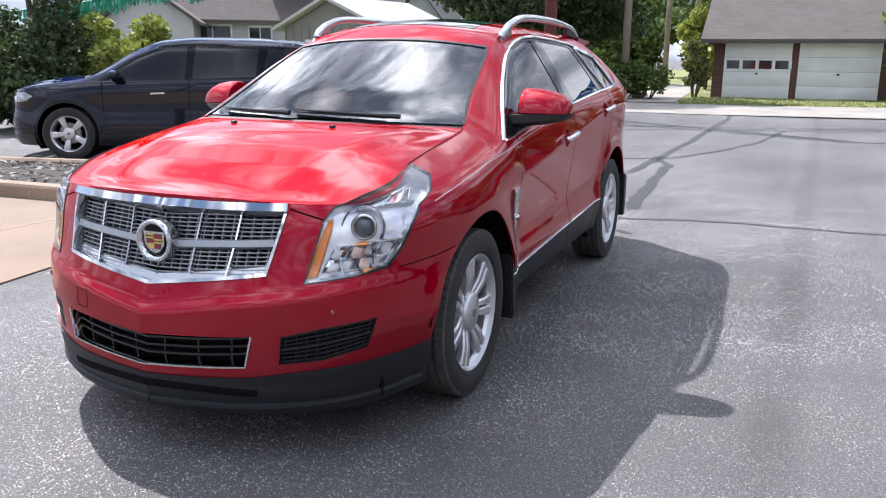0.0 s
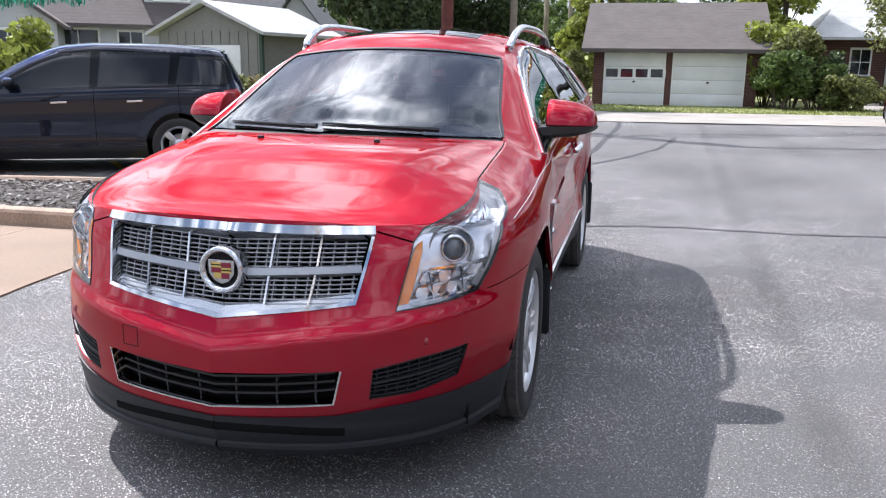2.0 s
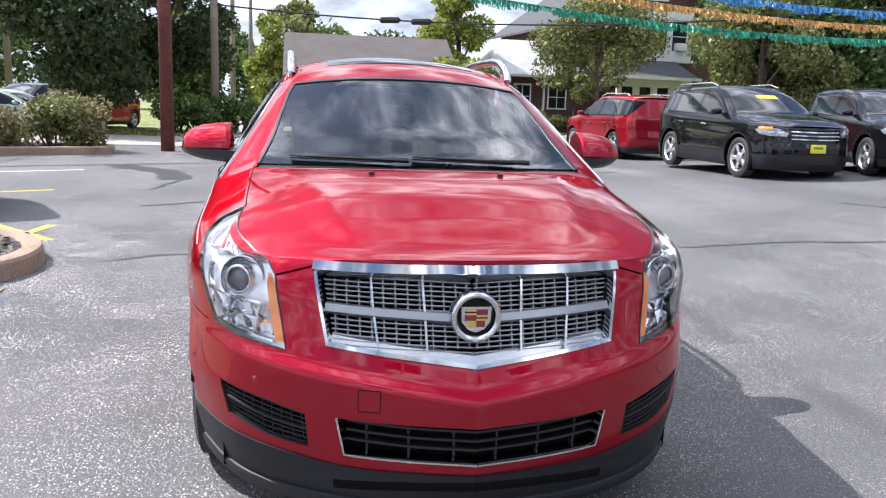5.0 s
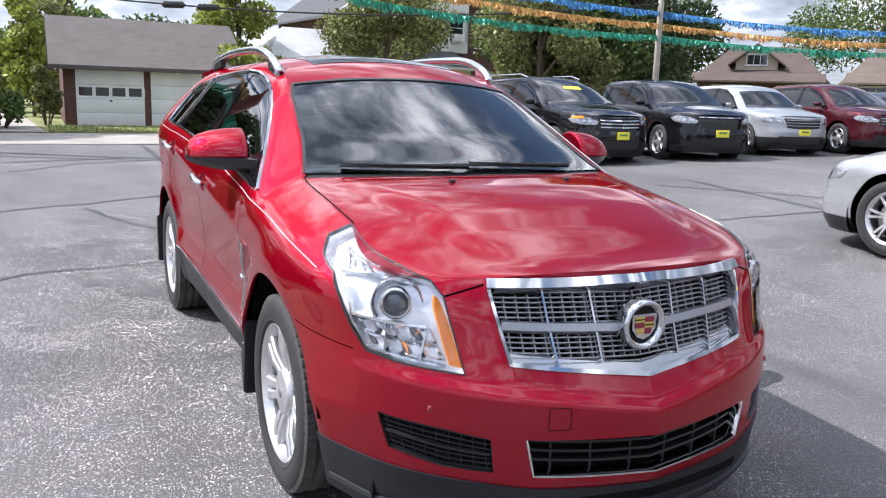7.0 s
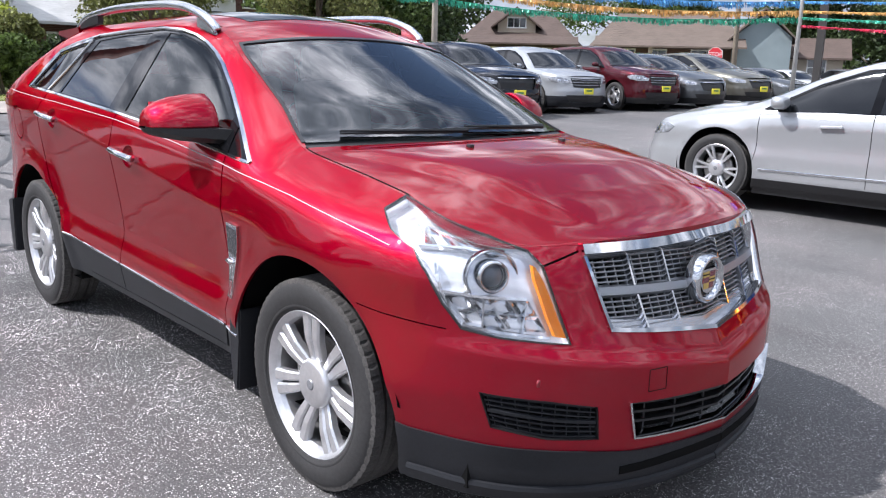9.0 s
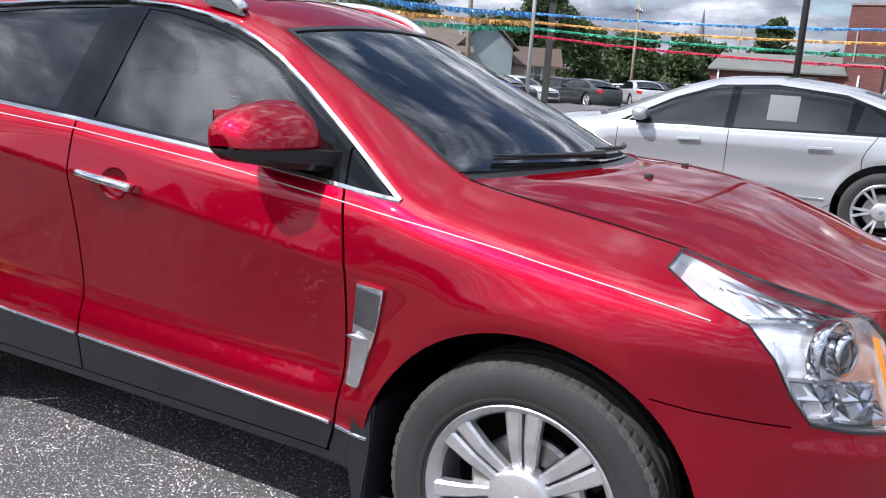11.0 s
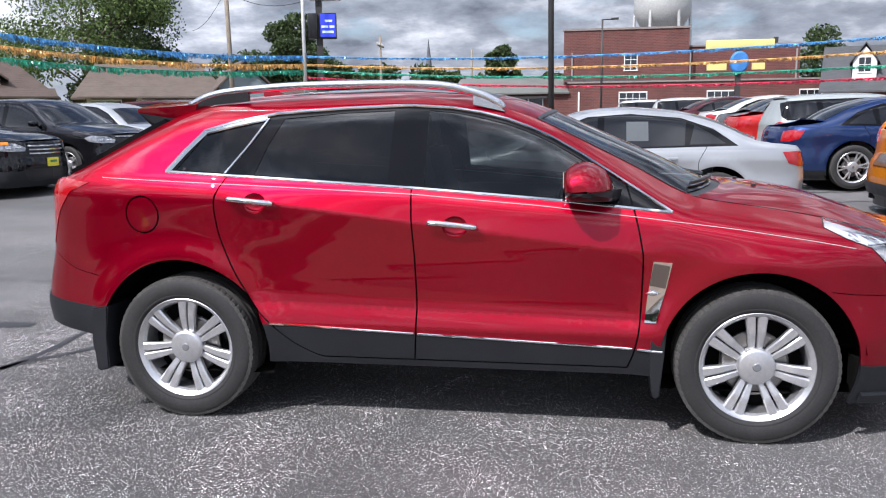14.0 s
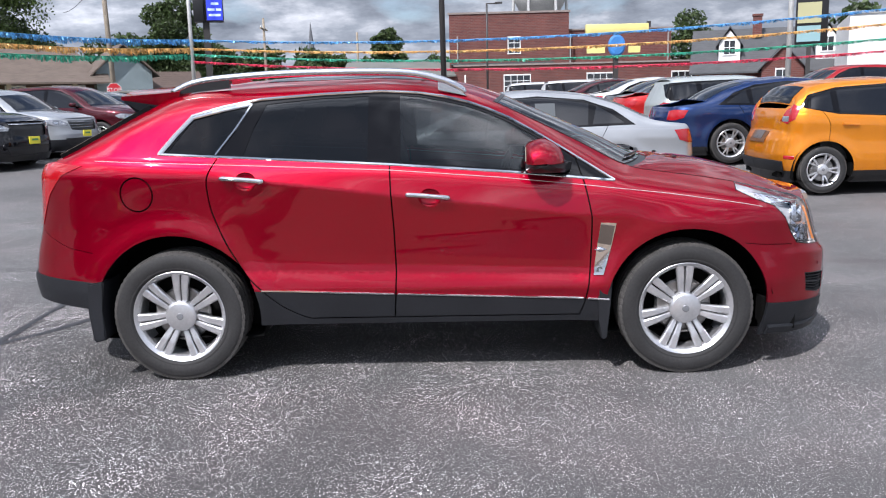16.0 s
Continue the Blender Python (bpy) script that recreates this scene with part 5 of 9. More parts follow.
KINDS = {
    # metres, wheels at +-wb/2; trims in side view
    "suv": dict(wb=2.80, L=4.80, W=1.93, H=1.76, r=.37,
                plan=[(-2.36, 0), (-2.34, .45), (-2.27, .75), (-2.12, .88), (-1.8, .945), (-1.4, .965), (0, .965), (1.4, .965), (1.75, .94), (2.05, .86), (2.22, .72), (2.34, .5), (2.40, .25), (2.42, 0)],
                shoulder=[(-2.4, 1.17), (-1, 1.15), (.9, 1.08), (1.6, 1.02), (2.4, .95)],
                trim=[(-2.3, 1.35), (-2.1, 1.58), (-1.9, 1.62), (-.3, 1.65), (.1, 1.61), (.45, 1.46), (.85, 1.22), (1.05, 1.12), (1.3, 1.07), (2.4, 1.0)],
                edge=[(-2.28, 1.62), (-2.2, 1.60), (-1.9, 1.66), (-1.2, 1.70), (-.3, 1.70), (.15, 1.655), (.45, 1.53), (.85, 1.29), (1.08, 1.15), (1.3, 1.12), (1.8, 1.05), (2.1, 1.0), (2.28, .96), (2.29, .96)],
                front=[(.2, .08), (.3, .02), (.4, 0), (.6, 0), (.7, .03), (.85, .05), (.97, .10), (1.1, .3)],
                rear=[(.3, .1), (.45, .02), (.6, 0), (.8, .04), (1.1, .06), (1.2, .10), (1.62, .30)],
                crown=[(-2.3, .04), (-1, .05), (.2, .05), (.6, .03), (1.1, .02), (1.4, .05), (2.0, .05), (2.3, .01)],
                bow=[(-2.3, -.06), (-1.5, 0), (.2, .05), (.8, .16), (1.1, .2), (1.4, .14), (2.0, .06), (2.3, .06)],
                panes=[[(-1.96, 1.20), (-2.0, 1.52), (-1.45, 1.58), (-1.38, 1.19)], [(-1.28, 1.19), (-1.32, 1.59), (-.42, 1.62), (-.38, 1.155)], [(-.28, 1.15), (-.30, 1.62), (.02, 1.585), (.40, 1.43), (.74, 1.20), (.80, 1.12)]],
                dlo=[(-2.05, 1.175), (-2.08, 1.55), (-1.4, 1.615), (-.3, 1.64), (.06, 1.60), (.46, 1.44), (.95, 1.115)],
                lamp=[(1.86, .90, .90), (1.98, .83, .955), (2.18, .64, .93), (2.30, .52, .86), (2.28, .54, .80), (2.12, .76, .80), (1.95, .87, .83)],
                grille=[(.50, .92), (.44, .70), (0, .66)], gtop=.93, intake=[(.62, .48), (.55, .33), (0, .31)], itop=.50,
                tail=[(-2.02, .90, 1.12), (-2.2, .80, 1.14), (-2.27, .68, 1.10), (-2.29, .70, .88), (-2.18, .83, .90), (-2.05, .90, 1.0)],
                screen=(.40, 1.04), back=(-2.22, -1.98), hood=1.12, low=.47, seams=(-1.42, -.33, .88), handles=((-.85, .97), (.10, .95)), mirror=(.70, 1.16)),
    "sedan": dict(wb=2.84, L=5.1, W=1.86, H=1.49, r=.35,
                  plan=[(-2.55, 0), (-2.52, .45), (-2.43, .72), (-2.2, .86), (-1.8, .915), (-1.42, .93), (0, .93), (1.42, .93), (1.8, .90), (2.12, .82), (2.32, .68), (2.46, .46), (2.52, .22), (2.54, 0)],
                  shoulder=[(-2.5, .96), (-1.4, .97), (.8, .93), (1.6, .86), (2.5, .72)],
                  trim=[(-2.5, 1.0), (-2.2, 1.0), (-1.85, 1.04), (-1.4, 1.25), (-1.0, 1.36), (-.4, 1.41), (.1, 1.38), (.5, 1.24), (1.0, .99), (1.15, .94), (1.6, .89), (2.5, .76)],
                  edge=[(-2.45, .99), (-2.4, 1.0), (-2.1, 1.03), (-1.85, 1.07), (-1.4, 1.29), (-1.0, 1.40), (-.4, 1.45), (.1, 1.42), (.5, 1.29), (1.0, 1.05), (1.2, .985), (1.6, .93), (2.0, .86), (2.3, .79), (2.42, .76), (2.43, .76)],
                  front=[(.15, .08), (.25, .02), (.35, 0), (.5, 0), (.62, .04), (.76, .12), (1, .3)],
                  rear=[(.25, .1), (.4, .02), (.6, 0), (.8, .02), (.95, .06), (1.02, .12), (1.5, .5)],
                  crown=[(-2.5, .03), (-1.9, .03), (-1.2, .04), (-.4, .05), (.2, .045), (.6, .03), (1.1, .02), (1.5, .05), (2.1, .04), (2.4, .01)],
                  bow=[(-2.5, -.06), (-1.9, -.12), (-1.2, -.06), (-.4, 0), (.2, .05), (.8, .16), (1.15, .2), (1.5, .12), (2.1, .07), (2.4, .07)],
                  panes=[[(-1.52, 1.04), (-1.36, 1.15), (-1.16, 1.27), (-1.10, 1.03)], [(-1.04, 1.02), (-1.06, 1.30), (-.5, 1.385), (-.10, 1.375), (-.08, .985)], [(0, .98), (-.02, 1.37), (.12, 1.345), (.5, 1.20), (.80, 1.04), (.84, .95)]],
                  dlo=[(-1.66, 1.01), (-1.38, 1.21), (-1.0, 1.345), (-.4, 1.40), (.1, 1.368), (.5, 1.225), (1.0, .965), (0, .97)],
                  lamp=[(1.95, .87, .74), (2.05, .80, .775), (2.28, .60, .74), (2.36, .54, .70), (2.34, .56, .64), (2.2, .74, .64), (2.02, .85, .67)],
                  grille=[(.46, .70), (.40, .50), (0, .48)], gtop=.71, intake=[(.60, .38), (.52, .25), (0, .24)], itop=.40,
                  tail=[(-2.18, .87, .93), (-2.35, .76, .94), (-2.46, .62, .92), (-2.49, .62, .76), (-2.38, .78, .76), (-2.25, .85, .80)],
                  screen=(.40, 1.12), back=(-1.85, -1.12), hood=1.20, low=.30, seams=(-1.2, -.05, 1.0), handles=((-.85, .86), (.30, .84)), mirror=(.80, 1.0)),
    "hatch": dict(wb=2.49, L=4.0, W=1.72, H=1.48, r=.305,
                  plan=[(-1.86, 0), (-1.84, .4), (-1.77, .66), (-1.62, .80), (-1.25, .855), (0, .86), (1.25, .855), (1.55, .82), (1.85, .70), (2.0, .5), (2.06, .25), (2.08, 0)],
                  shoulder=[(-1.9, 1.06), (-1.2, 1.03), (.5, .94), (1.3, .85), (2.1, .74)],
                  trim=[(-1.9, 1.08), (-1.7, 1.15), (-1.5, 1.30), (-1.1, 1.38), (-.4, 1.41), (.05, 1.36), (.5, 1.16), (.95, .95), (1.2, .89), (2.1, .78)],
                  edge=[(-1.80, 1.10), (-1.78, 1.10), (-1.68, 1.20), (-1.5, 1.36), (-1.1, 1.43), (-.4, 1.455), (.05, 1.41), (.5, 1.22), (.95, 1.02), (1.15, .96), (1.6, .86), (1.85, .79), (1.9, .77), (1.91, .77)],
                  front=[(.15, .08), (.25, .02), (.35, 0), (.5, 0), (.62, .04), (.77, .12), (1, .3)],
                  rear=[(.25, .1), (.35, .02), (.5, 0), (.7, .04), (.8, .10), (1.0, .13), (1.1, .16), (1.4, .5)],
                  crown=[(-1.8, .03), (-1, .045), (0, .045), (.6, .02), (1.1, .02), (1.5, .04), (1.9, .01)],
                  bow=[(-1.8, -.08), (-1.2, -.03), (0, .05), (.6, .14), (1.05, .17), (1.5, .08), (1.9, .06)],
                  panes=[[(-1.44, 1.10), (-1.42, 1.24), (-1.18, 1.31), (-1.16, 1.05)], [(-1.08, 1.04), (-1.1, 1.33), (-.28, 1.38), (-.26, .995)], [(-.16, .99), (-.18, 1.385), (.02, 1.34), (.45, 1.15), (.68, 1.03), (.72, .95)]],
                  dlo=[(-1.58, 1.12), (-1.46, 1.27), (-1.1, 1.36), (-.4, 1.40), (.05, 1.35), (.5, 1.145), (.92, .945), (0, .965), (-1.1, 1.02)],
                  lamp=[(1.40, .82, .86), (1.62, .72, .84), (1.85, .52, .72), (1.84, .54, .66), (1.66, .74, .70), (1.45, .82, .78)],
                  grille=[(.40, .54), (.34, .34), (0, .32)], gtop=.56, intake=[(.36, .74), (.33, .70), (0, .69)], itop=.745,
                  tail=[(-1.58, .80, 1.12), (-1.68, .72, 1.15), (-1.76, .60, 1.08), (-1.82, .52, .94), (-1.76, .68, .90), (-1.64, .79, .96)],
                  screen=(.20, .98), back=(-1.80, -1.42), hood=1.08, low=.30, seams=(-1.2, -.22, .86), handles=((-.95, .89), (.02, .86)), mirror=(.60, 1.02)),
}
_spec_cache = {}


def parked_car(label, colour, kind, at, wheels, scale=1.0, fine=.055, rails=False, plate=True, clad=False, metal=.35, group="parked cars", lamp_amber=False, bars=0, rough=.36, sticker=None, strip=0, paper=False):
    """One parked vehicle at a pose; its origin lies on the ground between the axles, nose to +x."""
    K = KINDS[kind]
    car = thing("car", label, "car", group)
    pm = paint("paint_" + "_".join(str(int(c * 1000)) for c in colour), colour, metal, rough)
    wb, r = K["wb"], K["r"]
    body = Body(K["plan"], K["shoulder"], K["trim"], K["edge"], K["front"], K["rear"], K["crown"], K["bow"],
                arches=((wb / 2, r, r + .08), (-wb / 2, r, r + .08)), tumble=.42, scallop=.012,
                char=[(x, z - .13) for x, z in K["shoulder"]],
                side_low=[(.15, .10), (.22, .05), (.3, .02), (.42, .004), (2, .004)], soft=.10)
    R, S, um = body.ring, body.side, body.umax
    us = list(np.linspace(0, um, 110))
    bottom = .24 if kind != "suv" else .30
    outer = [(u, bottom) for u in us] + [(u, float(body.edge_z(u))) for u in us[::-1]]
    cl = K["low"]
    lowp = [(u, bottom - .1) for u in us] + [(u, cl if clad else bottom + .055) for u in us[::-1]]
    reg = [("panel", outer), ("lower", lowp), ("frame", S(K["dlo"]))]
    for k, p in enumerate(K["panes"]):
        reg.append(("pane%d" % k, S(p)))
    g_ = body.nose(K["grille"]) + [(um, K["gtop"] - .02)]
    reg += [("lamp", body.solid(K["lamp"])), ("tail", body.solid(K["tail"])), ("grille", [(body.find(y=K["grille"][0][0], z=K["gtop"], part="front"), K["gtop"])] + g_),
            ("intake", body.nose([(K["intake"][0][0], K["itop"])] + K["intake"]) + [(um, K["itop"])])]
    z0 = bottom + .07
    for j, x in enumerate(K["seams"]):
        zt_ = float(np.interp(x, [p[0] for p in K["shoulder"]], [p[1] for p in K["shoulder"]])) + .04
        ln = [(x - (.10 if x < -.9 and kind != "suv" else 0) + .0, zt_), (x, zt_ - .2), (x, .55), (x + (.06 if x > .5 else .28 if x < -.9 else 0), z0)]
        reg.append(("gap%d" % j, band(S([tuple(p) for p in smooth_path(ln, 5)]), .007)))
    reg += [("hole", arch_poly(body, wb / 2, r + .005, r + .065, -.3)), ("hole", arch_poly(body, -wb / 2, r + .005, r + .065, -.3))]
    extra = []
    if fine < .052:
        for u in np.arange(.3, um - .3, .02):
            x = float(np.interp(u, body.cu, body.c[:, 0]))
            extra += [(u + (k % 2) * .01, float(body.sh(x)) + dz) for k, dz in enumerate((-.03, -.012, .004, .02, .04))]
    v, g = split_chart(reg, fine, (0, .1), (um, 1.75), extra)
    look_ = {"panel": ("side_panel", pm, 0, .01), "lower": ("lower_trim", M_CLAD if clad else M_BLACK, .003, .02), "frame": ("window_frame", M_GLOSSB, -.003, .01), "lamp": ("head_lamp", M_LAMPC, .004, .02), "tail": ("tail_lamp", M_TAIL, .006, .02),
             "grille": ("grille", M_BLACK, -.03, 0), "intake": ("intake", M_BLACK, -.02, 0)}
    for j in range(len(K["seams"])):
        look_["gap%d" % j] = ("panel_gap", M_VOID, -.008, 0)
    for k in range(len(K["panes"])):
        look_["pane%d" % k] = ("window", M_BGGLASS, -.006, 0)
    for sd in (1, -1):
        for key, (nm, ma, off, sk) in look_.items():
            if key in g:
                skin_part(nm, R, v, g[key], ma, car, sd, off, sk)
        for hx, hz in K["handles"]:
            u0 = body.find(x=hx, z=hz)
            part("handle", ribbon(R, [(u0 - .10, hz + .005), (u0 + .10, hz - .005)], .028, .012, .034, sd), pm if kind == "hatch" or paper else M_CHROME, car)
        mx, mz = K["mirror"]
        y0 = float(R(np.array([body.find(x=mx, z=mz)]), np.array([mz]))[0][1])
        bm = bmesh.new()
        bmesh.ops.create_uvsphere(bm, u_segments=16, v_segments=10, radius=1)
        for q in bm.verts:
            s_ = [math.copysign(abs(c) ** .75, c) for c in q.co]
            q.co = Vector((mx - .02 + .075 * s_[0] - .02 * abs(s_[1]), sd * (y0 + .125 + .105 * s_[1]), mz + .045 + .062 * s_[2]))
        box(bm, mx - .03, mx + .04, min(sd * (y0 - .03), sd * (y0 + .06)), max(sd * (y0 - .03), sd * (y0 + .06)), mz - .02, mz + .02)
        part("mirror", bm, pm, car, smooth=True)
        if rails:
            bm = bmesh.new()
            tube(bm, [(-1.7, sd * .66, 1.69), (-1.6, sd * .66, 1.75), (-.3, sd * .66, 1.77), (.0, sd * .66, 1.70)], .018, 6)
            part("roof_rail", bm, M_SILVER, car)
        for k in range(3):
            z = K["gtop"] - .04 - .065 * k
            ylim = K["grille"][0][0] - .03
            if bars:
                part("slat", ribbon(R, body.nose([(ylim, z), (.2, z - .004), (.003, z - .006)]), .034 if bars > 1 else .014, -.03, .004, sd), M_CHROME if bars > 1 else M_SILVER, car)
        if bars == 0:
            part("grille_trim", ribbon(R, body.nose([(K["grille"][0][0], K["gtop"]), (.2, K["gtop"] - .004), (.003, K["gtop"] - .006)]), .024, -.02, .008, sd), M_CHROME, car)
        if lamp_amber:
            part("amber_lamp", ribbon(R, body.solid([(1.92, .87, .93), (2.10, .72, .935)]), .05, .002, .010, sd), M_AMBER, car)
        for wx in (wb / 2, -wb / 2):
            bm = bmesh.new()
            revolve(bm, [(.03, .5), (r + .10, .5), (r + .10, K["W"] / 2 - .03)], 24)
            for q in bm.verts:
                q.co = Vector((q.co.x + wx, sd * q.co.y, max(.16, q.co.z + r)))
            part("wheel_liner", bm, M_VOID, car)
            wheel(car, wheels, wx, sd * (K["W"] / 2 - .13), r, 17 * wx)
    u_r = body.find(x=K["back"][0] + .02, y=K["W"] * .36, z=float(K["edge"][0][1]))
    u_f = body.find(y=K["grille"][0][0] + .08, z=K["edge"][-1][1], part="front")
    body.build_top(u_r, u_f)
    T, so = body.top, body.s_of
    S1 = float(body.ts[-1])
    a, b = K["screen"]
    reg = [("shell", [(0, -1), (S1, -1), (S1, 1), (0, 1)]), ("screen", [(so(a), -.92), (so(b), -.95), (so(b), .95), (so(a), .92)]),
           ("rear", [(so(K["back"][0]) + .02, -.88), (so(K["back"][1]), -.86), (so(K["back"][1]), .86), (so(K["back"][0]) + .02, .88)]),
           ("gap", [(so(b) + .01, -.97), (so(K["hood"]), -.985), (so(K["hood"]), .985), (so(b) + .01, .97)])]
    v2, g2 = split_chart(reg, fine * 1.2, (0, -1), (S1, 1))
    n0 = chart_normals(T, np.array([S1 * .9]), np.array([0.0]))[0]
    fl = "in" if n0[2] < 0 else None
    for key, (nm, ma, off, sk) in {"shell": ("bonnet_and_roof", pm, 0, .01), "screen": ("windscreen", M_BGGLASS, .002, 0), "rear": ("rear_screen", M_BGGLASS, .004, 0), "gap": ("cowl", M_BLACK, -.004, 0)}.items():
        if key in g2:
            skin_part(nm, T, v2, g2[key], ma, car, 1, off, sk, normals=fl)
    half = K["W"] / 2
    if kind == "hatch":
        for sd in (1, -1):
            part("rear_bumper_trim", ribbon(R, body.tail([(.0004, .36), (.3, .36), (.55, .36), (.70, .35)]), .15, .0, .022, sd), M_CLAD, car, "black lower rear bumper")
            # no hollow here: the recess is a strip with shade painted in dark copper
            part("plate_recess", ribbon(R, body.tail([(.0004, .74), (.14, .74), (.27, .735)]), .20, -.01, .004, sd), mat("copper_shadow_paint", (.16, .06, .012), .4, .4), car, "number plate recess with its shade in the colour")
            part("rear_plate", ribbon(R, body.tail([(.0004, .745), (.15, .745)]), .13, .0, .012, sd), mat("plate_holder", (.10, .085, .08), .5), car)
            part("rear_reflector", ribbon(R, body.solid([(-1.62, .79, .47), (-1.72, .71, .475)]), .045, .0, .010, sd), M_TAIL, car, "red bumper reflector")
            part("clear_lamp", ribbon(R, body.solid([(-1.70, .68, .965), (-1.79, .56, .965)]), .07, .004, .012, sd), M_LAMPC, car)
    if paper:
        # the paper's colour is darkened to look dimmed by a tinted pane
        part("window_paper", ribbon(R, S([(-.62, 1.19), (-.36, 1.19)]), .25, -.004, -.002, 1), mat("window_paper", (.075, .085, .09), .35), car, "pale sheet of paper in the rear door window")
    if strip:
        for sd in (1, -1):
            part("door_strip", ribbon(R, S([(x, strip - .012 * x) for x in np.linspace(-.95, .95, 9)]), .022, 0, .010, sd), M_CHROME, car, "thin chrome strip along the doors")
    # plain near-black boxes; the shade under the car is in their colour
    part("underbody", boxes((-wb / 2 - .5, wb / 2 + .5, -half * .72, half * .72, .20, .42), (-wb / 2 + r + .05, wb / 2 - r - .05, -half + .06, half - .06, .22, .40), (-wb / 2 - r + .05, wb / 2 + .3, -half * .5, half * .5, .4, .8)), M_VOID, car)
    part("cabin", boxes((-wb / 2, wb * .28, -half * .75, half * .75, .42, K["shoulder"][1][1] - .05), bevel=.05), M_DASH, car)
    if plate:
        pz = K["itop"] + (.10 if kind == "suv" else .08)
        px = float(R(np.array([um]), np.array([pz]))[0][0])
        pl = part("front_plate", boxes((px - .01, px + .012, -.15, .15, pz - .075, pz + .075), bevel=.006), M_PLATE_Y, car, "yellow dealer plate")
        part("plate_mark", boxes((px + .012, px + .014, -.09, .09, pz - .005, pz + .035)), M_BAR, pl)
    # bright cells in the head lamps
    for sd in (1, -1):
        lc = np.mean(np.array(K["lamp"]), axis=0)
        for f in (.0, .55):
            q = lc * (1 - f) + np.array(K["lamp"][3]) * f
            u0 = body.find(x=q[0], y=q[1], z=q[2])
            part("lamp_cell", ribbon(R, [(u0 - .05, q[2]), (u0 + .05, q[2] - .005)], .045 if f == 0 else .03, .003, .009, sd), M_CHROME, car)
    if sticker:
        sx = .5 * (K["screen"][0] + K["screen"][1])
        ps = [T(np.array([so(sx + dx)]), np.array([dt]))[0] + np.array([.006, 0, .008]) for dx, dt in ((-.22, -.30), (-.22, .30), (-.12, .30), (-.12, -.30))]
        bm = bmesh.new()
        vs = [bm.verts.new(p) for p in ps] + [bm.verts.new(p - np.array([.004, 0, .005])) for p in ps]
        for f in ((0, 1, 2, 3), (7, 6, 5, 4), (0, 4, 5, 1), (1, 5, 6, 2), (2, 6, 7, 3), (3, 7, 4, 0)):
            bm.faces.new([vs[k] for k in f])
        part("windscreen_sticker", bm, sticker, car, "bright sale sticker on the windscreen")
    car.matrix_world = at @ Matrix.Diagonal((scale, scale, scale, 1))
    return car


def stand(x, y, heading, dz=0.0):
    """A pose on the car park, nose along heading in degrees."""
    return pose(x, y, rise(y, x) + dz, 0, 0, heading)


W_FIVE = wheel_meshes(.37, .225, .258, "five", 5)
W_SPLIT = wheel_meshes(.35, .23, .248, "split", 6)
W_MULTI = wheel_meshes(.37, .225, .252, "split", 5)
W_SMALL = wheel_meshes(.305, .19, .215, "split", 5)


def by_wheel(x, y, heading, wb, half, front, side):
    """Origin of a car whose wheel (front or rear, at its side +1 left or -1 right) stands at x, y."""
    h = radians(heading)
    f, l = Vector((math.cos(h), math.sin(h))), Vector((-math.sin(h), math.cos(h)))
    p = Vector((x, y)) - f * (wb / 2 if front else -wb / 2) - l * side * half
    return p.x, p.y


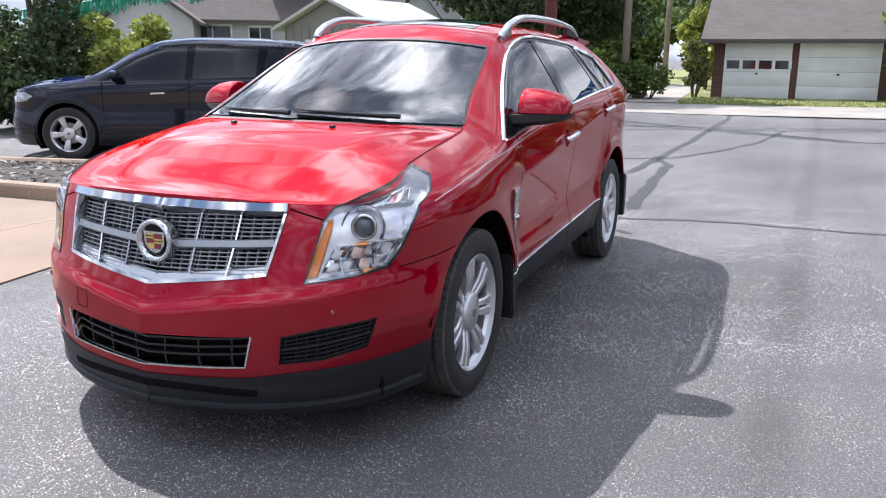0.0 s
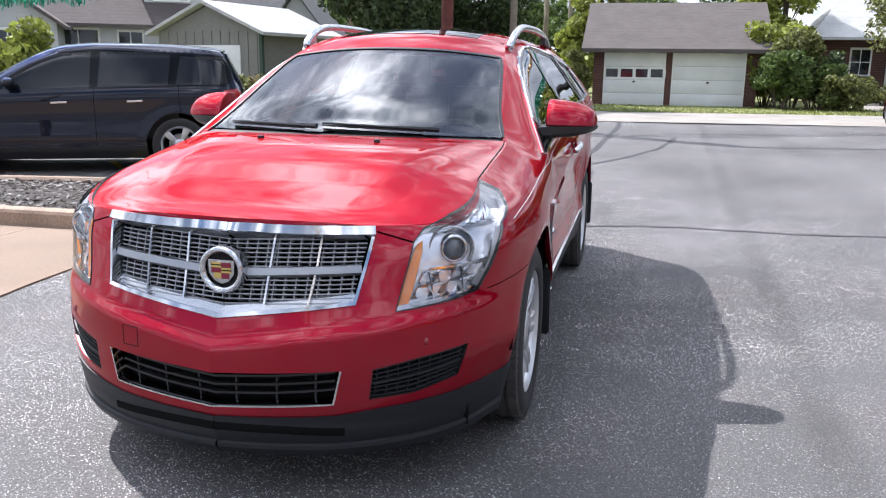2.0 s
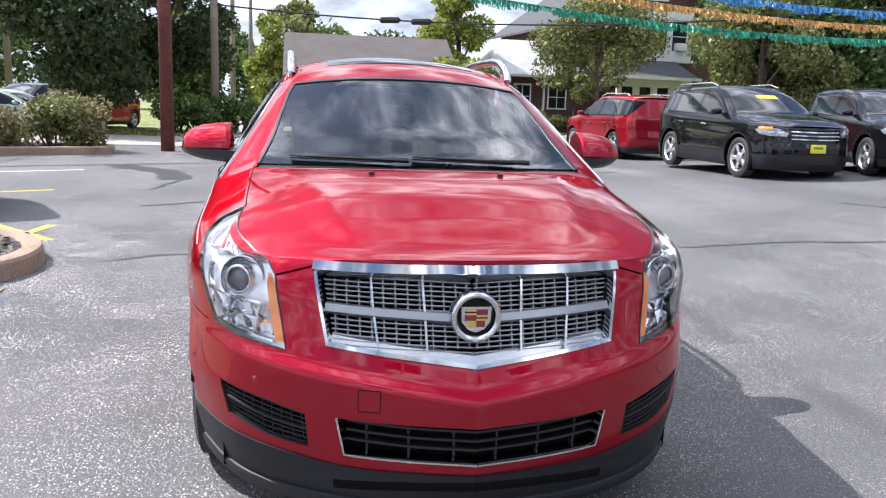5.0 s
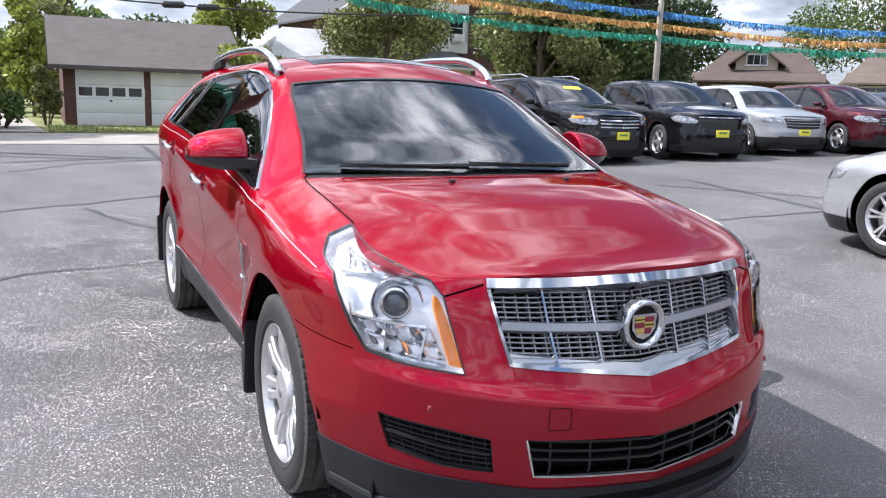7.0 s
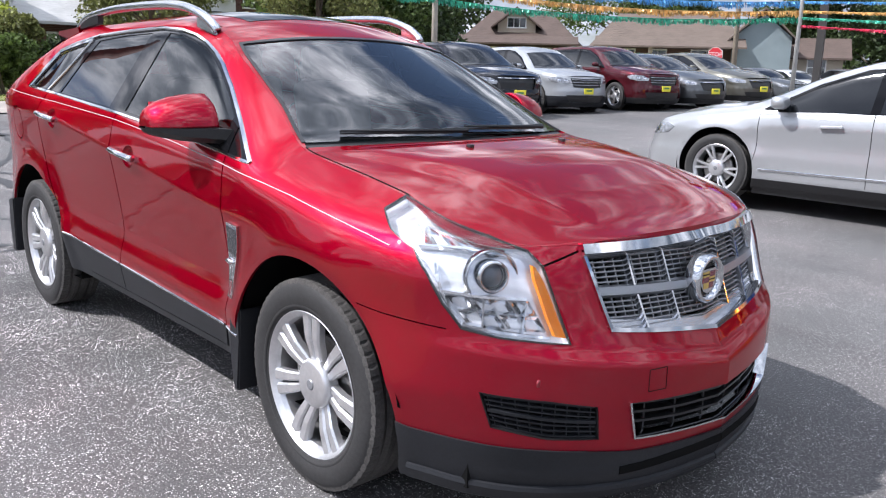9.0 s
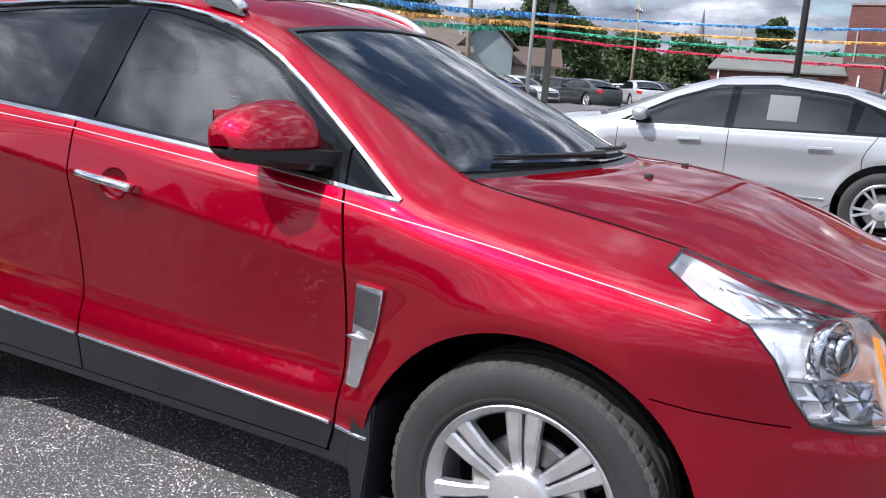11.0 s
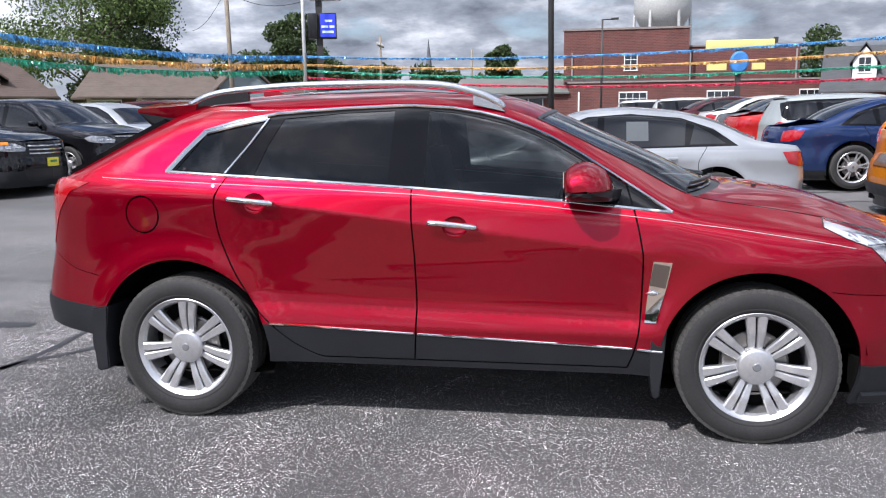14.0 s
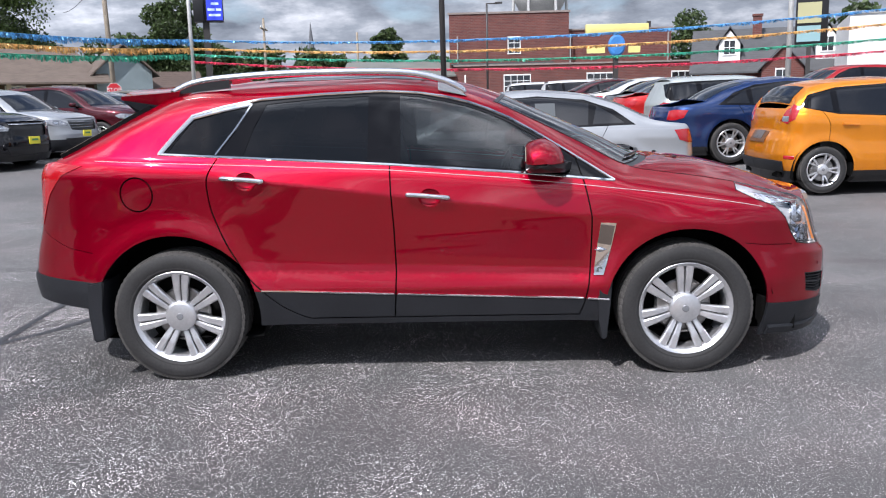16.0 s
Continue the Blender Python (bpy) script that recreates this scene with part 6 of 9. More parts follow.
def vehicles():
    x, y = by_wheel(-5.2, -4.8, -63, 2.76, .92, False, 1)
    parked_car("dark navy blue crossover with five-spoke wheels, parked by a kerb", (.006, .008, .018), "suv", stand(x, y, -63), W_FIVE, .985, .045, plate=False)
    x, y = by_wheel(-.62, 5.35, 181, 2.84, .90, True, 1)
    parked_car("silver saloon with a long bonnet and split-spoke wheels", (.44, .45, .46), "sedan", stand(x, y, 181), W_SPLIT, 1.0, .042, plate=False, metal=.6, rough=.3, strip=.40, paper=True)
    x, y = by_wheel(-9.8, 7.7, 1, 2.86, .95, True, -1)
    parked_car("black seven-seat crossover with chrome grille bars and amber lamps", (.008, .008, .009), "suv", stand(x, y, 1), W_FIVE, 1.03, .05, rails=True, lamp_amber=True, bars=2, clad=True, sticker=M_PLATE_Y)
    x, y = by_wheel(-9.5, 10.15, -12, 2.7, .93, True, -1)
    parked_car("black mid-size crossover with a yellow dealer plate", (.009, .009, .011), "suv", stand(x, y, -12), W_MULTI, .98, .05)
    x, y = by_wheel(-9.4, 12.6, -13, 2.7, .92, True, -1)
    parked_car("silver compact crossover with dark lower trim", (.33, .345, .36), "suv", stand(x, y, -13), W_MULTI, .91, .05, clad=True, bars=1)
    x, y = by_wheel(-8.65, 14.65, -13, 2.62, .91, True, -1)
    parked_car("dark maroon compact crossover with chrome grille bars", (.055, .006, .010), "suv", stand(x, y, -13), W_MULTI, .91, .05, bars=1)
    x, y = by_wheel(-8.5, 16.5, -12, 2.7, .90, True, -1)
    parked_car("dark grey saloon in a row of parked cars", (.10, .105, .11), "sedan", stand(x, y, -12), W_SPLIT, .95, .07, metal=.6)
    x, y = by_wheel(-8.4, 18.8, -12, 2.7, .90, True, -1)
    parked_car("olive grey saloon in a row of parked cars", (.13, .125, .105), "sedan", stand(x, y, -12), W_SPLIT, .97, .07, metal=.6)
    x, y = by_wheel(-16.4, 7.75, 184, 2.89, .93, False, 1)
    parked_car("bright red boxy off-road vehicle with roof rails, seen from behind", (.27, .007, .018), "suv", stand(x, y, 184), W_FIVE, 1.0, .055, rails=True, plate=False)
    x, y = by_wheel(5.12, 5.81, 0, 2.49, .84, False, -1)
    parked_car("orange small hatchback with a raked rear", (.72, .24, .012), "hatch", stand(x, y, 0), W_SMALL, 1.04, .04, plate=False, metal=.55)
    x, y = by_wheel(4.95, 9.13, 2, 2.75, .90, False, -1)
    parked_car("dark blue saloon with alloy wheels", (.012, .030, .10), "sedan", stand(x, y, 2), W_SPLIT, 1.0, .06, plate=False, metal=.5)
    # rows beyond: alternately smaller and larger cars
    far = [(-9.5, 42.0, 122, "sedan", (.45, .46, .47), "light silver saloon far across the car park"), (-12.0, 40.2, 145, "sedan", (.05, .055, .06), "black saloon far across the car park"),
           (-7.3, 45.4, 112, "wagon", (.50, .50, .49), "white people carrier far across the car park"), (-14.6, 37.4, -22, "sedan", (.50, .51, .52), "silver saloon at the end of a row"), (-14.6, 34.2, -20, "sedan", (.08, .085, .09), "charcoal saloon at the end of a row"),
           (6.1, 12.1, 3, "wagon", (.38, .41, .40), "pale grey-green estate car behind a blue saloon"), (6.4, 15.0, 3, "sedan", (.45, .02, .018), "red saloon in a row of parked cars"), (6.7, 17.9, 3, "sedan", (.10, .105, .11), "charcoal saloon in a row of parked cars"),
           (6.6, 20.8, 3, "sedan", (.62, .62, .61), "white saloon in a row of parked cars"), (5.9, 23.7, 3, "sedan", (.055, .010, .014), "dark maroon saloon in a row of parked cars"), (5.2, 26.6, 3, "wagon", (.62, .62, .61), "white estate car in a row of parked cars"),
           (4.0, 29.6, 3, "wagon", (.60, .60, .59), "white vehicle at the end of a row"), (12.6, 22.2, 186, "suv", (.30, .012, .016), "red four-wheel drive in a back row"), (13.6, 25.2, 186, "suv", (.26, .012, .02), "dark red four-wheel drive in a back row"), (15.6, 19.2, 186, "suv", (.16, .18, .20), "slate grey crossover in a back row"),
           (-13.2, 52.8, 20, "sedan", (.58, .58, .57), "white saloon standing crosswise far off"), (-11.6, 55.8, 100, "suv", (.03, .032, .036), "black crossover in a distant row"), (-16.2, 46.9, 150, "suv", (.07, .075, .08), "dark grey crossover in a distant row")]
    for k, (x, y, h, kind, c, lb) in enumerate(far):
        parked_car(lb, c, "suv" if kind == "wagon" else kind, stand(x, y, h), W_SPLIT if kind == "sedan" else W_FIVE, .86 if kind == "wagon" else .98, .10, plate=False)
    # across the street
    parked_car("red crossover parked in a drive across the street", (.40, .03, .02), "suv", pose(-28.6, -8.4, 0, 0, 0, -15), W_FIVE, .95, .09, plate=False)
    parked_car("black crossover parked in a drive across the street", (.012, .012, .014), "suv", pose(-30.5, -11.4, 0, 0, 0, -20), W_FIVE, .95, .09, plate=False)
    parked_car("pale green saloon behind a hedge", (.36, .42, .36), "sedan", pose(-24.0, -10.0, 0, 0, 0, 80), W_SPLIT, .95, .09, plate=False)


vehicles()


# ---------------------------------------------------------------- outdoor materials
def node_mat(name):
    m = bpy.data.materials.new(name)
    m.use_nodes = True
    MATS[name] = m
    return m, m.node_tree, m.node_tree.nodes["Principled BSDF"]


def asphalt_material():
    """Worn asphalt: pale stone chips in dark binder, patchy wear and long tyre-polished streaks."""
    m, nt, b = node_mat("asphalt")
    tc = nt.nodes.new("ShaderNodeTexCoord")

    def noise_(scale, detail, lo, hi, a, c, vec=None):
        n = nt.nodes.new("ShaderNodeTexNoise")
        n.inputs["Scale"].default_value, n.inputs["Detail"].default_value = scale, detail
        nt.links.new(vec or tc.outputs["Object"], n.inputs["Vector"])
        r = nt.nodes.new("ShaderNodeMapRange")
        r.inputs["From Min"].default_value, r.inputs["From Max"].default_value = lo, hi
        r.inputs["To Min"].default_value, r.inputs["To Max"].default_value = a, c
        nt.links.new(n.outputs["Fac"], r.inputs["Value"])
        return r.outputs[0]

    def math_(op, x, y):
        q = nt.nodes.new("ShaderNodeMath")
        q.operation = op
        for k, s in enumerate((x, y)):
            if isinstance(s, (int, float)):
                q.inputs[k].default_value = s
            else:
                nt.links.new(s, q.inputs[k])
        return q.outputs[0]
    chips = []
    for scale, thr, gain in ((150, .83, 2.2), (240, .80, 1.5), (80, .975, 1.1)):
        v = nt.nodes.new("ShaderNodeTexVoronoi")
        v.inputs["Scale"].default_value = scale
        nt.links.new(tc.outputs["Object"], v.inputs["Vector"])
        sp = nt.nodes.new("ShaderNodeSeparateColor")
        nt.links.new(v.outputs["Color"], sp.inputs[0])
        lit = math_("GREATER_THAN", sp.outputs[0], thr)
        core = math_("LESS_THAN", v.outputs["Distance"], .40)
        chips.append(math_("MULTIPLY", math_("MULTIPLY", lit, core), math_("MULTIPLY", sp.outputs[1], gain)))
    wear = noise_(.75, 7, .36, .66, .34, 1.05)
    patch = noise_(2.6, 6, .32, .68, .45, 1.3)
    sx = nt.nodes.new("ShaderNodeSeparateXYZ")
    nt.links.new(tc.outputs["Object"], sx.inputs[0])
    ln = nt.nodes.new("ShaderNodeMapRange")    # the lane past the walkway is less worn
    for k, q in (("From Min", 1.9), ("From Max", -.4), ("To Min", .62), ("To Max", 1.25)):
        ln.inputs[k].default_value = q
    nt.links.new(sx.outputs[0], ln.inputs["Value"])
    def fade(sock, a, c, to0, to1):
        r = nt.nodes.new("ShaderNodeMapRange"); r.interpolation_type = "SMOOTHSTEP"
        for k, q in (("From Min", a), ("From Max", c), ("To Min", to0), ("To Max", to1)):
            r.inputs[k].default_value = q
        nt.links.new(sock, r.inputs["Value"])
        return r.outputs[0]
    # chips show where the binder has worn off, on the near side of the car park
    lane = math_("MULTIPLY", ln.outputs[0], math_("MULTIPLY", fade(sx.outputs[1], -.8, 3.2, 1, .48), fade(sx.outputs[0], -7.5, -2.5, .25, 1)))
    chip = math_("MULTIPLY", math_("ADD", math_("ADD", chips[0], chips[1]), chips[2]), math_("MULTIPLY", lane, math_("MULTIPLY", wear, patch)))
    mp = nt.nodes.new("ShaderNodeMapping")
    mp.inputs["Scale"].default_value = (.06, 1.1, 1)
    nt.links.new(tc.outputs["Object"], mp.inputs["Vector"])
    streak = noise_(1.0, 4, .3, .7, .82, 1.16, mp.outputs[0])
    base = math_("MULTIPLY", math_("MULTIPLY", noise_(.35, 6, .32, .68, .70, 1.3), noise_(90, 3, .3, .7, .55, 1.45)), math_("MULTIPLY", streak, .076))
    base = math_("MULTIPLY", base, math_("SUBTRACT", 1.38, math_("MULTIPLY", lane, .50)))
    # a dark tyre track runs along the lane
    off = math_("ABSOLUTE", math_("ADD", math_("ADD", sx.outputs[1], -2.2), math_("MULTIPLY", sx.outputs[0], .03)), 0)
    track = math_("MULTIPLY", fade(off, .03, .17, 1, 0), noise_(1.1, 4, .35, .65, .12, .34))
    val = math_("MULTIPLY", math_("ADD", base, chip), math_("SUBTRACT", 1, track))
    cc = nt.nodes.new("ShaderNodeCombineColor")
    brown = noise_(1.3, 5, .40, .72, 1.0, 1.07)
    nt.links.new(math_("MULTIPLY", val, brown), cc.inputs[0])
    nt.links.new(math_("MULTIPLY", val, .985), cc.inputs[1])
    nt.links.new(math_("MULTIPLY", val, .97), cc.inputs[2])
    nt.links.new(cc.outputs[0], b.inputs["Base Color"])
    b.inputs["Roughness"].default_value = .78
    n = nt.nodes.new("ShaderNodeTexNoise")
    n.inputs["Scale"].default_value, n.inputs["Detail"].default_value = 130, 3
    nt.links.new(tc.outputs["Object"], n.inputs["Vector"])
    bp = nt.nodes.new("ShaderNodeBump")
    bp.inputs["Strength"].default_value, bp.inputs["Distance"].default_value = .8, .006
    nt.links.new(n.outputs["Fac"], bp.inputs["Height"])
    nt.links.new(bp.outputs[0], b.inputs["Normal"])
    return m


def brick_material(name, c1, c2, mortar, scale=1.0):
    m, nt, b = node_mat(name)
    tc = nt.nodes.new("ShaderNodeTexCoord")
    geo = nt.nodes.new("ShaderNodeSeparateXYZ")
    nt.links.new(tc.outputs["Object"], geo.inputs[0])
    ad = nt.nodes.new("ShaderNodeMath"); ad.operation = "ADD"
    nt.links.new(geo.outputs[0], ad.inputs[0]); nt.links.new(geo.outputs[1], ad.inputs[1])
    cb = nt.nodes.new("ShaderNodeCombineXYZ")
    nt.links.new(ad.outputs[0], cb.inputs[0]); nt.links.new(geo.outputs[2], cb.inputs[1])
    br = nt.nodes.new("ShaderNodeTexBrick")
    br.inputs["Scale"].default_value = 1.0
    br.inputs["Brick Width"].default_value, br.inputs["Row Height"].default_value = .215 * scale, .075 * scale
    br.inputs["Mortar Size"].default_value = .008 * scale
    br.inputs["Color1"].default_value, br.inputs["Color2"].default_value, br.inputs["Mortar"].default_value = (*c1, 1), (*c2, 1), (*mortar, 1)
    nt.links.new(cb.outputs[0], br.inputs["Vector"])
    n = nt.nodes.new("ShaderNodeTexNoise"); n.inputs["Scale"].default_value, n.inputs["Detail"].default_value = .8, 6
    nt.links.new(tc.outputs["Object"], n.inputs["Vector"])
    r = nt.nodes.new("ShaderNodeMapRange"); r.inputs["To Min"].default_value, r.inputs["To Max"].default_value = .65, 1.35
    nt.links.new(n.outputs["Fac"], r.inputs["Value"])
    v = nt.nodes.new("ShaderNodeVectorMath"); v.operation = "SCALE"
    nt.links.new(br.outputs["Color"], v.inputs[0]); nt.links.new(r.outputs[0], v.inputs["Scale"])
    nt.links.new(v.outputs[0], b.inputs["Base Color"])
    bp = nt.nodes.new("ShaderNodeBump"); bp.inputs["Distance"].default_value = .01; bp.inputs["Strength"].default_value = .6
    nt.links.new(br.outputs["Fac"], bp.inputs["Height"]); bp.invert = True
    nt.links.new(bp.outputs[0], b.inputs["Normal"])
    b.inputs["Roughness"].default_value = .85
    return m


def banded_material(name, c, step, depth, rough=.7, axis=2, amount=.12):
    """Lapped boards or shingle courses: a saw-tooth relief every step metres."""
    m, nt, b = node_mat(name)
    tc = nt.nodes.new("ShaderNodeTexCoord")
    sp = nt.nodes.new("ShaderNodeSeparateXYZ")
    nt.links.new(tc.outputs["Object"], sp.inputs[0])
    dv = nt.nodes.new("ShaderNodeMath"); dv.operation = "DIVIDE"; dv.inputs[1].default_value = step
    nt.links.new(sp.outputs[axis], dv.inputs[0])
    fr = nt.nodes.new("ShaderNodeMath"); fr.operation = "FRACT"
    nt.links.new(dv.outputs[0], fr.inputs[0])
    bp = nt.nodes.new("ShaderNodeBump"); bp.inputs["Distance"].default_value = depth; bp.inputs["Strength"].default_value = 1.0
    bp.invert = True
    nt.links.new(fr.outputs[0], bp.inputs["Height"])
    nt.links.new(bp.outputs[0], b.inputs["Normal"])
    n = nt.nodes.new("ShaderNodeTexNoise"); n.inputs["Scale"].default_value, n.inputs["Detail"].default_value = 1.2, 7
    nt.links.new(tc.outputs["Object"], n.inputs["Vector"])
    n2 = nt.nodes.new("ShaderNodeTexNoise"); n2.inputs["Scale"].default_value, n2.inputs["Detail"].default_value = 9, 4
    mp = nt.nodes.new("ShaderNodeMapping"); mp.inputs["Scale"].default_value = (.35, .35, 3)
    nt.links.new(tc.outputs["Object"], mp.inputs["Vector"]); nt.links.new(mp.outputs[0], n2.inputs["Vector"])
    ad = nt.nodes.new("ShaderNodeMath"); ad.operation = "ADD"
    nt.links.new(n.outputs["Fac"], ad.inputs[0]); nt.links.new(n2.outputs["Fac"], ad.inputs[1])
    r = nt.nodes.new("ShaderNodeMapRange"); r.inputs["From Min"].default_value, r.inputs["From Max"].default_value = .6, 1.4
    r.inputs["To Min"].default_value, r.inputs["To Max"].default_value = 1 - 2 * amount, 1 + 2 * amount
    nt.links.new(ad.outputs[0], r.inputs["Value"])
    v = nt.nodes.new("ShaderNodeVectorMath"); v.operation = "SCALE"; v.inputs[0].default_value = c
    nt.links.new(r.outputs[0], v.inputs["Scale"]); nt.links.new(v.outputs[0], b.inputs["Base Color"])
    b.inputs["Roughness"].default_value = rough
    return m


def leaf_material(name, c, spread=.5):
    m, nt, b = node_mat(name)
    g = nt.nodes.new("ShaderNodeNewGeometry")
    r = nt.nodes.new("ShaderNodeMapRange"); r.inputs["To Min"].default_value, r.inputs["To Max"].default_value = 1 - spread, 1 + spread
    nt.links.new(g.outputs["Random Per Island"], r.inputs["Value"])
    v = nt.nodes.new("ShaderNodeVectorMath"); v.operation = "SCALE"; v.inputs[0].default_value = c
    nt.links.new(r.outputs[0], v.inputs["Scale"]); nt.links.new(v.outputs[0], b.inputs["Base Color"])
    b.inputs["Roughness"].default_value = .55
    tl = nt.nodes.new("ShaderNodeBsdfTranslucent")
    nt.links.new(v.outputs[0], tl.inputs["Color"])
    mx = nt.nodes.new("ShaderNodeMixShader"); mx.inputs[0].default_value = .35
    out = nt.nodes["Material Output"]
    nt.links.new(b.outputs[0], mx.inputs[1]); nt.links.new(tl.outputs[0], mx.inputs[2]); nt.links.new(mx.outputs[0], out.inputs[0])
    return m


M_ASPHALT = asphalt_material()
M_CONC = mat("pale_concrete", (.29, .265, .235), .85, grain=(70, .16), stain=(.8, .16), bump=(120, .002))
M_TANCONC = mat("tan_concrete", (.225, .160, .112), .85, grain=(70, .14), stain=(.9, .14), bump=(120, .002))
M_KERB = mat("kerb_concrete", (.30, .215, .155), .85, grain=(60, .25), stain=(2.2, .25), bump=(90, .003))
M_MULCH = mat("bark_mulch", (.05, .042, .036), .95, grain=(40, .6), bump=(35, .03))
M_TAR = mat("tar_seal", (.028, .028, .030), .55, grain=(20, .3))
M_YELLOW = mat("worn_yellow_paint", (.52, .42, .06), .8, grain=(30, .35))
M_WHITEL = mat("worn_white_paint", (.55, .54, .50), .8, grain=(30, .35))
M_GRASS = mat("grass", (.20, .215, .075), .9, grain=(14, .45), stain=(.5, .3), bump=(40, .04))
M_BRICKR = brick_material("red_brick", (.115, .040, .033), (.075, .026, .023), (.15, .12, .105))
M_BRICKB = brick_material("building_brick", (.150, .045, .034), (.105, .032, .027), (.14, .09, .08), 1.6)
M_ROOFG = banded_material("grey_brown_shingles", (.092, .078, .072), .14, .02, .9)
M_ROOFB = banded_material("brown_shingles", (.082, .058, .047), .14, .02, .9)
M_ROOFT = banded_material("tan_brown_shingles", (.115, .088, .070), .14, .02, .9)
M_ROOFD = banded_material("dark_shingles", (.07, .072, .075), .14, .02, .9)
M_METALROOF = banded_material("pale_metal_roof", (.42, .42, .41), .3, .02, .5)
M_SIDING = banded_material("white_siding", (.46, .47, .48), .16, .02, .6, amount=.04)
M_GREYBOARD = banded_material("grey_board_siding", (.20, .195, .185), .2, .02, .7, axis=0, amount=.06)
M_WHITE = mat("white_paint", (.76, .76, .74), .55, grain=(20, .05), stain=(1.5, .06))
M_DOORW = mat("garage_door_white", (.70, .71, .71), .5, grain=(25, .05), stain=(1.1, .09))
M_PANE = mat("dark_window_pane", (.02, .024, .028), .06, coat=1.0)
M_WOODPOLE = mat("weathered_pole_wood", (.26, .22, .17), .9, grain=(30, .3), stain=(2, .2), bump=(40, .01))
M_REDPOLE = mat("red_brown_pole", (.16, .045, .035), .75, grain=(20, .3), stain=(2.5, .25), bump=(30, .01))
M_STEELPOLE = mat("pale_steel_pole", (.52, .52, .50), .5, .4, stain=(3, .12))
M_DARKPOLE = mat("dark_steel_pole", (.045, .042, .040), .5, .2)
M_CABLE = mat("black_cable", (.012, .012, .012), .6)
M_BARK = mat("tree_bark", (.11, .085, .065), .95, grain=(25, .35), bump=(30, .03))
M_TAN = mat("tan_wall", (.42, .36, .28), .8, stain=(1, .1), grain=(20, .08))
LEAF = {"dark": leaf_material("dark_leaves", (.060, .090, .030), .65), "mid": leaf_material("green_leaves", (.105, .155, .040), .65), "light": leaf_material("yellow_green_leaves", (.28, .32, .06), .6),
        "olive": leaf_material("olive_leaves", (.19, .205, .068), .65), "brown": leaf_material("brown_green_leaves", (.22, .19, .085))}


def scuff_material():
    """Pale rubbed stone that shows through in specks."""
    m, nt, b = node_mat("pale_scuff")
    b.inputs["Base Color"].default_value = (.22, .215, .21, 1)
    b.inputs["Roughness"].default_value = .9
    tc = nt.nodes.new("ShaderNodeTexCoord")
    n = nt.nodes.new("ShaderNodeTexNoise")
    n.inputs["Scale"].default_value, n.inputs["Detail"].default_value = 38, 5
    nt.links.new(tc.outputs["Object"], n.inputs["Vector"])
    r = nt.nodes.new("ShaderNodeMapRange")
    for k, q in (("From Min", .50), ("From Max", .66), ("To Min", 0), ("To Max", .75)):
        r.inputs[k].default_value = q
    nt.links.new(n.outputs["Fac"], r.inputs["Value"])
    tr = nt.nodes.new("ShaderNodeBsdfTransparent")
    mx = nt.nodes.new("ShaderNodeMixShader")
    nt.links.new(r.outputs[0], mx.inputs[0])
    nt.links.new(tr.outputs[0], mx.inputs[1]); nt.links.new(b.outputs[0], mx.inputs[2])
    nt.links.new(mx.outputs[0], nt.nodes["Material Output"].inputs[0])
    return m


M_SCUFF = scuff_material()


# ---------------------------------------------------------------- ground and paving
def sheet(name, pts, material, z, label, category, kind="structure", thick=.0):
    bm = bmesh.new()
    vs = [bm.verts.new((x, y, rise(y, x) + z)) for x, y in pts]
    f = bm.faces.new(vs)
    if thick:
        r = bmesh.ops.extrude_face_region(bm, geom=[f])
        for q in r["geom"]:
            if isinstance(q, bmesh.types.BMVert):
                q.co.z -= thick
    ob = part(name, bm, material)
    return tagged(ob, label, category, kind=kind)


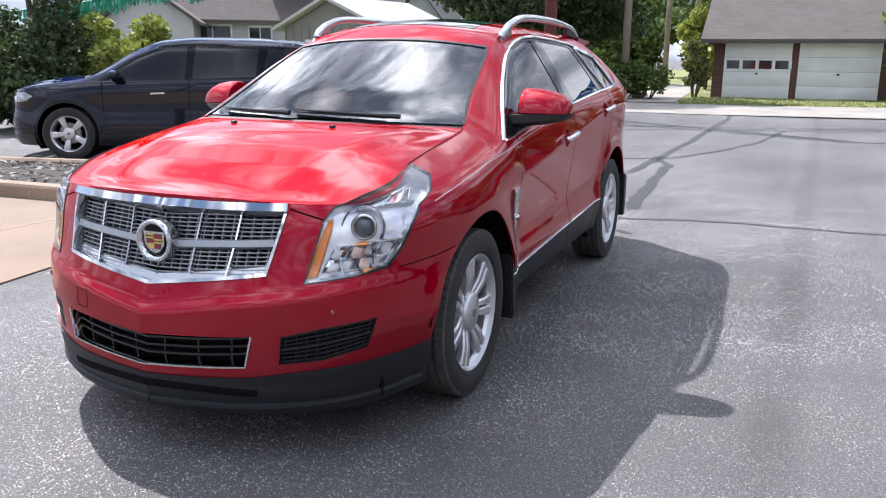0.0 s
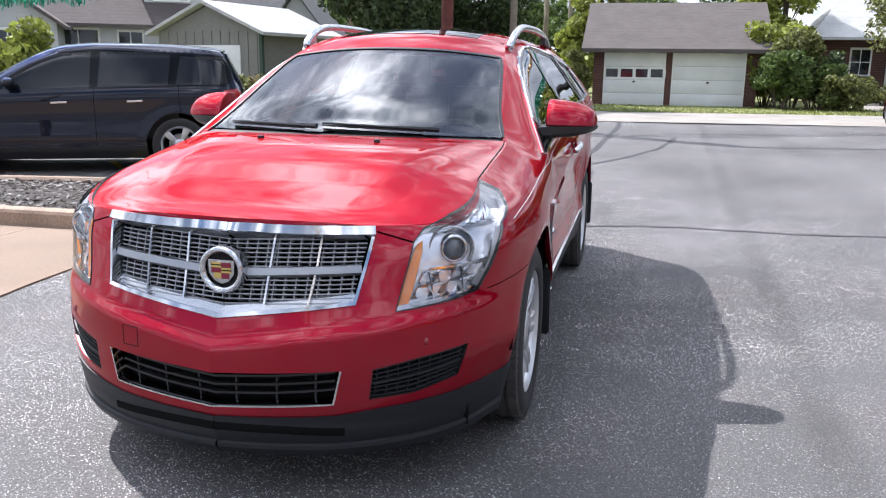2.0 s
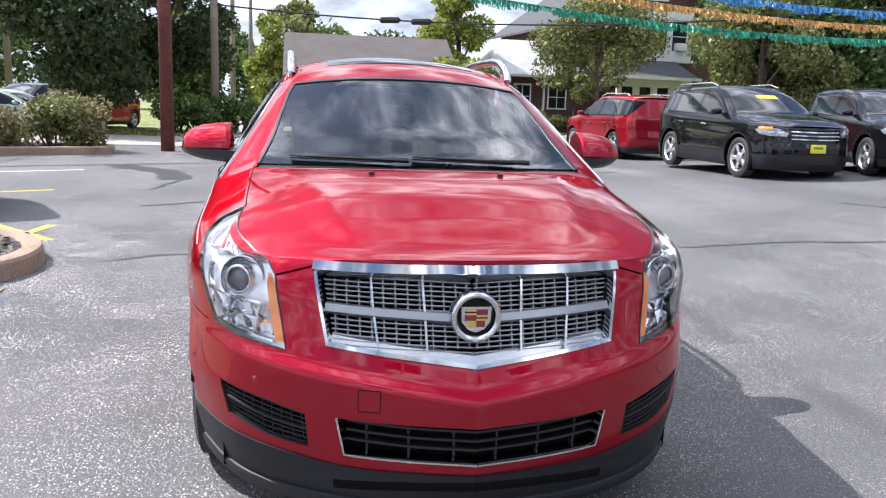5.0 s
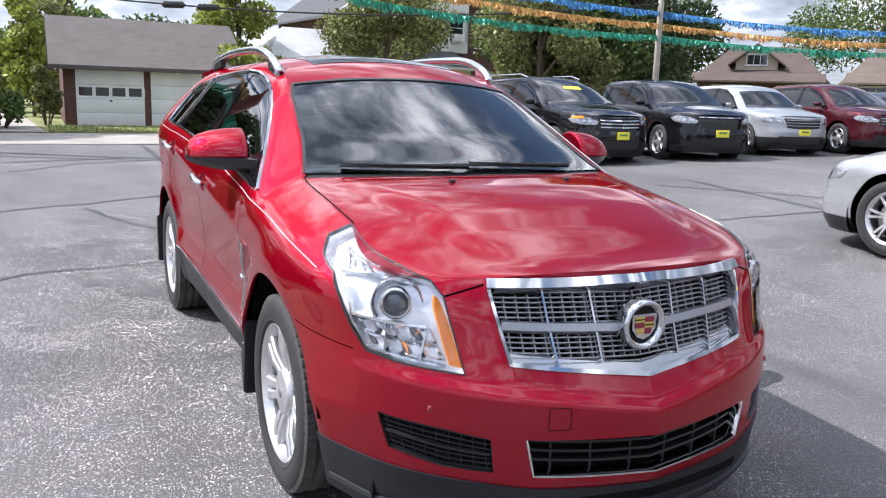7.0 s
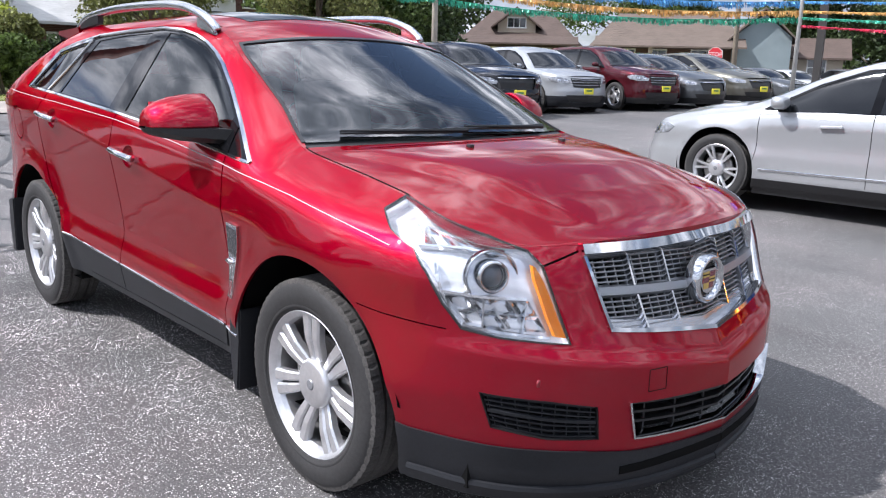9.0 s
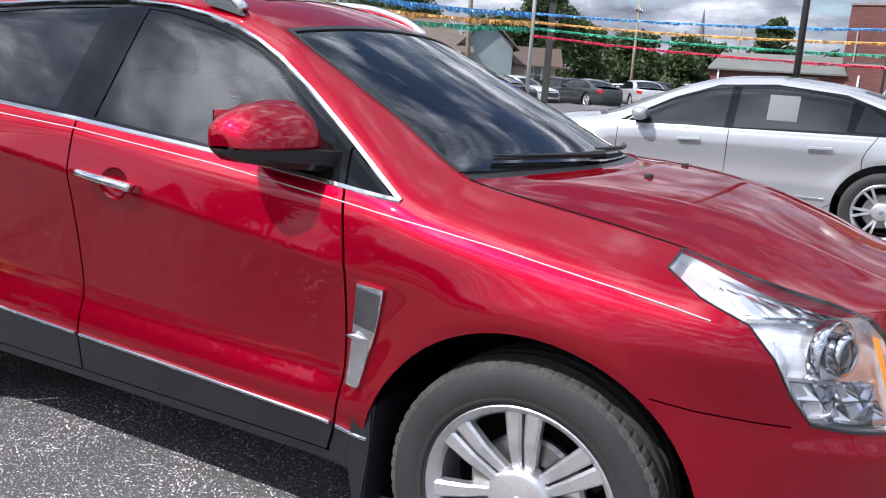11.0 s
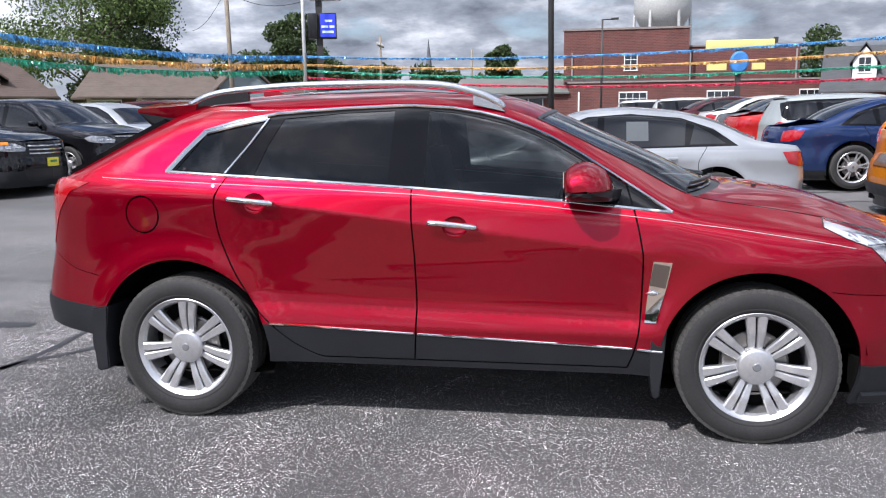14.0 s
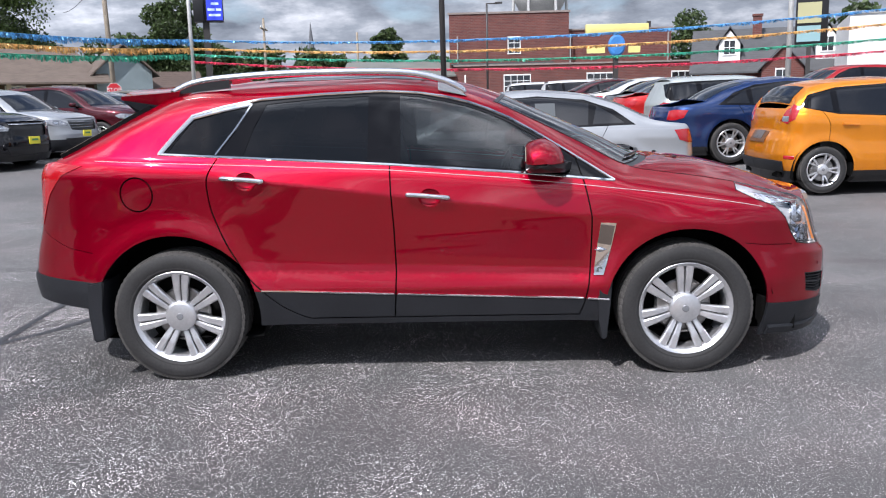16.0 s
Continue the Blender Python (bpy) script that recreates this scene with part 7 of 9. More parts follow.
def ground():
    ys = [-600, -200, -60, -20, 0, 3, 4, 5.5, 7, 8.5, 10, 12.5, 15, 20, 25, 30, 35, 40, 44, 48, 60, 120, 300, 900]
    xs = [-900, -200, -60, -30, -24, -20, -17, -14.5, -12, -9.5, -5, 0, 10, 30, 60, 200, 900]
    bm = bmesh.new()
    g = [[bm.verts.new((x, y, rise(y, x))) for x in xs] for y in ys]
    for a, b in zip(g, g[1:]):
        for i in range(len(xs) - 1):
            bm.faces.new((a[i], a[i + 1], b[i + 1], b[i]))
    tagged(part("ground", bm, M_ASPHALT), "grey worn asphalt car park with pale stone chips", "ground", kind="structure")
    # street, verge and lawns beyond it
    bm = bmesh.new()
    for k in range(12):
        y0, y1 = -60 + 10 * k, -50 + 10 * k
        vs = [bm.verts.new(p) for p in ((-24.2 - .035 * y0, y0, rise(y0, -21) + .014), (-18.8 - .03 * y0, y0, rise(y0, -21) + .014), (-18.8 - .03 * y1, y1, rise(y1, -21) + .014), (-24.2 - .035 * y1, y1, rise(y1, -21) + .014))]
        bm.faces.new(vs)
    tagged(part("road", bm, M_CONC), "pale concrete street", "road", kind="structure")
    bm = bmesh.new()
    for k in range(16):
        y0, y1 = -70 + 10 * k, -60 + 10 * k
        for x0, x1 in ((-24.2, -40), (-40, -120)):
            vs = [bm.verts.new(p) for p in ((x1, y0, rise(y0, -30) + .03), (x0 - .035 * y0, y0, rise(y0, -30) + .03), (x0 - .035 * y1, y1, rise(y1, -30) + .03), (x1, y1, rise(y1, -30) + .03))]
            bm.faces.new(vs)
    tagged(part("lawn", bm, M_GRASS), "rough grass lawn across the street", "lawn", kind="structure")
    sheet("drive", [(-24.0, -4.2), (-24.2, -1.6), (-48, -3.0), (-48, -4.6)], mat("gravel_drive", (.34, .31, .27), .9, grain=(20, .3), stain=(.8, .2)), .045, "pale gravel drive between lawns", "drive")
    sheet("drive", [(-24.8, 9.2), (-25, 12.5), (-36, 12.5), (-36, 9.6)], M_CONC, .045, "concrete drive beside a brick house", "drive")
    # concrete apron and planted island
    sheet("pavement", [(-1.48, -2.66), (.3, -2.58), (1.05, -2.50), (1.7, -2.46), (2.4, -6), (2.6, -30), (-1, -30), (-1.2, -6)], M_TANCONC, .012, "tan concrete apron beside the asphalt", "pavement", thick=.1)
    tagged(part("joint", boxes((-1.4, 1.9, -3.93, -3.90, 0, .0145), (1.2, 1.23, -20, -2.6, 0, .0145)), M_KERB), "narrow joint in the concrete apron", "joint", kind="structure")


def island(outline, label, height=.16, width=.17, fill=M_MULCH):
    """A kerbed bed: kerb stones round a mulch-filled middle."""
    isl = thing("kerb_island", label, "kerb", kind="structure")
    p = np.array(smooth_path(outline + outline[:1], 10))[:-1]
    t = np.roll(p, -1, 0) - np.roll(p, 1, 0)
    t /= np.linalg.norm(t, axis=1)[:, None]
    n = np.stack([t[:, 1], -t[:, 0]], 1)
    c = p.mean(0)
    if np.mean(np.sum(n * (p - c), 1)) < 0:
        n = -n
    bm = bmesh.new()
    prof = ((0, 0), (-.005, height - .035), (-.02, height - .01), (-.045, height), (-width + .03, height), (-width, height - .03), (-width, .02))
    rings = [[bm.verts.new((p[i][0] + n[i][0] * a, p[i][1] + n[i][1] * a, z)) for a, z in prof] for i in range(len(p))]
    for i in range(len(p)):
        r0, r1 = rings[i], rings[(i + 1) % len(p)]
        for k in range(len(prof) - 1):
            bm.faces.new((r0[k], r1[k], r1[k + 1], r0[k + 1]))
    part("kerb", bm, M_KERB, isl, "rounded brown concrete kerb")
    bm = bmesh.new()
    inner = [bm.verts.new((p[i][0] - n[i][0] * (width - .01), p[i][1] - n[i][1] * (width - .01), height - .05)) for i in range(len(p))]
    cv = bm.verts.new((c[0], c[1], height - .02))
    for i in range(len(p)):
        bm.faces.new((inner[i], inner[(i + 1) % len(p)], cv))
    part("soil", bm, fill, isl, "dark bark mulch")
    # loose bark
    rng = np.random.RandomState(3)
    vs, fs = [], []
    for _ in range(2600):
        i = rng.randint(len(p))
        f = rng.rand() ** .5
        q = c + (p[i] - n[i] * width * 1.1 - c) * f
        a, s, h = rng.rand() * 6.28, .02 + .03 * rng.rand(), height - .04 + .03 * rng.rand()
        d, e = np.array([math.cos(a), math.sin(a)]) * s, np.array([-math.sin(a), math.cos(a)]) * s * .4
        k = len(vs)
        tl = (rng.rand() - .5) * .03
        vs += [(*(q + d), h + tl), (*(q + e), h + .008), (*(q - d), h - tl), (*(q - e), h - .004)]
        fs.append((k, k + 1, k + 2, k + 3))
    me = bpy.data.meshes.new("bark"); me.from_pydata(vs, [], fs)
    ob = link_mesh("bark", me, leaf_material("bark_chips", (.10, .085, .075), .8), isl)
    ob["kind"] = "stuff"
    return isl


def streak(name, pts, w, material, label, seed, z=.004):
    """A sealed crack or painted line on the ground with uneven edges."""
    rng = np.random.RandomState(seed)
    ln = np.array(dense(pts, .25, False))
    ln[1:-1] += rng.uniform(-.03, .03, (len(ln) - 2, 2)) if material is M_TAR else 0
    t = np.gradient(ln, axis=0); t /= np.linalg.norm(t, axis=1)[:, None]
    n = np.stack([-t[:, 1], t[:, 0]], 1)
    bm = bmesh.new()
    rows = []
    for i in range(len(ln)):
        a, b = (w * rng.uniform(.3, .65), w * rng.uniform(.3, .65)) if material is M_TAR else (w / 2, w / 2)
        rows.append([bm.verts.new((*(ln[i] + n[i] * a), rise(ln[i][1], ln[i][0]) + z)), bm.verts.new((*(ln[i] - n[i] * b), rise(ln[i][1], ln[i][0]) + z))])
    for r0, r1 in zip(rows, rows[1:]):
        bm.faces.new((r0[0], r0[1], r1[1], r1[0]))
    ob = part(name, bm, material)
    return tagged(ob, label, "road marking" if material is not M_TAR else "crack", kind="structure")


def paving():
    ground()
    island([(-1.38, -3.3), (-1.62, -2.85), (-2.1, -2.66), (-2.7, -2.75), (-3.25, -3.15), (-3.5, -3.8), (-3.42, -4.9), (-3.15, -6.2), (-2.7, -8.2), (-2.1, -11), (-.9, -11), (-1.15, -8.0), (-1.3, -5.5)], "kerbed island of brown concrete filled with bark mulch")
    island([(-13.6, -8.6), (-14.3, -6.6), (-15.0, -5.2), (-15.9, -5.0), (-16.4, -5.8), (-16.0, -8.0), (-15.4, -12), (-14.6, -18), (-12.6, -18), (-13.0, -12)], "kerbed bed with a scrubby hedge along the street", height=.18)
    cracks = (([(-2.52, -2.2), (-2.77, -1.89), (-2.85, -1.6), (-2.96, -.88), (-2.95, .83), (-3.12, 1.28), (-3.18, 1.93), (-3.18, 2.95), (-3.24, 4.7), (-3.08, 5.46), (-2.9, 6.6), (-2.7, 9)], .055),
              ([(-3.5, .72), (-5.46, .61), (-7.27, .57)], .15), ([(-7.27, .57), (-7.85, .35)], .09), ([(-6.6, -1.26), (-5.83, -1.06), (-5.04, -.77), (-3.8, -.1)], .06),
              ([(-6.14, -2.6), (-6.68, -1.84), (-6.95, -1.22), (-7.35, -.63), (-7.71, -.14), (-8.18, .55), (-9.47, 1.08), (-11.24, 1.6), (-14, 1.99)], .085),
              ([(-6.2, .2), (-7.99, .33), (-12.6, .51), (-17.3, .65), (-19, .6)], .13), ([(-15.6, -3.5), (-14.8, -2.3), (-14, -.7), (-13.6, .3), (-13, 1.54), (-12.4, 2.54), (-11.9, 3.7), (-11.5, 6)], .20),
              # the .55 wide one is a broad dark patch, drawn like the cracks
              ([(-11.4, -2.19), (-13.06, -.96), (-13.44, -.18), (-13.6, .3)], .10), ([(-8.1, -2.8), (-9.65, -2.55)], .08), ([(-12.2, -4.2), (-11.0, -3.0), (-9.6, -2.7)], .55),
              ([(-6.25, 8.1), (-3.84, 7.57), (-1.5, 7.0)], .05), ([(-3.3, -.9), (-2.89, -.17), (-2.3, .95)], .07),
              ([(.6, 8.2), (3.2, 7.9), (7.5, 8.3)], .05), ([(-6, 7.2), (-3, 8.6), (.5, 8.9), (5, 9.1)], .05))
    for k, (pts, w) in enumerate(cracks):
        streak("crack", pts, w, M_TAR, "dark tar-sealed crack or broad dark patch in asphalt", k)
    for k, pts in enumerate(([(-4.7, -5.25), (-3.75, -4.45)], [(-5.05, -4.25), (-3.55, -2.95)], [(-3.4, -3.35), (-4.5, -3.2)], [(-5.9, -6.4), (-4.5, -5.0)])):
        streak("painted_line", pts, .10, M_YELLOW, "worn yellow parking line", 30 + k)
    for k, pts in enumerate(([(-6.6, -6.2), (-7.8, -4.1)], [(-9.5, -7.2), (-11.1, -4.5)], [(-3.6, -8.0), (-2.9, -9.5)])):
        streak("painted_line", pts, .10, M_YELLOW if k == 0 else M_WHITEL, "worn parking line", 40 + k)
    # pale scuffed patches
    for k, (x, y, r) in enumerate(((-1.0, 1.30, .13), (.32, 1.24, .15), (-.55, 1.5, .06), (-3.2, 5.0, .18), (-3.05, 5.5, .12), (-2.75, 5.9, .15), (-2.5, 6.4, .22), (.9, -2.35, .05))):
        bm = bmesh.new()
        rng = np.random.RandomState(k)
        vs = [bm.verts.new((x + r * math.cos(a) * rng.uniform(.5, 1), y + r * .55 * math.sin(a) * rng.uniform(.5, 1), rise(y, x) + .004)) for a in np.linspace(0, 2 * math.pi, 19)[:-1]]
        bm.faces.new(vs)
        tagged(part("scuff", bm, M_SCUFF), "pale scuffed patch on asphalt", "stain", kind="structure")


paving()


# ---------------------------------------------------------------- buildings
def window(parent, x, z, w, h, y=0.0, cols=2, rows=2, frame_m=None, depth=.08):
    """A framed window on a wall that faces -y at y: frame, sill, panes."""
    fm = frame_m or M_WHITE
    win = part("window", boxes((x - w / 2 - .07, x + w / 2 + .07, y - .045, y + .02, z + h / 2, z + h / 2 + .10)), fm, parent, "white framed window")
    for a, b in ((x - w / 2 - .07, x - w / 2), (x + w / 2, x + w / 2 + .07)):
        part("jamb", boxes((a, b, y - .04, y + .02, z - h / 2, z + h / 2)), fm, win)
    part("sill", boxes((x - w / 2 - .10, x + w / 2 + .10, y - .07, y + .02, z - h / 2 - .08, z - h / 2)), fm, win)
    for c in range(1, cols):
        part("glazing_bar", boxes((x - w / 2 + w * c / cols - .02, x - w / 2 + w * c / cols + .02, y - .02, y + .02, z - h / 2, z + h / 2)), fm, win)
    for r in range(1, rows):
        part("glazing_bar", boxes((x - w / 2, x + w / 2, y - .022, y + .018, z - h / 2 + h * r / rows - .02, z - h / 2 + h * r / rows + .02)), fm, win)
    part("pane", boxes((x - w / 2, x + w / 2, y - .012, y + .0, z - h / 2, z + h / 2)), M_PANE, win)
    return win


def gable_roof(parent, w, d, eave, ridge, material, over=.45, along="x", x0=0.0, y0=0.0, thick=.12, name="roof", hip=0.0):
    """Two slopes with thickness; ridge along x (slopes face -y and +y) or along y."""
    bm = bmesh.new()
    if along == "x":
        a = [(-w / 2 - over, y0 - over, eave - over * (ridge - eave) / (d / 2)), (-w / 2 - over, y0 + d / 2, ridge), (-w / 2 - over, y0 + d + over, eave - over * (ridge - eave) / (d / 2))]
        far = [(p[0] + w + 2 * over, p[1], p[2]) for p in a]
        a[1], far[1] = (a[1][0] + hip, *a[1][1:]), (far[1][0] - hip, *far[1][1:])
    else:
        s = (ridge - eave) / (w / 2)
        a = [(-w / 2 - over, y0 - over, eave - over * s), (0, y0 - over, ridge), (w / 2 + over, y0 - over, eave - over * s)]
        far = [(p[0], p[1] + d + 2 * over, p[2]) for p in a]
    A = [bm.verts.new((p[0] + x0, p[1], p[2])) for p in a]; B = [bm.verts.new((p[0] + x0, p[1], p[2])) for p in far]
    A2 = [bm.verts.new((v.co.x, v.co.y, v.co.z - thick)) for v in A]; B2 = [bm.verts.new((v.co.x, v.co.y, v.co.z - thick)) for v in B]
    for i in (0, 1):
        bm.faces.new((A[i], A[i + 1], B[i + 1], B[i])); bm.faces.new((A2[i], B2[i], B2[i + 1], A2[i + 1]))
        bm.faces.new((A[i], A2[i], A2[i + 1], A[i + 1])); bm.faces.new((B[i], B[i + 1], B2[i + 1], B2[i]))
    for i in (0, 2):
        bm.faces.new((A[i], B[i], B2[i], A2[i]))
    if hip:
        bm.faces.new((A[0], A[2], A[1])); bm.faces.new((B[0], B[1], B[2]))
    return part(name, bm, material, parent)


def gable_walls(parent, w, d, eave, ridge, material, along="x", x0=0.0, y0=0.0, holes=()):
    bm = bmesh.new()
    eave, ridge = eave - .15, ridge - .08
    if along == "x":
        prof = [(y0, -.6), (y0 + d, -.6), (y0 + d, eave), (y0 + d / 2, ridge - .1), (y0, eave)]
        prism(bm, prof, w, Matrix(((0, 0, 1, x0 - w / 2), (1, 0, 0, 0), (0, 1, 0, 0), (0, 0, 0, 1))))
    else:
        prof = [(-w / 2 + x0, -.6), (w / 2 + x0, -.6), (w / 2 + x0, eave), (x0, ridge - .1), (-w / 2 + x0, eave)]
        prism(bm, prof, d, Matrix(((1, 0, 0, 0), (0, 0, 1, y0), (0, 1, 0, 0), (0, 0, 0, 1))))
    return part("wall", bm, material, parent)


def garage():
    g = thing("garage", "dark red brick double garage with white doors and grey shingle roof", "garage", at=pose(-29.5, 2.25, 0, 0, 0, 90))
    gable_walls(g, 6.3, 6.6, 2.52, 4.2, M_BRICKR)
    gable_roof(g, 6.3, 6.6, 2.50, 4.25, M_ROOFG, .48)
    for k in range(9):
        x = -3.4 + 6.8 * k / 8
        part("rafter_end", boxes((x - .04, x + .04, -.46, -.02, 2.06, 2.16)), M_WHITE, g)
    part("fascia", boxes((-3.6, 3.6, -.475, -.45, 2.09, 2.13)), M_ROOFG, g)
    for k, (x0, x1, z1) in enumerate(((-2.70, -.36, 2.08), (-.04, 2.66, 2.12))):
        fr = part("door_frame", boxes((x0 - .035, x0, -.05, .02, 0, z1), (x1, x1 + .035, -.05, .02, 0, z1), (x0 - .035, x1 + .035, -.05, .02, z1, z1 + .04)), M_WHITE, g)
        d = new("garage_door"); d.parent = g; d["label"] = "white garage door with a row of four panes" if k == 0 else "plain white sectional garage door"
        rows = 4
        for r in range(rows):
            za, zb = z1 * r / rows, z1 * (r + 1) / rows
            if k == 0 and r == 2:
                part("door_panel", boxes((x0, x1, -.035, -.005, za, za + .10), (x0, x1, -.035, -.005, zb - .10, zb - .008), *[(x0 + (x1 - x0) * j / 4 - (.06 if j else 0), x0 + (x1 - x0) * j / 4 + .06, -.036, -.005, za + .1, zb - .1) for j in range(5)]), M_DOORW, d)
                for j in range(4):
                    a = x0 + (x1 - x0) * j / 4 + .06
                    part("pane", boxes((a, a + (x1 - x0) / 4 - .12, -.018, -.010, za + .1, zb - .1)), M_PANE, d)
            else:
                part("door_panel", boxes((x0, x1, -.035, -.005, za, zb - .008), bevel=.004), M_DOORW, d)
        part("door_handle", boxes(((x0 + x1) / 2 - .05, (x0 + x1) / 2 + .05, -.06, -.035, .93, 1.0)), M_DARKPOLE, d)


def house(name, label, at, w, d, eave, ridge, wall_m, roof_m, along="x", wins=(), over=.45, extra=None, hip=0.0):
    h = thing("house", label, "house", at=at)
    gable_walls(h, w, d, eave, eave + .25 if hip else ridge, wall_m, along)
    gable_roof(h, w, d, eave, ridge, roof_m, over, along, hip=hip)
    for x, z, ww, hh in wins:
        window(h, x, z, ww, hh)
    if extra:
        extra(h)
    return h


def chimney(h, x, y, z0, z1, m_=None):
    part("chimney", boxes((x - .3, x + .3, y - .3, y + .3, z0, z1), (x - .36, x + .36, y - .36, y + .36, z1 - .15, z1)), m_ or M_BRICKR, h)


def houses():
    def white_extra(h):
        gable_walls(h, 3.4, 2.2, 3.0, 4.2, M_SIDING, "y", -1.6, -2.2)
        gable_roof(h, 3.4, 2.2, 3.0, 4.2, M_ROOFG, .35, "y", -1.6, -2.2, .12, "porch_roof")
        window(h, -1.6, 1.9, 1.3, 1.3, -2.2)
        gable_walls(h, 4.2, 3, 5.0, 6.6, M_SIDING, "y", -4.0, .2)
        gable_roof(h, 4.2, 4, 5.0, 6.8, M_ROOFG, .4, "y", -4.0, .2, .12, "gable")
        window(h, -4.0, 4.5, .9, 1.2, .2)
        gable_walls(h, 2.2, 2.4, 4.9, 5.9, M_SIDING, "y", 4.3, .8)
        gable_roof(h, 2.2, 2.8, 4.9, 5.9, M_ROOFG, .3, "y", 4.3, .8, .1, "dormer_roof")
        window(h, 4.3, 4.45, 1.3, .8, .8)
    house("house", "white clapboard house with grey shingle roof and a gabled porch", pose(-31.7, -27.6, -.36, 0, 0, 122) @ Matrix.Diagonal((1.25, 1.25, 1.25, 1)), 12.5, 8, 3.3, 6.4, M_SIDING, M_ROOFG, "x",
          ((.6, 2.1, 1.5, 1.2), (2.6, 2.1, .9, 1.1), (4.8, 2.1, 1.5, 1.1), (-4.4, 2.1, 1.2, 1.2)), extra=white_extra)

    def shed_extra(h):
        part("corner_board", boxes((2.36, 2.48, -.03, .1, 0, 2.6)), mat("dark_green_paint", (.03, .06, .045), .6), h)
        part("overhead_door", boxes((-1.3, 1.5, -.05, .0, 0, 2.05), bevel=.01), M_DOORW, h, "white overhead door")
        for k in range(12):
            x = -2.4 + .42 * k
            part("batten", boxes((x, x + .05, -.03, .0, 0, 2.55)), M_GREYBOARD, h)
    house("shed", "grey board shed with a pale metal roof", pose(-30.1, -18.5, -.3, 0, 0, 77.5) @ Matrix.Diagonal((1.25, 1.25, 1.25, 1)), 4.9, 4.5, 2.65, 3.65, M_GREYBOARD, M_METALROOF, "y", (), .35, shed_extra)
    house("house", "distant pale house with grey roof and chimneys", pose(-46, -27.5, 0, 0, 0, 110), 9, 8, 4.2, 7.4, M_SIDING, M_ROOFD, "x", ((-2, 2.6, 1, 1.5), (2, 2.6, 1, 1.5)), extra=lambda h: (chimney(h, -1, 4, 6, 8.6), chimney(h, 3, 4, 6, 8.2)))
    house("house", "distant small house with a grey gable", pose(-47, -21.6, 0, 0, 0, 100), 4, 7, 3.6, 6.2, M_SIDING, M_ROOFD, "y", ((0, 2.6, 1, 1.2),))

    def brick_extra(h):
        # enclosed white porch below a white bay with three sashes
        part("porch", boxes((-3.0, 1.2, -2.6, 0, 0, .9), (-3.0, 1.2, -2.6, 0, 2.62, 3.0), *[(x, x + .22, -2.6, -2.44, .9, 2.62) for x in (-3.0, -2.0, -1.0, 0, .98)]), M_WHITE, h, "white panelled porch")
        for k in range(4):
            window(h, -2.4 + 1.0 * k, 1.76, .62, 1.55, -2.5, 1, 2)
        part("porch_roof", prism(bmesh.new(), [(-3.1, 3.0), (0, 3.0), (0, 4.2)], 4.8, Matrix(((0, 0, 1, -3.4), (1, 0, 0, 0), (0, 1, 0, 0), (0, 0, 0, 1)))), M_ROOFD, h, "grey lean-to porch roof")
        part("porch_fascia", boxes((-3.45, 1.45, -3.16, -3.08, 2.92, 3.06)), M_WHITE, h)
        part("bay", boxes((-1.5, 2.3, -.55, 0, 3.95, 4.5), (-1.5, 2.3, -.55, 0, 6.15, 6.6), *[(x, x + .2, -.55, -.35, 4.5, 6.15) for x in (-1.5, -.32, .88, 2.1)], (2.15, 2.3, -.55, 0, 4.5, 6.15)), M_WHITE, h, "white upper bay")
        for x in (-.81, .39, 1.59):
            window(h, x, 5.3, .84, 1.5, -.42, 1, 2)
        part("air_conditioner", boxes((1.3, 1.9, -.8, -.42, 4.55, 4.95), bevel=.02), M_WHITE, h)
        chimney(h, -2, 4, 7, 10)
        for x, l in ((-1, .35), (1, -.35)):
            bm = bmesh.new()
            prism(bm, [(0, 9.2), (0, 9.5), (x * 5.5, 5.75), (x * 5.5, 5.45)], .12, Matrix(((1, 0, 0, 0), (0, 0, 1, -.62), (0, 1, 0, 0), (0, 0, 0, 1))))
            part("bargeboard", bm, M_WHITE, h)
    house("house", "two-storey red brick house with white trim and porch", pose(-37.5, 17.6, 0, 0, 0, 96), 9.6, 10, 6.0, 9.5, M_BRICKR, M_ROOFD, "y", ((3.6, 1.9, 1.1, 1.5), (-3.6, 5.0, 1, 1.3), (3.7, 5.0, 1, 1.3), (0.4, 7.7, 1.0, 1.0)), .55, brick_extra)
    house("house", "low red brick wing with a pale hipped roof", pose(-36.8, 11.2, 0, 0, 0, 93), 4.6, 5, 3.4, 4.9, M_BRICKR, M_METALROOF, "x", ((-.6, 1.9, .8, 1.1), (1.3, 1.9, .9, 1.1)), .7, lambda h: part("downpipe", boxes((.5, .6, -.12, -.02, 0, 3.2)), M_WHITE, h), 1.9)

    def bung_extra(h):
        gable_walls(h, 2.6, 2.6, 3.9, 4.9, M_TAN, "y", -.2, .9)
        gable_roof(h, 2.6, 3.0, 3.9, 4.9, M_ROOFB, .45, "y", -.2, .9, .12, "dormer_roof")
        window(h, -.2, 3.85, 1.2, .6, .9, 3, 1)
        part("porch_post", boxes((-3.6, -3.3, -1.4, -1.1, 0, 2.5)), M_BRICKR, h)
        part("porch_post", boxes((3.3, 3.6, -1.4, -1.1, 0, 2.5)), M_BRICKR, h)
        gable_roof(h, 7.4, 2.0, 2.55, 2.95, M_ROOFB, .3, "x", 0, -1.6, .1, "porch_roof")
    z = .7
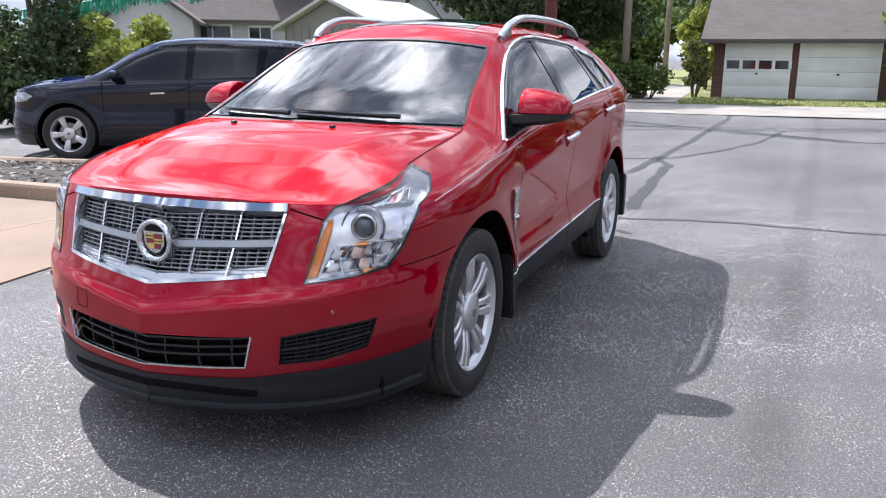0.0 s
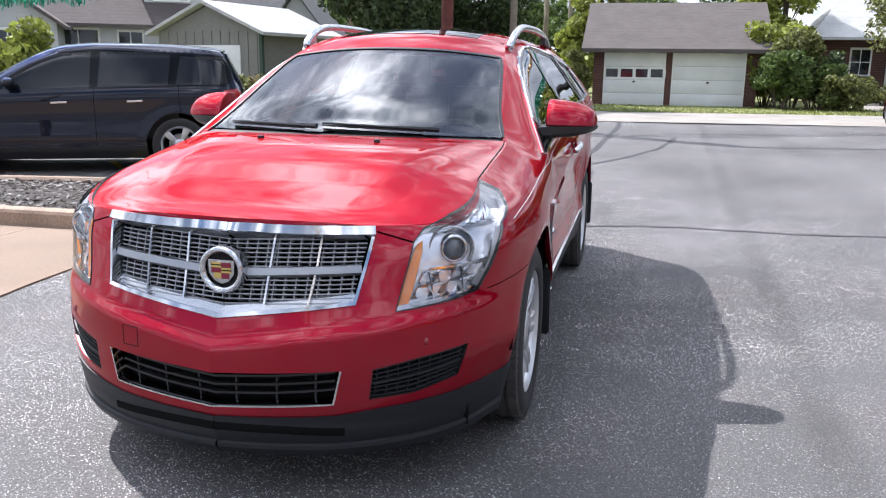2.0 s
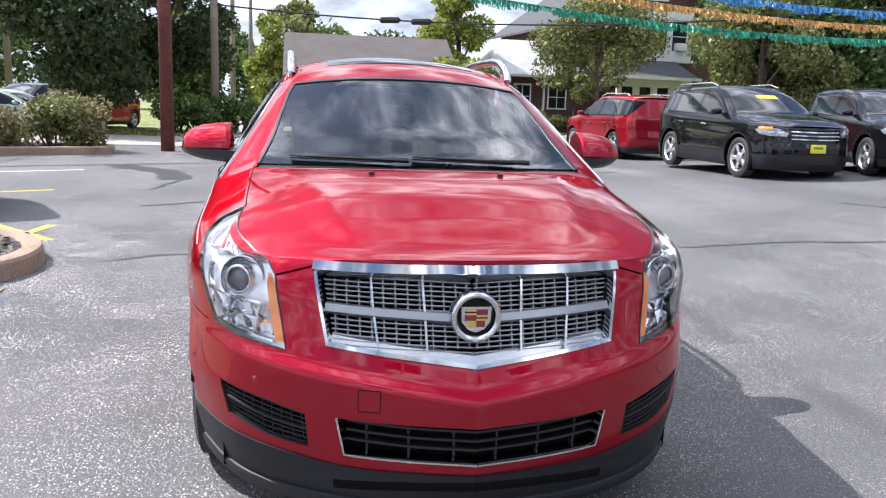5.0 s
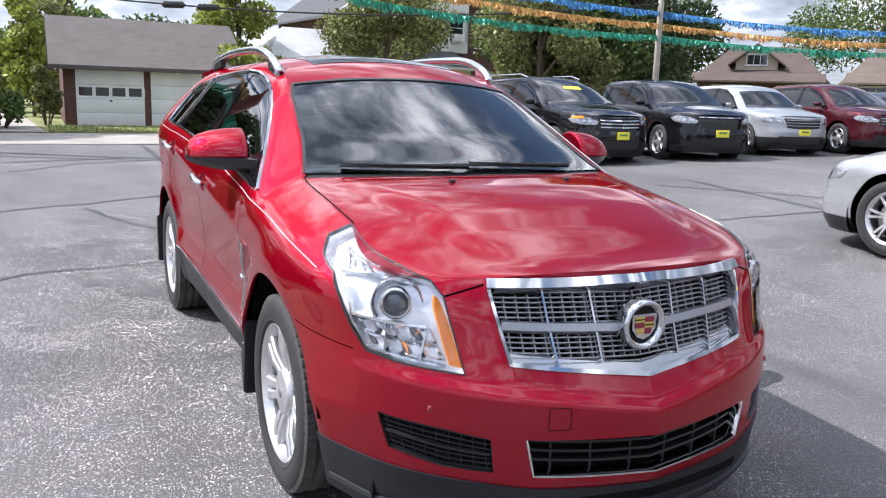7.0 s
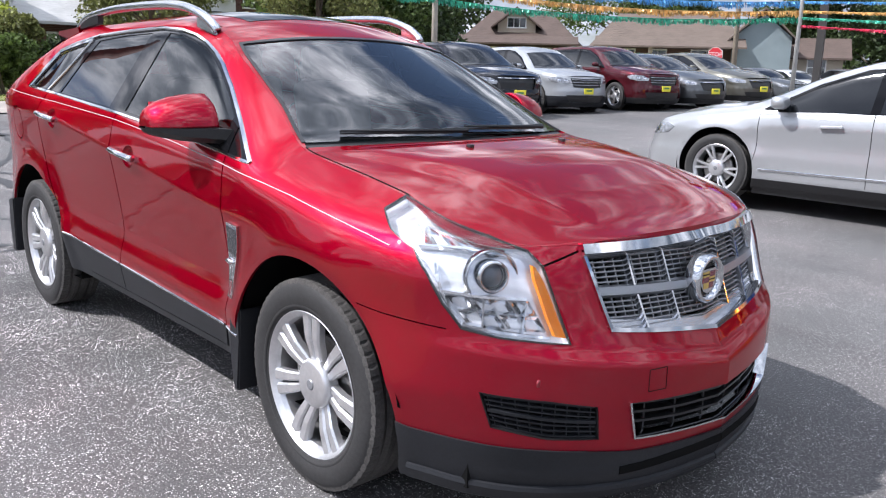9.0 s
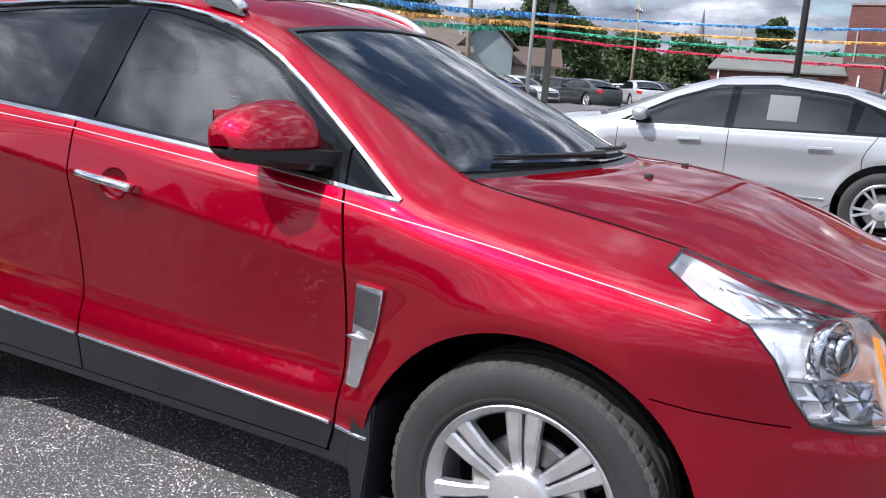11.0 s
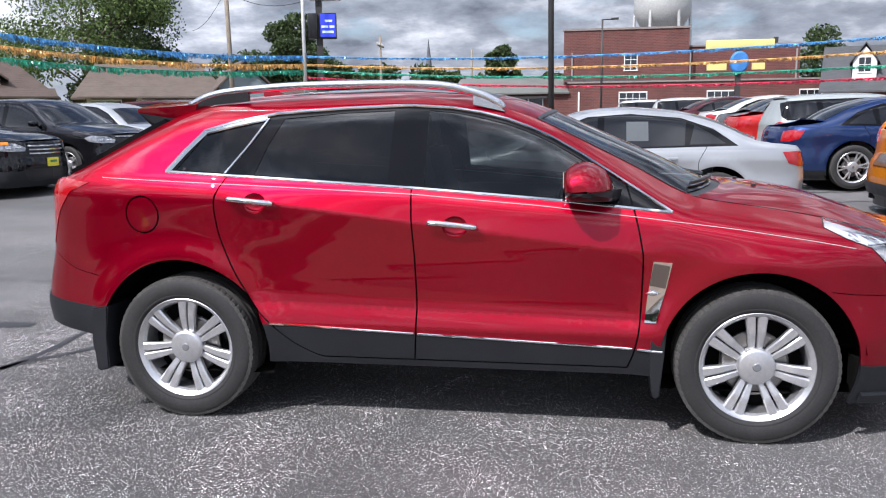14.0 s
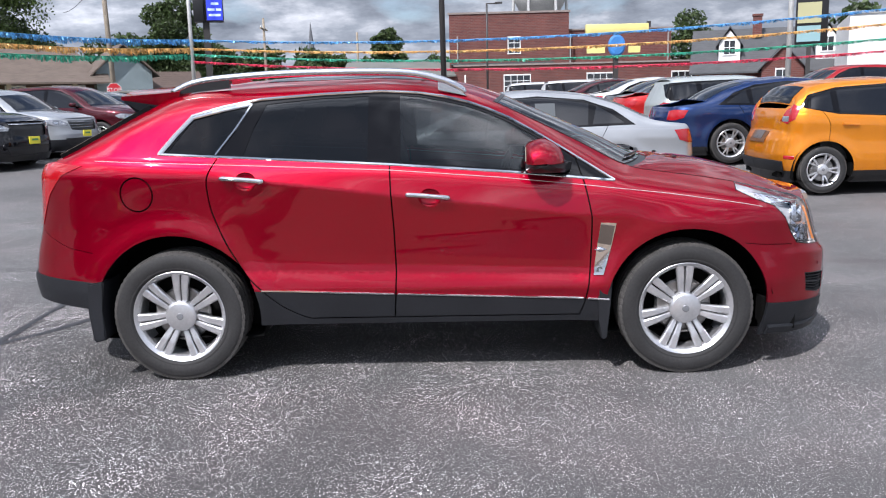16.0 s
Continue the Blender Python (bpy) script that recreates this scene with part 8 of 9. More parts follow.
    house("house", "brown-roofed bungalow with a front dormer", pose(-35.0, 40.0, z, 0, 0, 40), 7.4, 8, 2.7, 4.9, M_BRICKR, M_ROOFB, "x", ((-2.0, 1.5, 1.5, 1.2), (2.0, 1.5, 1.5, 1.2)), .6, bung_extra, 2.3)
    house("house", "brown-roofed bungalow with a deep porch", pose(-26.4, 44.9, .7, 0, 0, 33), 8.6, 8, 2.7, 4.7, mat("brown_brick", (.10, .06, .045), .9, grain=(12, .3)), M_ROOFT, "x", ((-3.0, 1.5, 1.8, 1.3), (-.6, 1.4, 1.0, 1.5), (2.4, 1.5, 1.8, 1.3)), .7,
          lambda h: (gable_roof(h, 8.6, 2.4, 2.5, 3.0, M_ROOFT, .3, "x", 0, -2.0, .1, "porch_roof"), [part("porch_post", boxes((x, x + .25, -1.9, -1.65, 0, 2.4)), M_TAN, h) for x in (-4.1, -1.2, 2.4)], gable_walls(h, 3.4, 4, 3.2, 4.6, mat("blue_grey_siding", (.22, .27, .28), .7, stain=(1, .08)), "y", 5.6, -1.0), gable_roof(h, 3.4, 4.4, 3.2, 4.8, M_ROOFT, .4, "y", 5.6, -1.0, .12, "wing_roof")), 1.6)
    house("house", "low brown outbuilding with shingle roof", pose(-20.0, 50, .6, 0, 0, 25), 5, 5, 2.2, 3.3, M_TAN, M_ROOFB, "x", ((1, 1.4, 1, 1),))

    # brick works beyond the car park
    z = rise(60)
    b = thing("brick_building", "large plain red brick building with flat roofs", "building", at=pose(0, 62, z))
    part("wall", boxes((-.6, 9.0, 0, 14, -1, 7.7)), M_BRICKB, b)
    part("wall", boxes((9.0, 17.3, .6, 14, -1, 6.3)), M_BRICKB, b)
    part("wall", boxes((-.2, 20, -2.0, .6, -1, 3.55)), M_BRICKB, b)
    part("wall", boxes((-9.1, -.2, -1.9, .6, -1, 2.85)), M_BRICKB, b)
    bm = bmesh.new()
    prism(bm, [(-2.25, 2.80), (-2.25, 2.92), (3.0, 4.3), (3.0, 4.15)], 9.2, Matrix(((0, 0, 1, -9.3), (1, 0, 0, 0), (0, 1, 0, 0), (0, 0, 0, 1))))
    part("low_roof", bm, mat("grey_green_roof", (.13, .135, .12), .8, stain=(.5, .15)), b, "low grey roof")
    part("entrance", boxes((-4.4, -2.2, -1.94, -1.8, -.2, 2.45)), M_PANE, b, "dark glazed entrance")
    for x in (-4.5, -3.3, -2.2):
        part("door_frame", boxes((x, x + .09, -2.0, -1.88, -.2, 2.5)), M_STEELPOLE, b)
    part("canopy", boxes((-4.9, -1.8, -2.6, -1.9, 2.45, 2.62)), M_DARKPOLE, b)
    for x in (-8.6, .55):
        part("downpipe", boxes((x, x + .12, -2.12, -1.98, -.2, 2.9)), M_WHITE, b)
    part("coping", boxes((-.7, 9.1, -.08, .2, 7.7, 7.85), (9.0, 17.4, .5, .8, 6.3, 6.42), (-.3, 20.1, -2.08, -1.8, 3.55, 3.68)), mat("stone_coping", (.24, .20, .18), .8, grain=(8, .2)), b)
    part("lean_to_roof", boxes((-.5, 7.6, -1.9, .0, 3.7, 3.8)), M_ROOFD, b)
    for k, x in enumerate((4.7, 11.2, 17.8)):
        window(b, x, 2.15, 2.0, 1.25, -2.0, 4, 3)
    window(b, 4.6, 5.2, .9, 1.2, 0, 2, 3)
    for x, y0 in ((9.05, 0), (.0, -.0), (17.0, .6)):
        part("downpipe", boxes((x, x + .1, y0 - .14, y0 - .02, 0, 6)), mat("grey_pipe", (.3, .28, .27), .6), b)
    part("roof_vent", boxes((15.9, 16.2, 3, 3.3, 6.3, 7.1)), M_DARKPOLE, b)

    def dorm(h):
        for x in (-3.0, 3.2):
            gable_walls(h, 1.4, 2.4, 4.6, 5.5, M_WHITE, "y", x, .6)
            gable_roof(h, 1.4, 2.6, 4.6, 5.6, M_ROOFD, .2, "y", x, .6, .1, "dormer_roof")
            window(h, x, 4.15, .7, .9, .6)
        gable_walls(h, 2.6, 1.2, 2.8, 4.2, M_BRICKB, "y", .4, -1.2)
        gable_roof(h, 2.6, 1.4, 2.8, 4.2, M_ROOFD, .25, "y", .4, -1.2, .1, "porch_roof")
        window(h, .4, 1.9, .8, 1.2, -1.2)
        chimney(h, -1.2, 3, 5, 6.5, M_BRICKB)
    house("house", "red brick house with dark roof and white dormers", pose(21.6, 51.5, rise(50), 0, 0, -18), 10.4, 8, 2.75, 5.6, M_BRICKB, M_ROOFD, "x", ((-3.0, 1.4, 1.3, 1.3), (-4.4, 1.4, .6, 1.2), (3.0, 1.4, 1.4, 1.3)), .4, dorm)
    w = thing("white_building", "white flat-roofed commercial building", "building", at=pose(27.0, 40, rise(40), 0, 0, -20))
    part("wall", boxes((-5.4, 8, 0, 9, -1, 5.2)), M_WHITE, w)
    part("coping", boxes((-5.5, 8.1, -.1, .2, 5.2, 5.35)), M_STEELPOLE, w)


garage()
houses()


# ---------------------------------------------------------------- poles, signs, garlands
def pole(label, x, y, h, r0, r1, material, name="utility_pole", z=None, lean=(0, 0), cross=None, lamp=False):
    z = rise(y, x) if z is None else z
    p = thing(name, label, "pole", at=pose(x, y, z))
    bm = bmesh.new()
    tube(bm, [(0, 0, -.2), (lean[0] * .5, lean[1] * .5, h / 2), (lean[0], lean[1], h)], [r0, (r0 + r1) / 2, r1], 12)
    part("pole", bm, material, p, smooth=True)
    if cross:
        for k, zz in enumerate(cross):
            part("cross_arm", boxes((-.06, .06, -1.2, 1.2, zz - .06, zz + .06), bevel=.01), material, p)
            for y0 in (-1.05, -.45, .45, 1.05):
                bm = bmesh.new()
                revolve(bm, [(.001, .22), (.03, .20), (.05, .14), (.03, .10), (.045, .06), (.02, .0)], 10, axis="z", centre=(0, y0, zz + .06))
                part("insulator", bm, M_STEELPOLE, p)
    if lamp:
        part("lamp_arm", boxes((-.05, .8, -.04, .04, h - .06, h + .02), (.55, 1.05, -.14, .14, h - .04, h + .08), bevel=.02), material, p)
    return p


def cable(a, b, sag, r=.015, label="black overhead cable between wooden poles", n=24):
    a, b = Vector(a), Vector(b)
    bm = bmesh.new()
    tube(bm, [a.lerp(b, i / n) - Vector((0, 0, sag * 4 * (i / n) * (1 - i / n))) for i in range(n + 1)], r, 6)
    return tagged(part("cable", bm, M_CABLE), label, "cable", "overhead cables")


FOIL = {}


def foil(c):
    if c not in FOIL:
        FOIL[c] = {"blue": mat("blue_foil", (.10, .32, .60), .32, .3, grain=(5, .45)), "gold": mat("gold_foil", (.68, .40, .13), .32, .3, grain=(5, .45)), "green": mat("green_foil", (.05, .36, .23), .32, .3, grain=(5, .45)), "red": mat("red_foil", (.60, .04, .09), .32, .3, grain=(5, .45))}[c]
    return FOIL[c]


def garland(colour, a, b, sag, seed, drop=.26):
    """A string of foil fringe that hangs between two supports."""
    a, b = Vector(a), Vector(b)
    L = (b - a).length
    t = thing("garland", "%s foil fringe garland strung between poles" % colour, "garland", "fringe garlands", at=Matrix.Translation(a))
    f = lambda s: (b - a) * s - Vector((0, 0, sag * 4 * s * (1 - s)))
    bm = bmesh.new()
    tube(bm, [f(i / 30) for i in range(31)], .012, 5)
    part("string", bm, foil(colour), t)
    rng = np.random.RandomState(seed)
    n = int(L * 85)
    vs, fs = [], []
    d = (b - a).normalized()
    for i in range(n):
        s = (i + rng.rand()) / n
        p = f(s)
        w, l = .012 + .012 * rng.rand(), drop * (.75 + .5 * rng.rand()) * (1 + .18 * math.sin(s * L * 2.3) + .12 * math.sin(s * L * 7.1))
        sw, tw = rng.normal(0, .05), rng.rand() * 3.1
        e = Vector((d.x * math.cos(tw) - d.y * math.sin(tw), d.x * math.sin(tw) + d.y * math.cos(tw), 0)) * w
        q = p + Vector((sw + .03, sw * .5, -l))
        m_ = (p + q) / 2 + Vector((rng.normal(0, .025), rng.normal(0, .025), 0))
        k = len(vs)
        vs += [p - e, p + e, m_ + e, m_ - e, q + e * .7, q - e * .7]
        fs += [(k, k + 1, k + 2, k + 3), (k + 3, k + 2, k + 4, k + 5)]
    me = bpy.data.meshes.new("fringe"); me.from_pydata([tuple(v) for v in vs], [], fs)
    ob = link_mesh("fringe", me, foil(colour), t)
    ob["kind"] = "stuff"


def street_furniture():
    pole("dark red-brown wooden utility pole beside the street", -16.7, -3.9, 9.5, .17, .13, M_REDPOLE)
    pole("grey weathered wooden utility pole on the verge", -26.2, -3.7, 9, .15, .12, M_WOODPOLE)
    pole("grey wooden utility pole far along a drive", -40, -4.2, 9, .15, .11, M_WOODPOLE, cross=(8.2,))
    pole("grey wooden utility pole far along a drive", -50, -3.9, 9.5, .15, .11, M_WOODPOLE, cross=(8.8,))
    pole("pale steel light pole behind parked cars", -21.3, 20.0, 9, .13, .10, mat("tan_pole", (.42, .38, .32), .7, stain=(3, .15)), "light_pole")
    pole("pale steel pole beside a lit sign", -11.3, 30.3, 9, .09, .07, M_STEELPOLE, "light_pole")
    pole("grey wooden pole by the bungalows", -18.2, 38.4, 11, .14, .11, M_WOODPOLE, lean=(-.2, 0))
    pole("dark steel light pole in the car park", -.4, 26.2, 12, .11, .10, M_DARKPOLE, "light_pole", lean=(-.12, 0))
    pole("pale steel pole near a white building", 14.4, 31.0, 9, .12, .10, M_STEELPOLE, "light_pole")
    pole("thin street lamp before a brick building", 2.1, 52, 7.4, .08, .06, M_DARKPOLE, "street_lamp", lamp=True)
    pole("distant wooden utility pole with cross arm", -16.5, 66, 8.5, .14, .1, M_WOODPOLE, cross=(7.6,))
    pole("distant weathered wooden utility pole", -9.5, 74, 7.5, .13, .1, M_WOODPOLE)
    pole("wooden utility pole with a cross arm behind the camera", 15.5, -1.2, 10.5, .16, .12, M_WOODPOLE, cross=(9.2,))
    for y0 in (-1.05, -.45, .45, 1.05):
        cable((15.5, -1.2 + y0, 9.6), (60, -14 + y0, 10), 1.0)
        cable((15.5, -1.2 + y0, 9.6), (14, 60 + y0, 10), 1.2)
    # a line along the street behind the camera
    pole("wooden utility pole along the street behind the camera", -38, -14.5, 12.5, .17, .13, M_WOODPOLE)
    pole("wooden utility pole along the street behind the camera", 40, -15.5, 12.5, .17, .13, M_WOODPOLE)
    for dz, dy in ((0, 0), (-.45, .3), (-1.5, .1)):
        cable((-38, -14.5 + dy, 12.3 + dz), (40, -15.5 + dy, 12.3 + dz), 1.0, .024)
    cable((-26.2, -3.7, 4.6), (-21.3, 20, 5.3), .7, .03)
    cable((-16.7, -3.9, 6.2), (-9, -60, 7), 1.2, .022)
    for f in (.26, .306):
        a, b = Vector((-26.2, -3.7, 4.6)), Vector((-21.3, 20, 5.3))
        p = a.lerp(b, f) - Vector((0, 0, .7 * 4 * f * (1 - f)))
        bm = bmesh.new()
        tube(bm, [p + (b - a).normalized() * s for s in (-.38, -.30, .30, .38)], [.03, .11, .11, .03], 8)
        tagged(part("cable_splice", bm, M_CABLE), "black cylindrical splice on an overhead cable", "cable splice", "overhead cables")
    cable((-18.2, 38.4, 8.4), (-11.3, 30.3, 6.6), .4)
    cable((-18.2, 38.4, 8.8), (-27, 52, 8), .5)
    A, Lp, R0 = (-21.3, 20.0), (-11.3, 30.3), (-16.7, -3.9)
    for c, zr, za, zl, zq, sg, sd in (("blue", 6.5, 5.0, 4.3, 4.6, .55, 1), ("gold", 6.0, 4.55, 3.95, 4.05, .55, 2), ("green", 5.3, 4.1, 3.7, 3.45, .55, 3)):
        garland(c, (*R0, zr), (*A, za), sg, sd, .19)
        garland(c, (*A, za), (*Lp, zl), .35, sd + 10, .19)
        garland(c, (*Lp, zl), (26, 20.5, zq + .75), .95, sd + 20, .075)
    garland("red", (*Lp, 3.4), (26, 20.5, 3.75), .95, 31, .07)
    garland("green", (*R0, 5.4), (-8.6, -14.5, 2.3), .3, 35, .3)
    # stop sign
    s = thing("stop_sign", "red octagonal stop sign on a steel post", "road sign", at=pose(-14.9, 30.5, rise(30.5, -15), 0, 0, 25))
    part("post", boxes((-.03, .03, .02, .06, -.2, 2.15)), M_STEELPOLE, s)
    oc = lambda r: [(r * math.cos(math.pi / 8 + k * math.pi / 4), r * math.sin(math.pi / 8 + k * math.pi / 4)) for k in range(8)]
    rot = Matrix(((1, 0, 0, 0), (0, 0, -1, 0), (0, 1, 0, 1.92), (0, 0, 0, 1)))
    part("border", prism(bmesh.new(), oc(.325), .012, rot), M_WHITE, s)
    face = part("face", prism(bmesh.new(), oc(.305), .016, rot), mat("sign_red", (.55, .02, .03), .5), s)
    cu = bpy.data.curves.new("lettering", "FONT")
    cu.body, cu.size, cu.align_x, cu.align_y, cu.extrude = "STOP", .235, "CENTER", "CENTER", .002
    tmp = bpy.data.objects.new("lettering", cu)
    scene.collection.objects.link(tmp)
    bpy.context.view_layer.update()
    me = bpy.data.meshes.new_from_object(tmp.evaluated_get(bpy.context.evaluated_depsgraph_get()))
    bpy.data.objects.remove(tmp)
    for v in me.vertices:
        v.co = rot @ Vector((v.co.x, v.co.y, v.co.z + .019))
    me.materials.clear()
    link_mesh("lettering", me, M_WHITE, face)
    # lit sign on a post
    L = thing("lit_sign", "black pylon sign with a blue lit panel", "sign", at=pose(-11.0, 31.6, rise(31), 0, 0, 14))
    part("post", boxes((-.14, .14, .1, .38, -.2, 8.2)), M_DARKPOLE, L)
    part("cabinet", boxes((-.5, -.06, -.1, .5, 4.5, 5.6), bevel=.02), M_BLACK, L)
    sc = part("screen_box", boxes((.04, .78, -.22, .4, 4.5, 5.6), bevel=.02), M_BLACK, L)
    part("screen", boxes((.07, .75, -.235, -.215, 4.55, 5.55)), mat("blue_screen", (.02, .03, .25), .4, emit=(.03, .05, .55, .8)), sc, "lit blue panel")
    for k, (x0, x1, z) in enumerate(((.28, .60, 5.2), (.12, .42, 4.95), (.48, .70, 4.95), (.16, .66, 4.72))):
        part("text_bar", boxes((x0, x1, -.242, -.234, z, z + .10)), mat("sign_marks", (.45, .55, .8), .4, emit=(.4, .5, .9, .6)), sc)
    part("upper_panel", boxes((-.4, 1.0, -.1, .5, 6.2, 7.8), bevel=.03), M_WHITE, L, "white upper sign panel")
    # yellow roadside sign
    yz = rise(48)
    y = thing("yellow_sign", "long yellow sign board with a blue round panel on a post", "sign", at=pose(10.3, 48.6, yz))
    part("post", boxes((-.15, .15, .1, .4, -.2, 5.4)), M_DARKPOLE, y)
    part("board", boxes((-2.0, 2.0, -.15, .2, 5.0, 5.55), bevel=.03), mat("pale_yellow_board", (.70, .61, .22), .5, stain=(1, .1)), y, "long yellow board")
    bm = bmesh.new()
    revolve(bm, [(.001, -.22), (.45, -.20), (.55, -.10), (.55, .15)], 28, centre=(0, 0, 4.2))
    for q in bm.verts:
        q.co.z = 4.2 + (q.co.z - 4.2) * 1.25
    part("round_panel", bm, mat("blue_panel", (.05, .20, .50), .4, stain=(2, .3)), y, "blue round panel")
    part("small_board", boxes((-1.9, -.75, -.1, .1, 3.75, 4.15)), mat("pale_yellow_board", (.70, .61, .22), .5), y)
    part("small_board", boxes((.75, 1.5, -.1, .1, 3.75, 4.15)), mat("pale_yellow_board", (.70, .61, .22), .5), y)
    f = thing("pylon_sign", "tall cabinet sign with pale lit panels", "sign", at=pose(19.6, 41.5, rise(41), 0, 0, -22))
    part("post", boxes((-.12, .12, 0, .3, -.2, 8)), M_DARKPOLE, f)
    part("cabinet", boxes((-.75, .9, -.1, .35, 3.6, 8), bevel=.03), M_BLACK, f)
    for z0, z1, c in ((6.1, 6.9, (.55, .56, .50)), (4.75, 5.85, (.42, .40, .22)), (3.75, 4.6, (.25, .40, .42)), (7.0, 7.8, (.7, .7, .7))):
        part("sign_panel", boxes((-.65, .55, -.13, -.09, z0, z1)), mat("panel_%d" % int(z0 * 10), c, .4), f)
    # spire and water tower on the skyline
    st = thing("church_spire", "distant grey church spire above the roofs", "spire", at=pose(-26, 142, 0))
    bm = bmesh.new()
    tube(bm, [(0, 0, 0), (0, 0, 8.2), (0, 0, 8.3), (0, 0, 15.5)], [1.0, 1.0, .85, .03], 8)
    part("spire", bm, mat("spire_slate", (.11, .115, .125), .8, stain=(.4, .2)), st)
    st2 = copy_thing(st, pose(1.5, 150, -4))
    wt = thing("water_tower", "pale grey steel water tower", "water tower", at=pose(19.5, 195, 0))
    bm = bmesh.new()
    revolve(bm, [(.01, 34), (5, 32.5), (6.5, 29), (6.5, 25), (5, 22), (.8, 20.5), (.8, 0)], 28, axis="z")
    part("tank", bm, M_STEELPOLE, wt, smooth=True)
    for a in range(6):
        bm = bmesh.new()
        tube(bm, [(6.2 * math.cos(a * 1.047), 6.2 * math.sin(a * 1.047), 25), (7.2 * math.cos(a * 1.047), 7.2 * math.sin(a * 1.047), 0)], .35, 8)
        part("leg", bm, M_STEELPOLE, wt)


street_furniture()


# ---------------------------------------------------------------- trees and shrubs
def leaf_cloud(blobs, n, size, rng, flat=.0):
    """Leaf quads scattered over the skins and insides of blobs."""
    w = np.array([b[3] ** 2 for b in blobs]); w /= w.sum()
    pick = rng.choice(len(blobs), n, p=w)
    B = np.array(blobs)[pick]
    d = rng.normal(size=(n, 3)); d /= np.linalg.norm(d, axis=1)[:, None]
    r = B[:, 3] * (1 - .55 * rng.rand(n) ** 2.2) * rng.uniform(.85, 1.12, n)
    P = B[:, :3] + d * r[:, None] * np.stack([np.ones(n), np.ones(n), np.full(n, .8)], 1)
    a = rng.normal(size=(n, 3)) + d * .4; a /= np.linalg.norm(a, axis=1)[:, None]
    b = np.cross(a, rng.normal(size=(n, 3))); b /= np.linalg.norm(b, axis=1)[:, None]
    s = size * rng.uniform(.6, 1.3, n)[:, None]
    q = np.stack([P - a * s, P + b * s * .55, P + a * s, P - b * s * .55], 1).reshape(-1, 3)
    return q, np.arange(4 * n).reshape(-1, 4)


def leaf_mesh(name, blobs, n, size, material, parent, seed):
    q, f = leaf_cloud(blobs, n, size, np.random.RandomState(seed))
    me = bpy.data.meshes.new(name)
    me.from_pydata(q.tolist(), [], f.tolist())
    return link_mesh(name, me, material, parent)


def tree(label, x, y, h, r, kind, n, seed, size=.16, trunk=.18, low=.28, stretch=1.0, name="tree"):
    z = rise(y, x)
    rng = np.random.RandomState(seed)
    t = thing(name, label, "tree" if name == "tree" else "shrub", at=pose(x, y, z))
    base = h * low
    bm = bmesh.new()
    tube(bm, [(0, 0, -.2), (rng.normal(0, .08), rng.normal(0, .08), base * .6), (rng.normal(0, .15), rng.normal(0, .15), h * .6), (rng.normal(0, .2), rng.normal(0, .2), h * .88)], [trunk, trunk * .8, trunk * .45, trunk * .1], 8)
    blobs = []
    for k in range(26):
        a = rng.rand() * 2 * math.pi
        f = rng.rand()
        zz = base + (h - base) * (.10 + .82 * f)
        rad = r * math.sin(math.pi * min(.97, .22 + .70 * f)) ** .7
        q = rad * rng.uniform(.35, .86)
        br = r * rng.uniform(.24, .44)
        blobs.append((q * math.cos(a), q * math.sin(a) * stretch, zz, br))
        if k % 2 == 0:
            tube(bm, [(0, 0, max(base * .7, zz * .6)), (q * .5 * math.cos(a), q * .5 * math.sin(a), zz * .82), (q * math.cos(a), q * math.sin(a) * stretch, zz)], [trunk * .35, trunk * .2, trunk * .05], 5)
    part("trunk", bm, M_BARK, t)
    leaf_mesh("crown", blobs, n, size, LEAF[kind], t, seed + 1)
    return t


def shrub(label, x, y, h, r, kind, n, seed, size=.10, stretch=(1, 1)):
    rng = np.random.RandomState(seed)
    t = thing("shrub", label, "shrub", at=pose(x, y, rise(y, x)))
    blobs = [(r * .75 * rng.uniform(-1, 1) * stretch[0], r * .75 * rng.uniform(-1, 1) * stretch[1], h * rng.uniform(.2, .78), r * rng.uniform(.3, .5)) for _ in range(22)]
    bm = bmesh.new()
    for b in blobs[:9]:
        tube(bm, [(b[0] * .2, b[1] * .2, -.05), (b[0] * .6, b[1] * .6, b[2] * .5), b[:3]], [.03, .022, .008], 5)
    part("stem", bm, M_BARK, t)
    leaf_mesh("leaves", blobs, n, size, LEAF[kind], t, seed + 5)
    return t


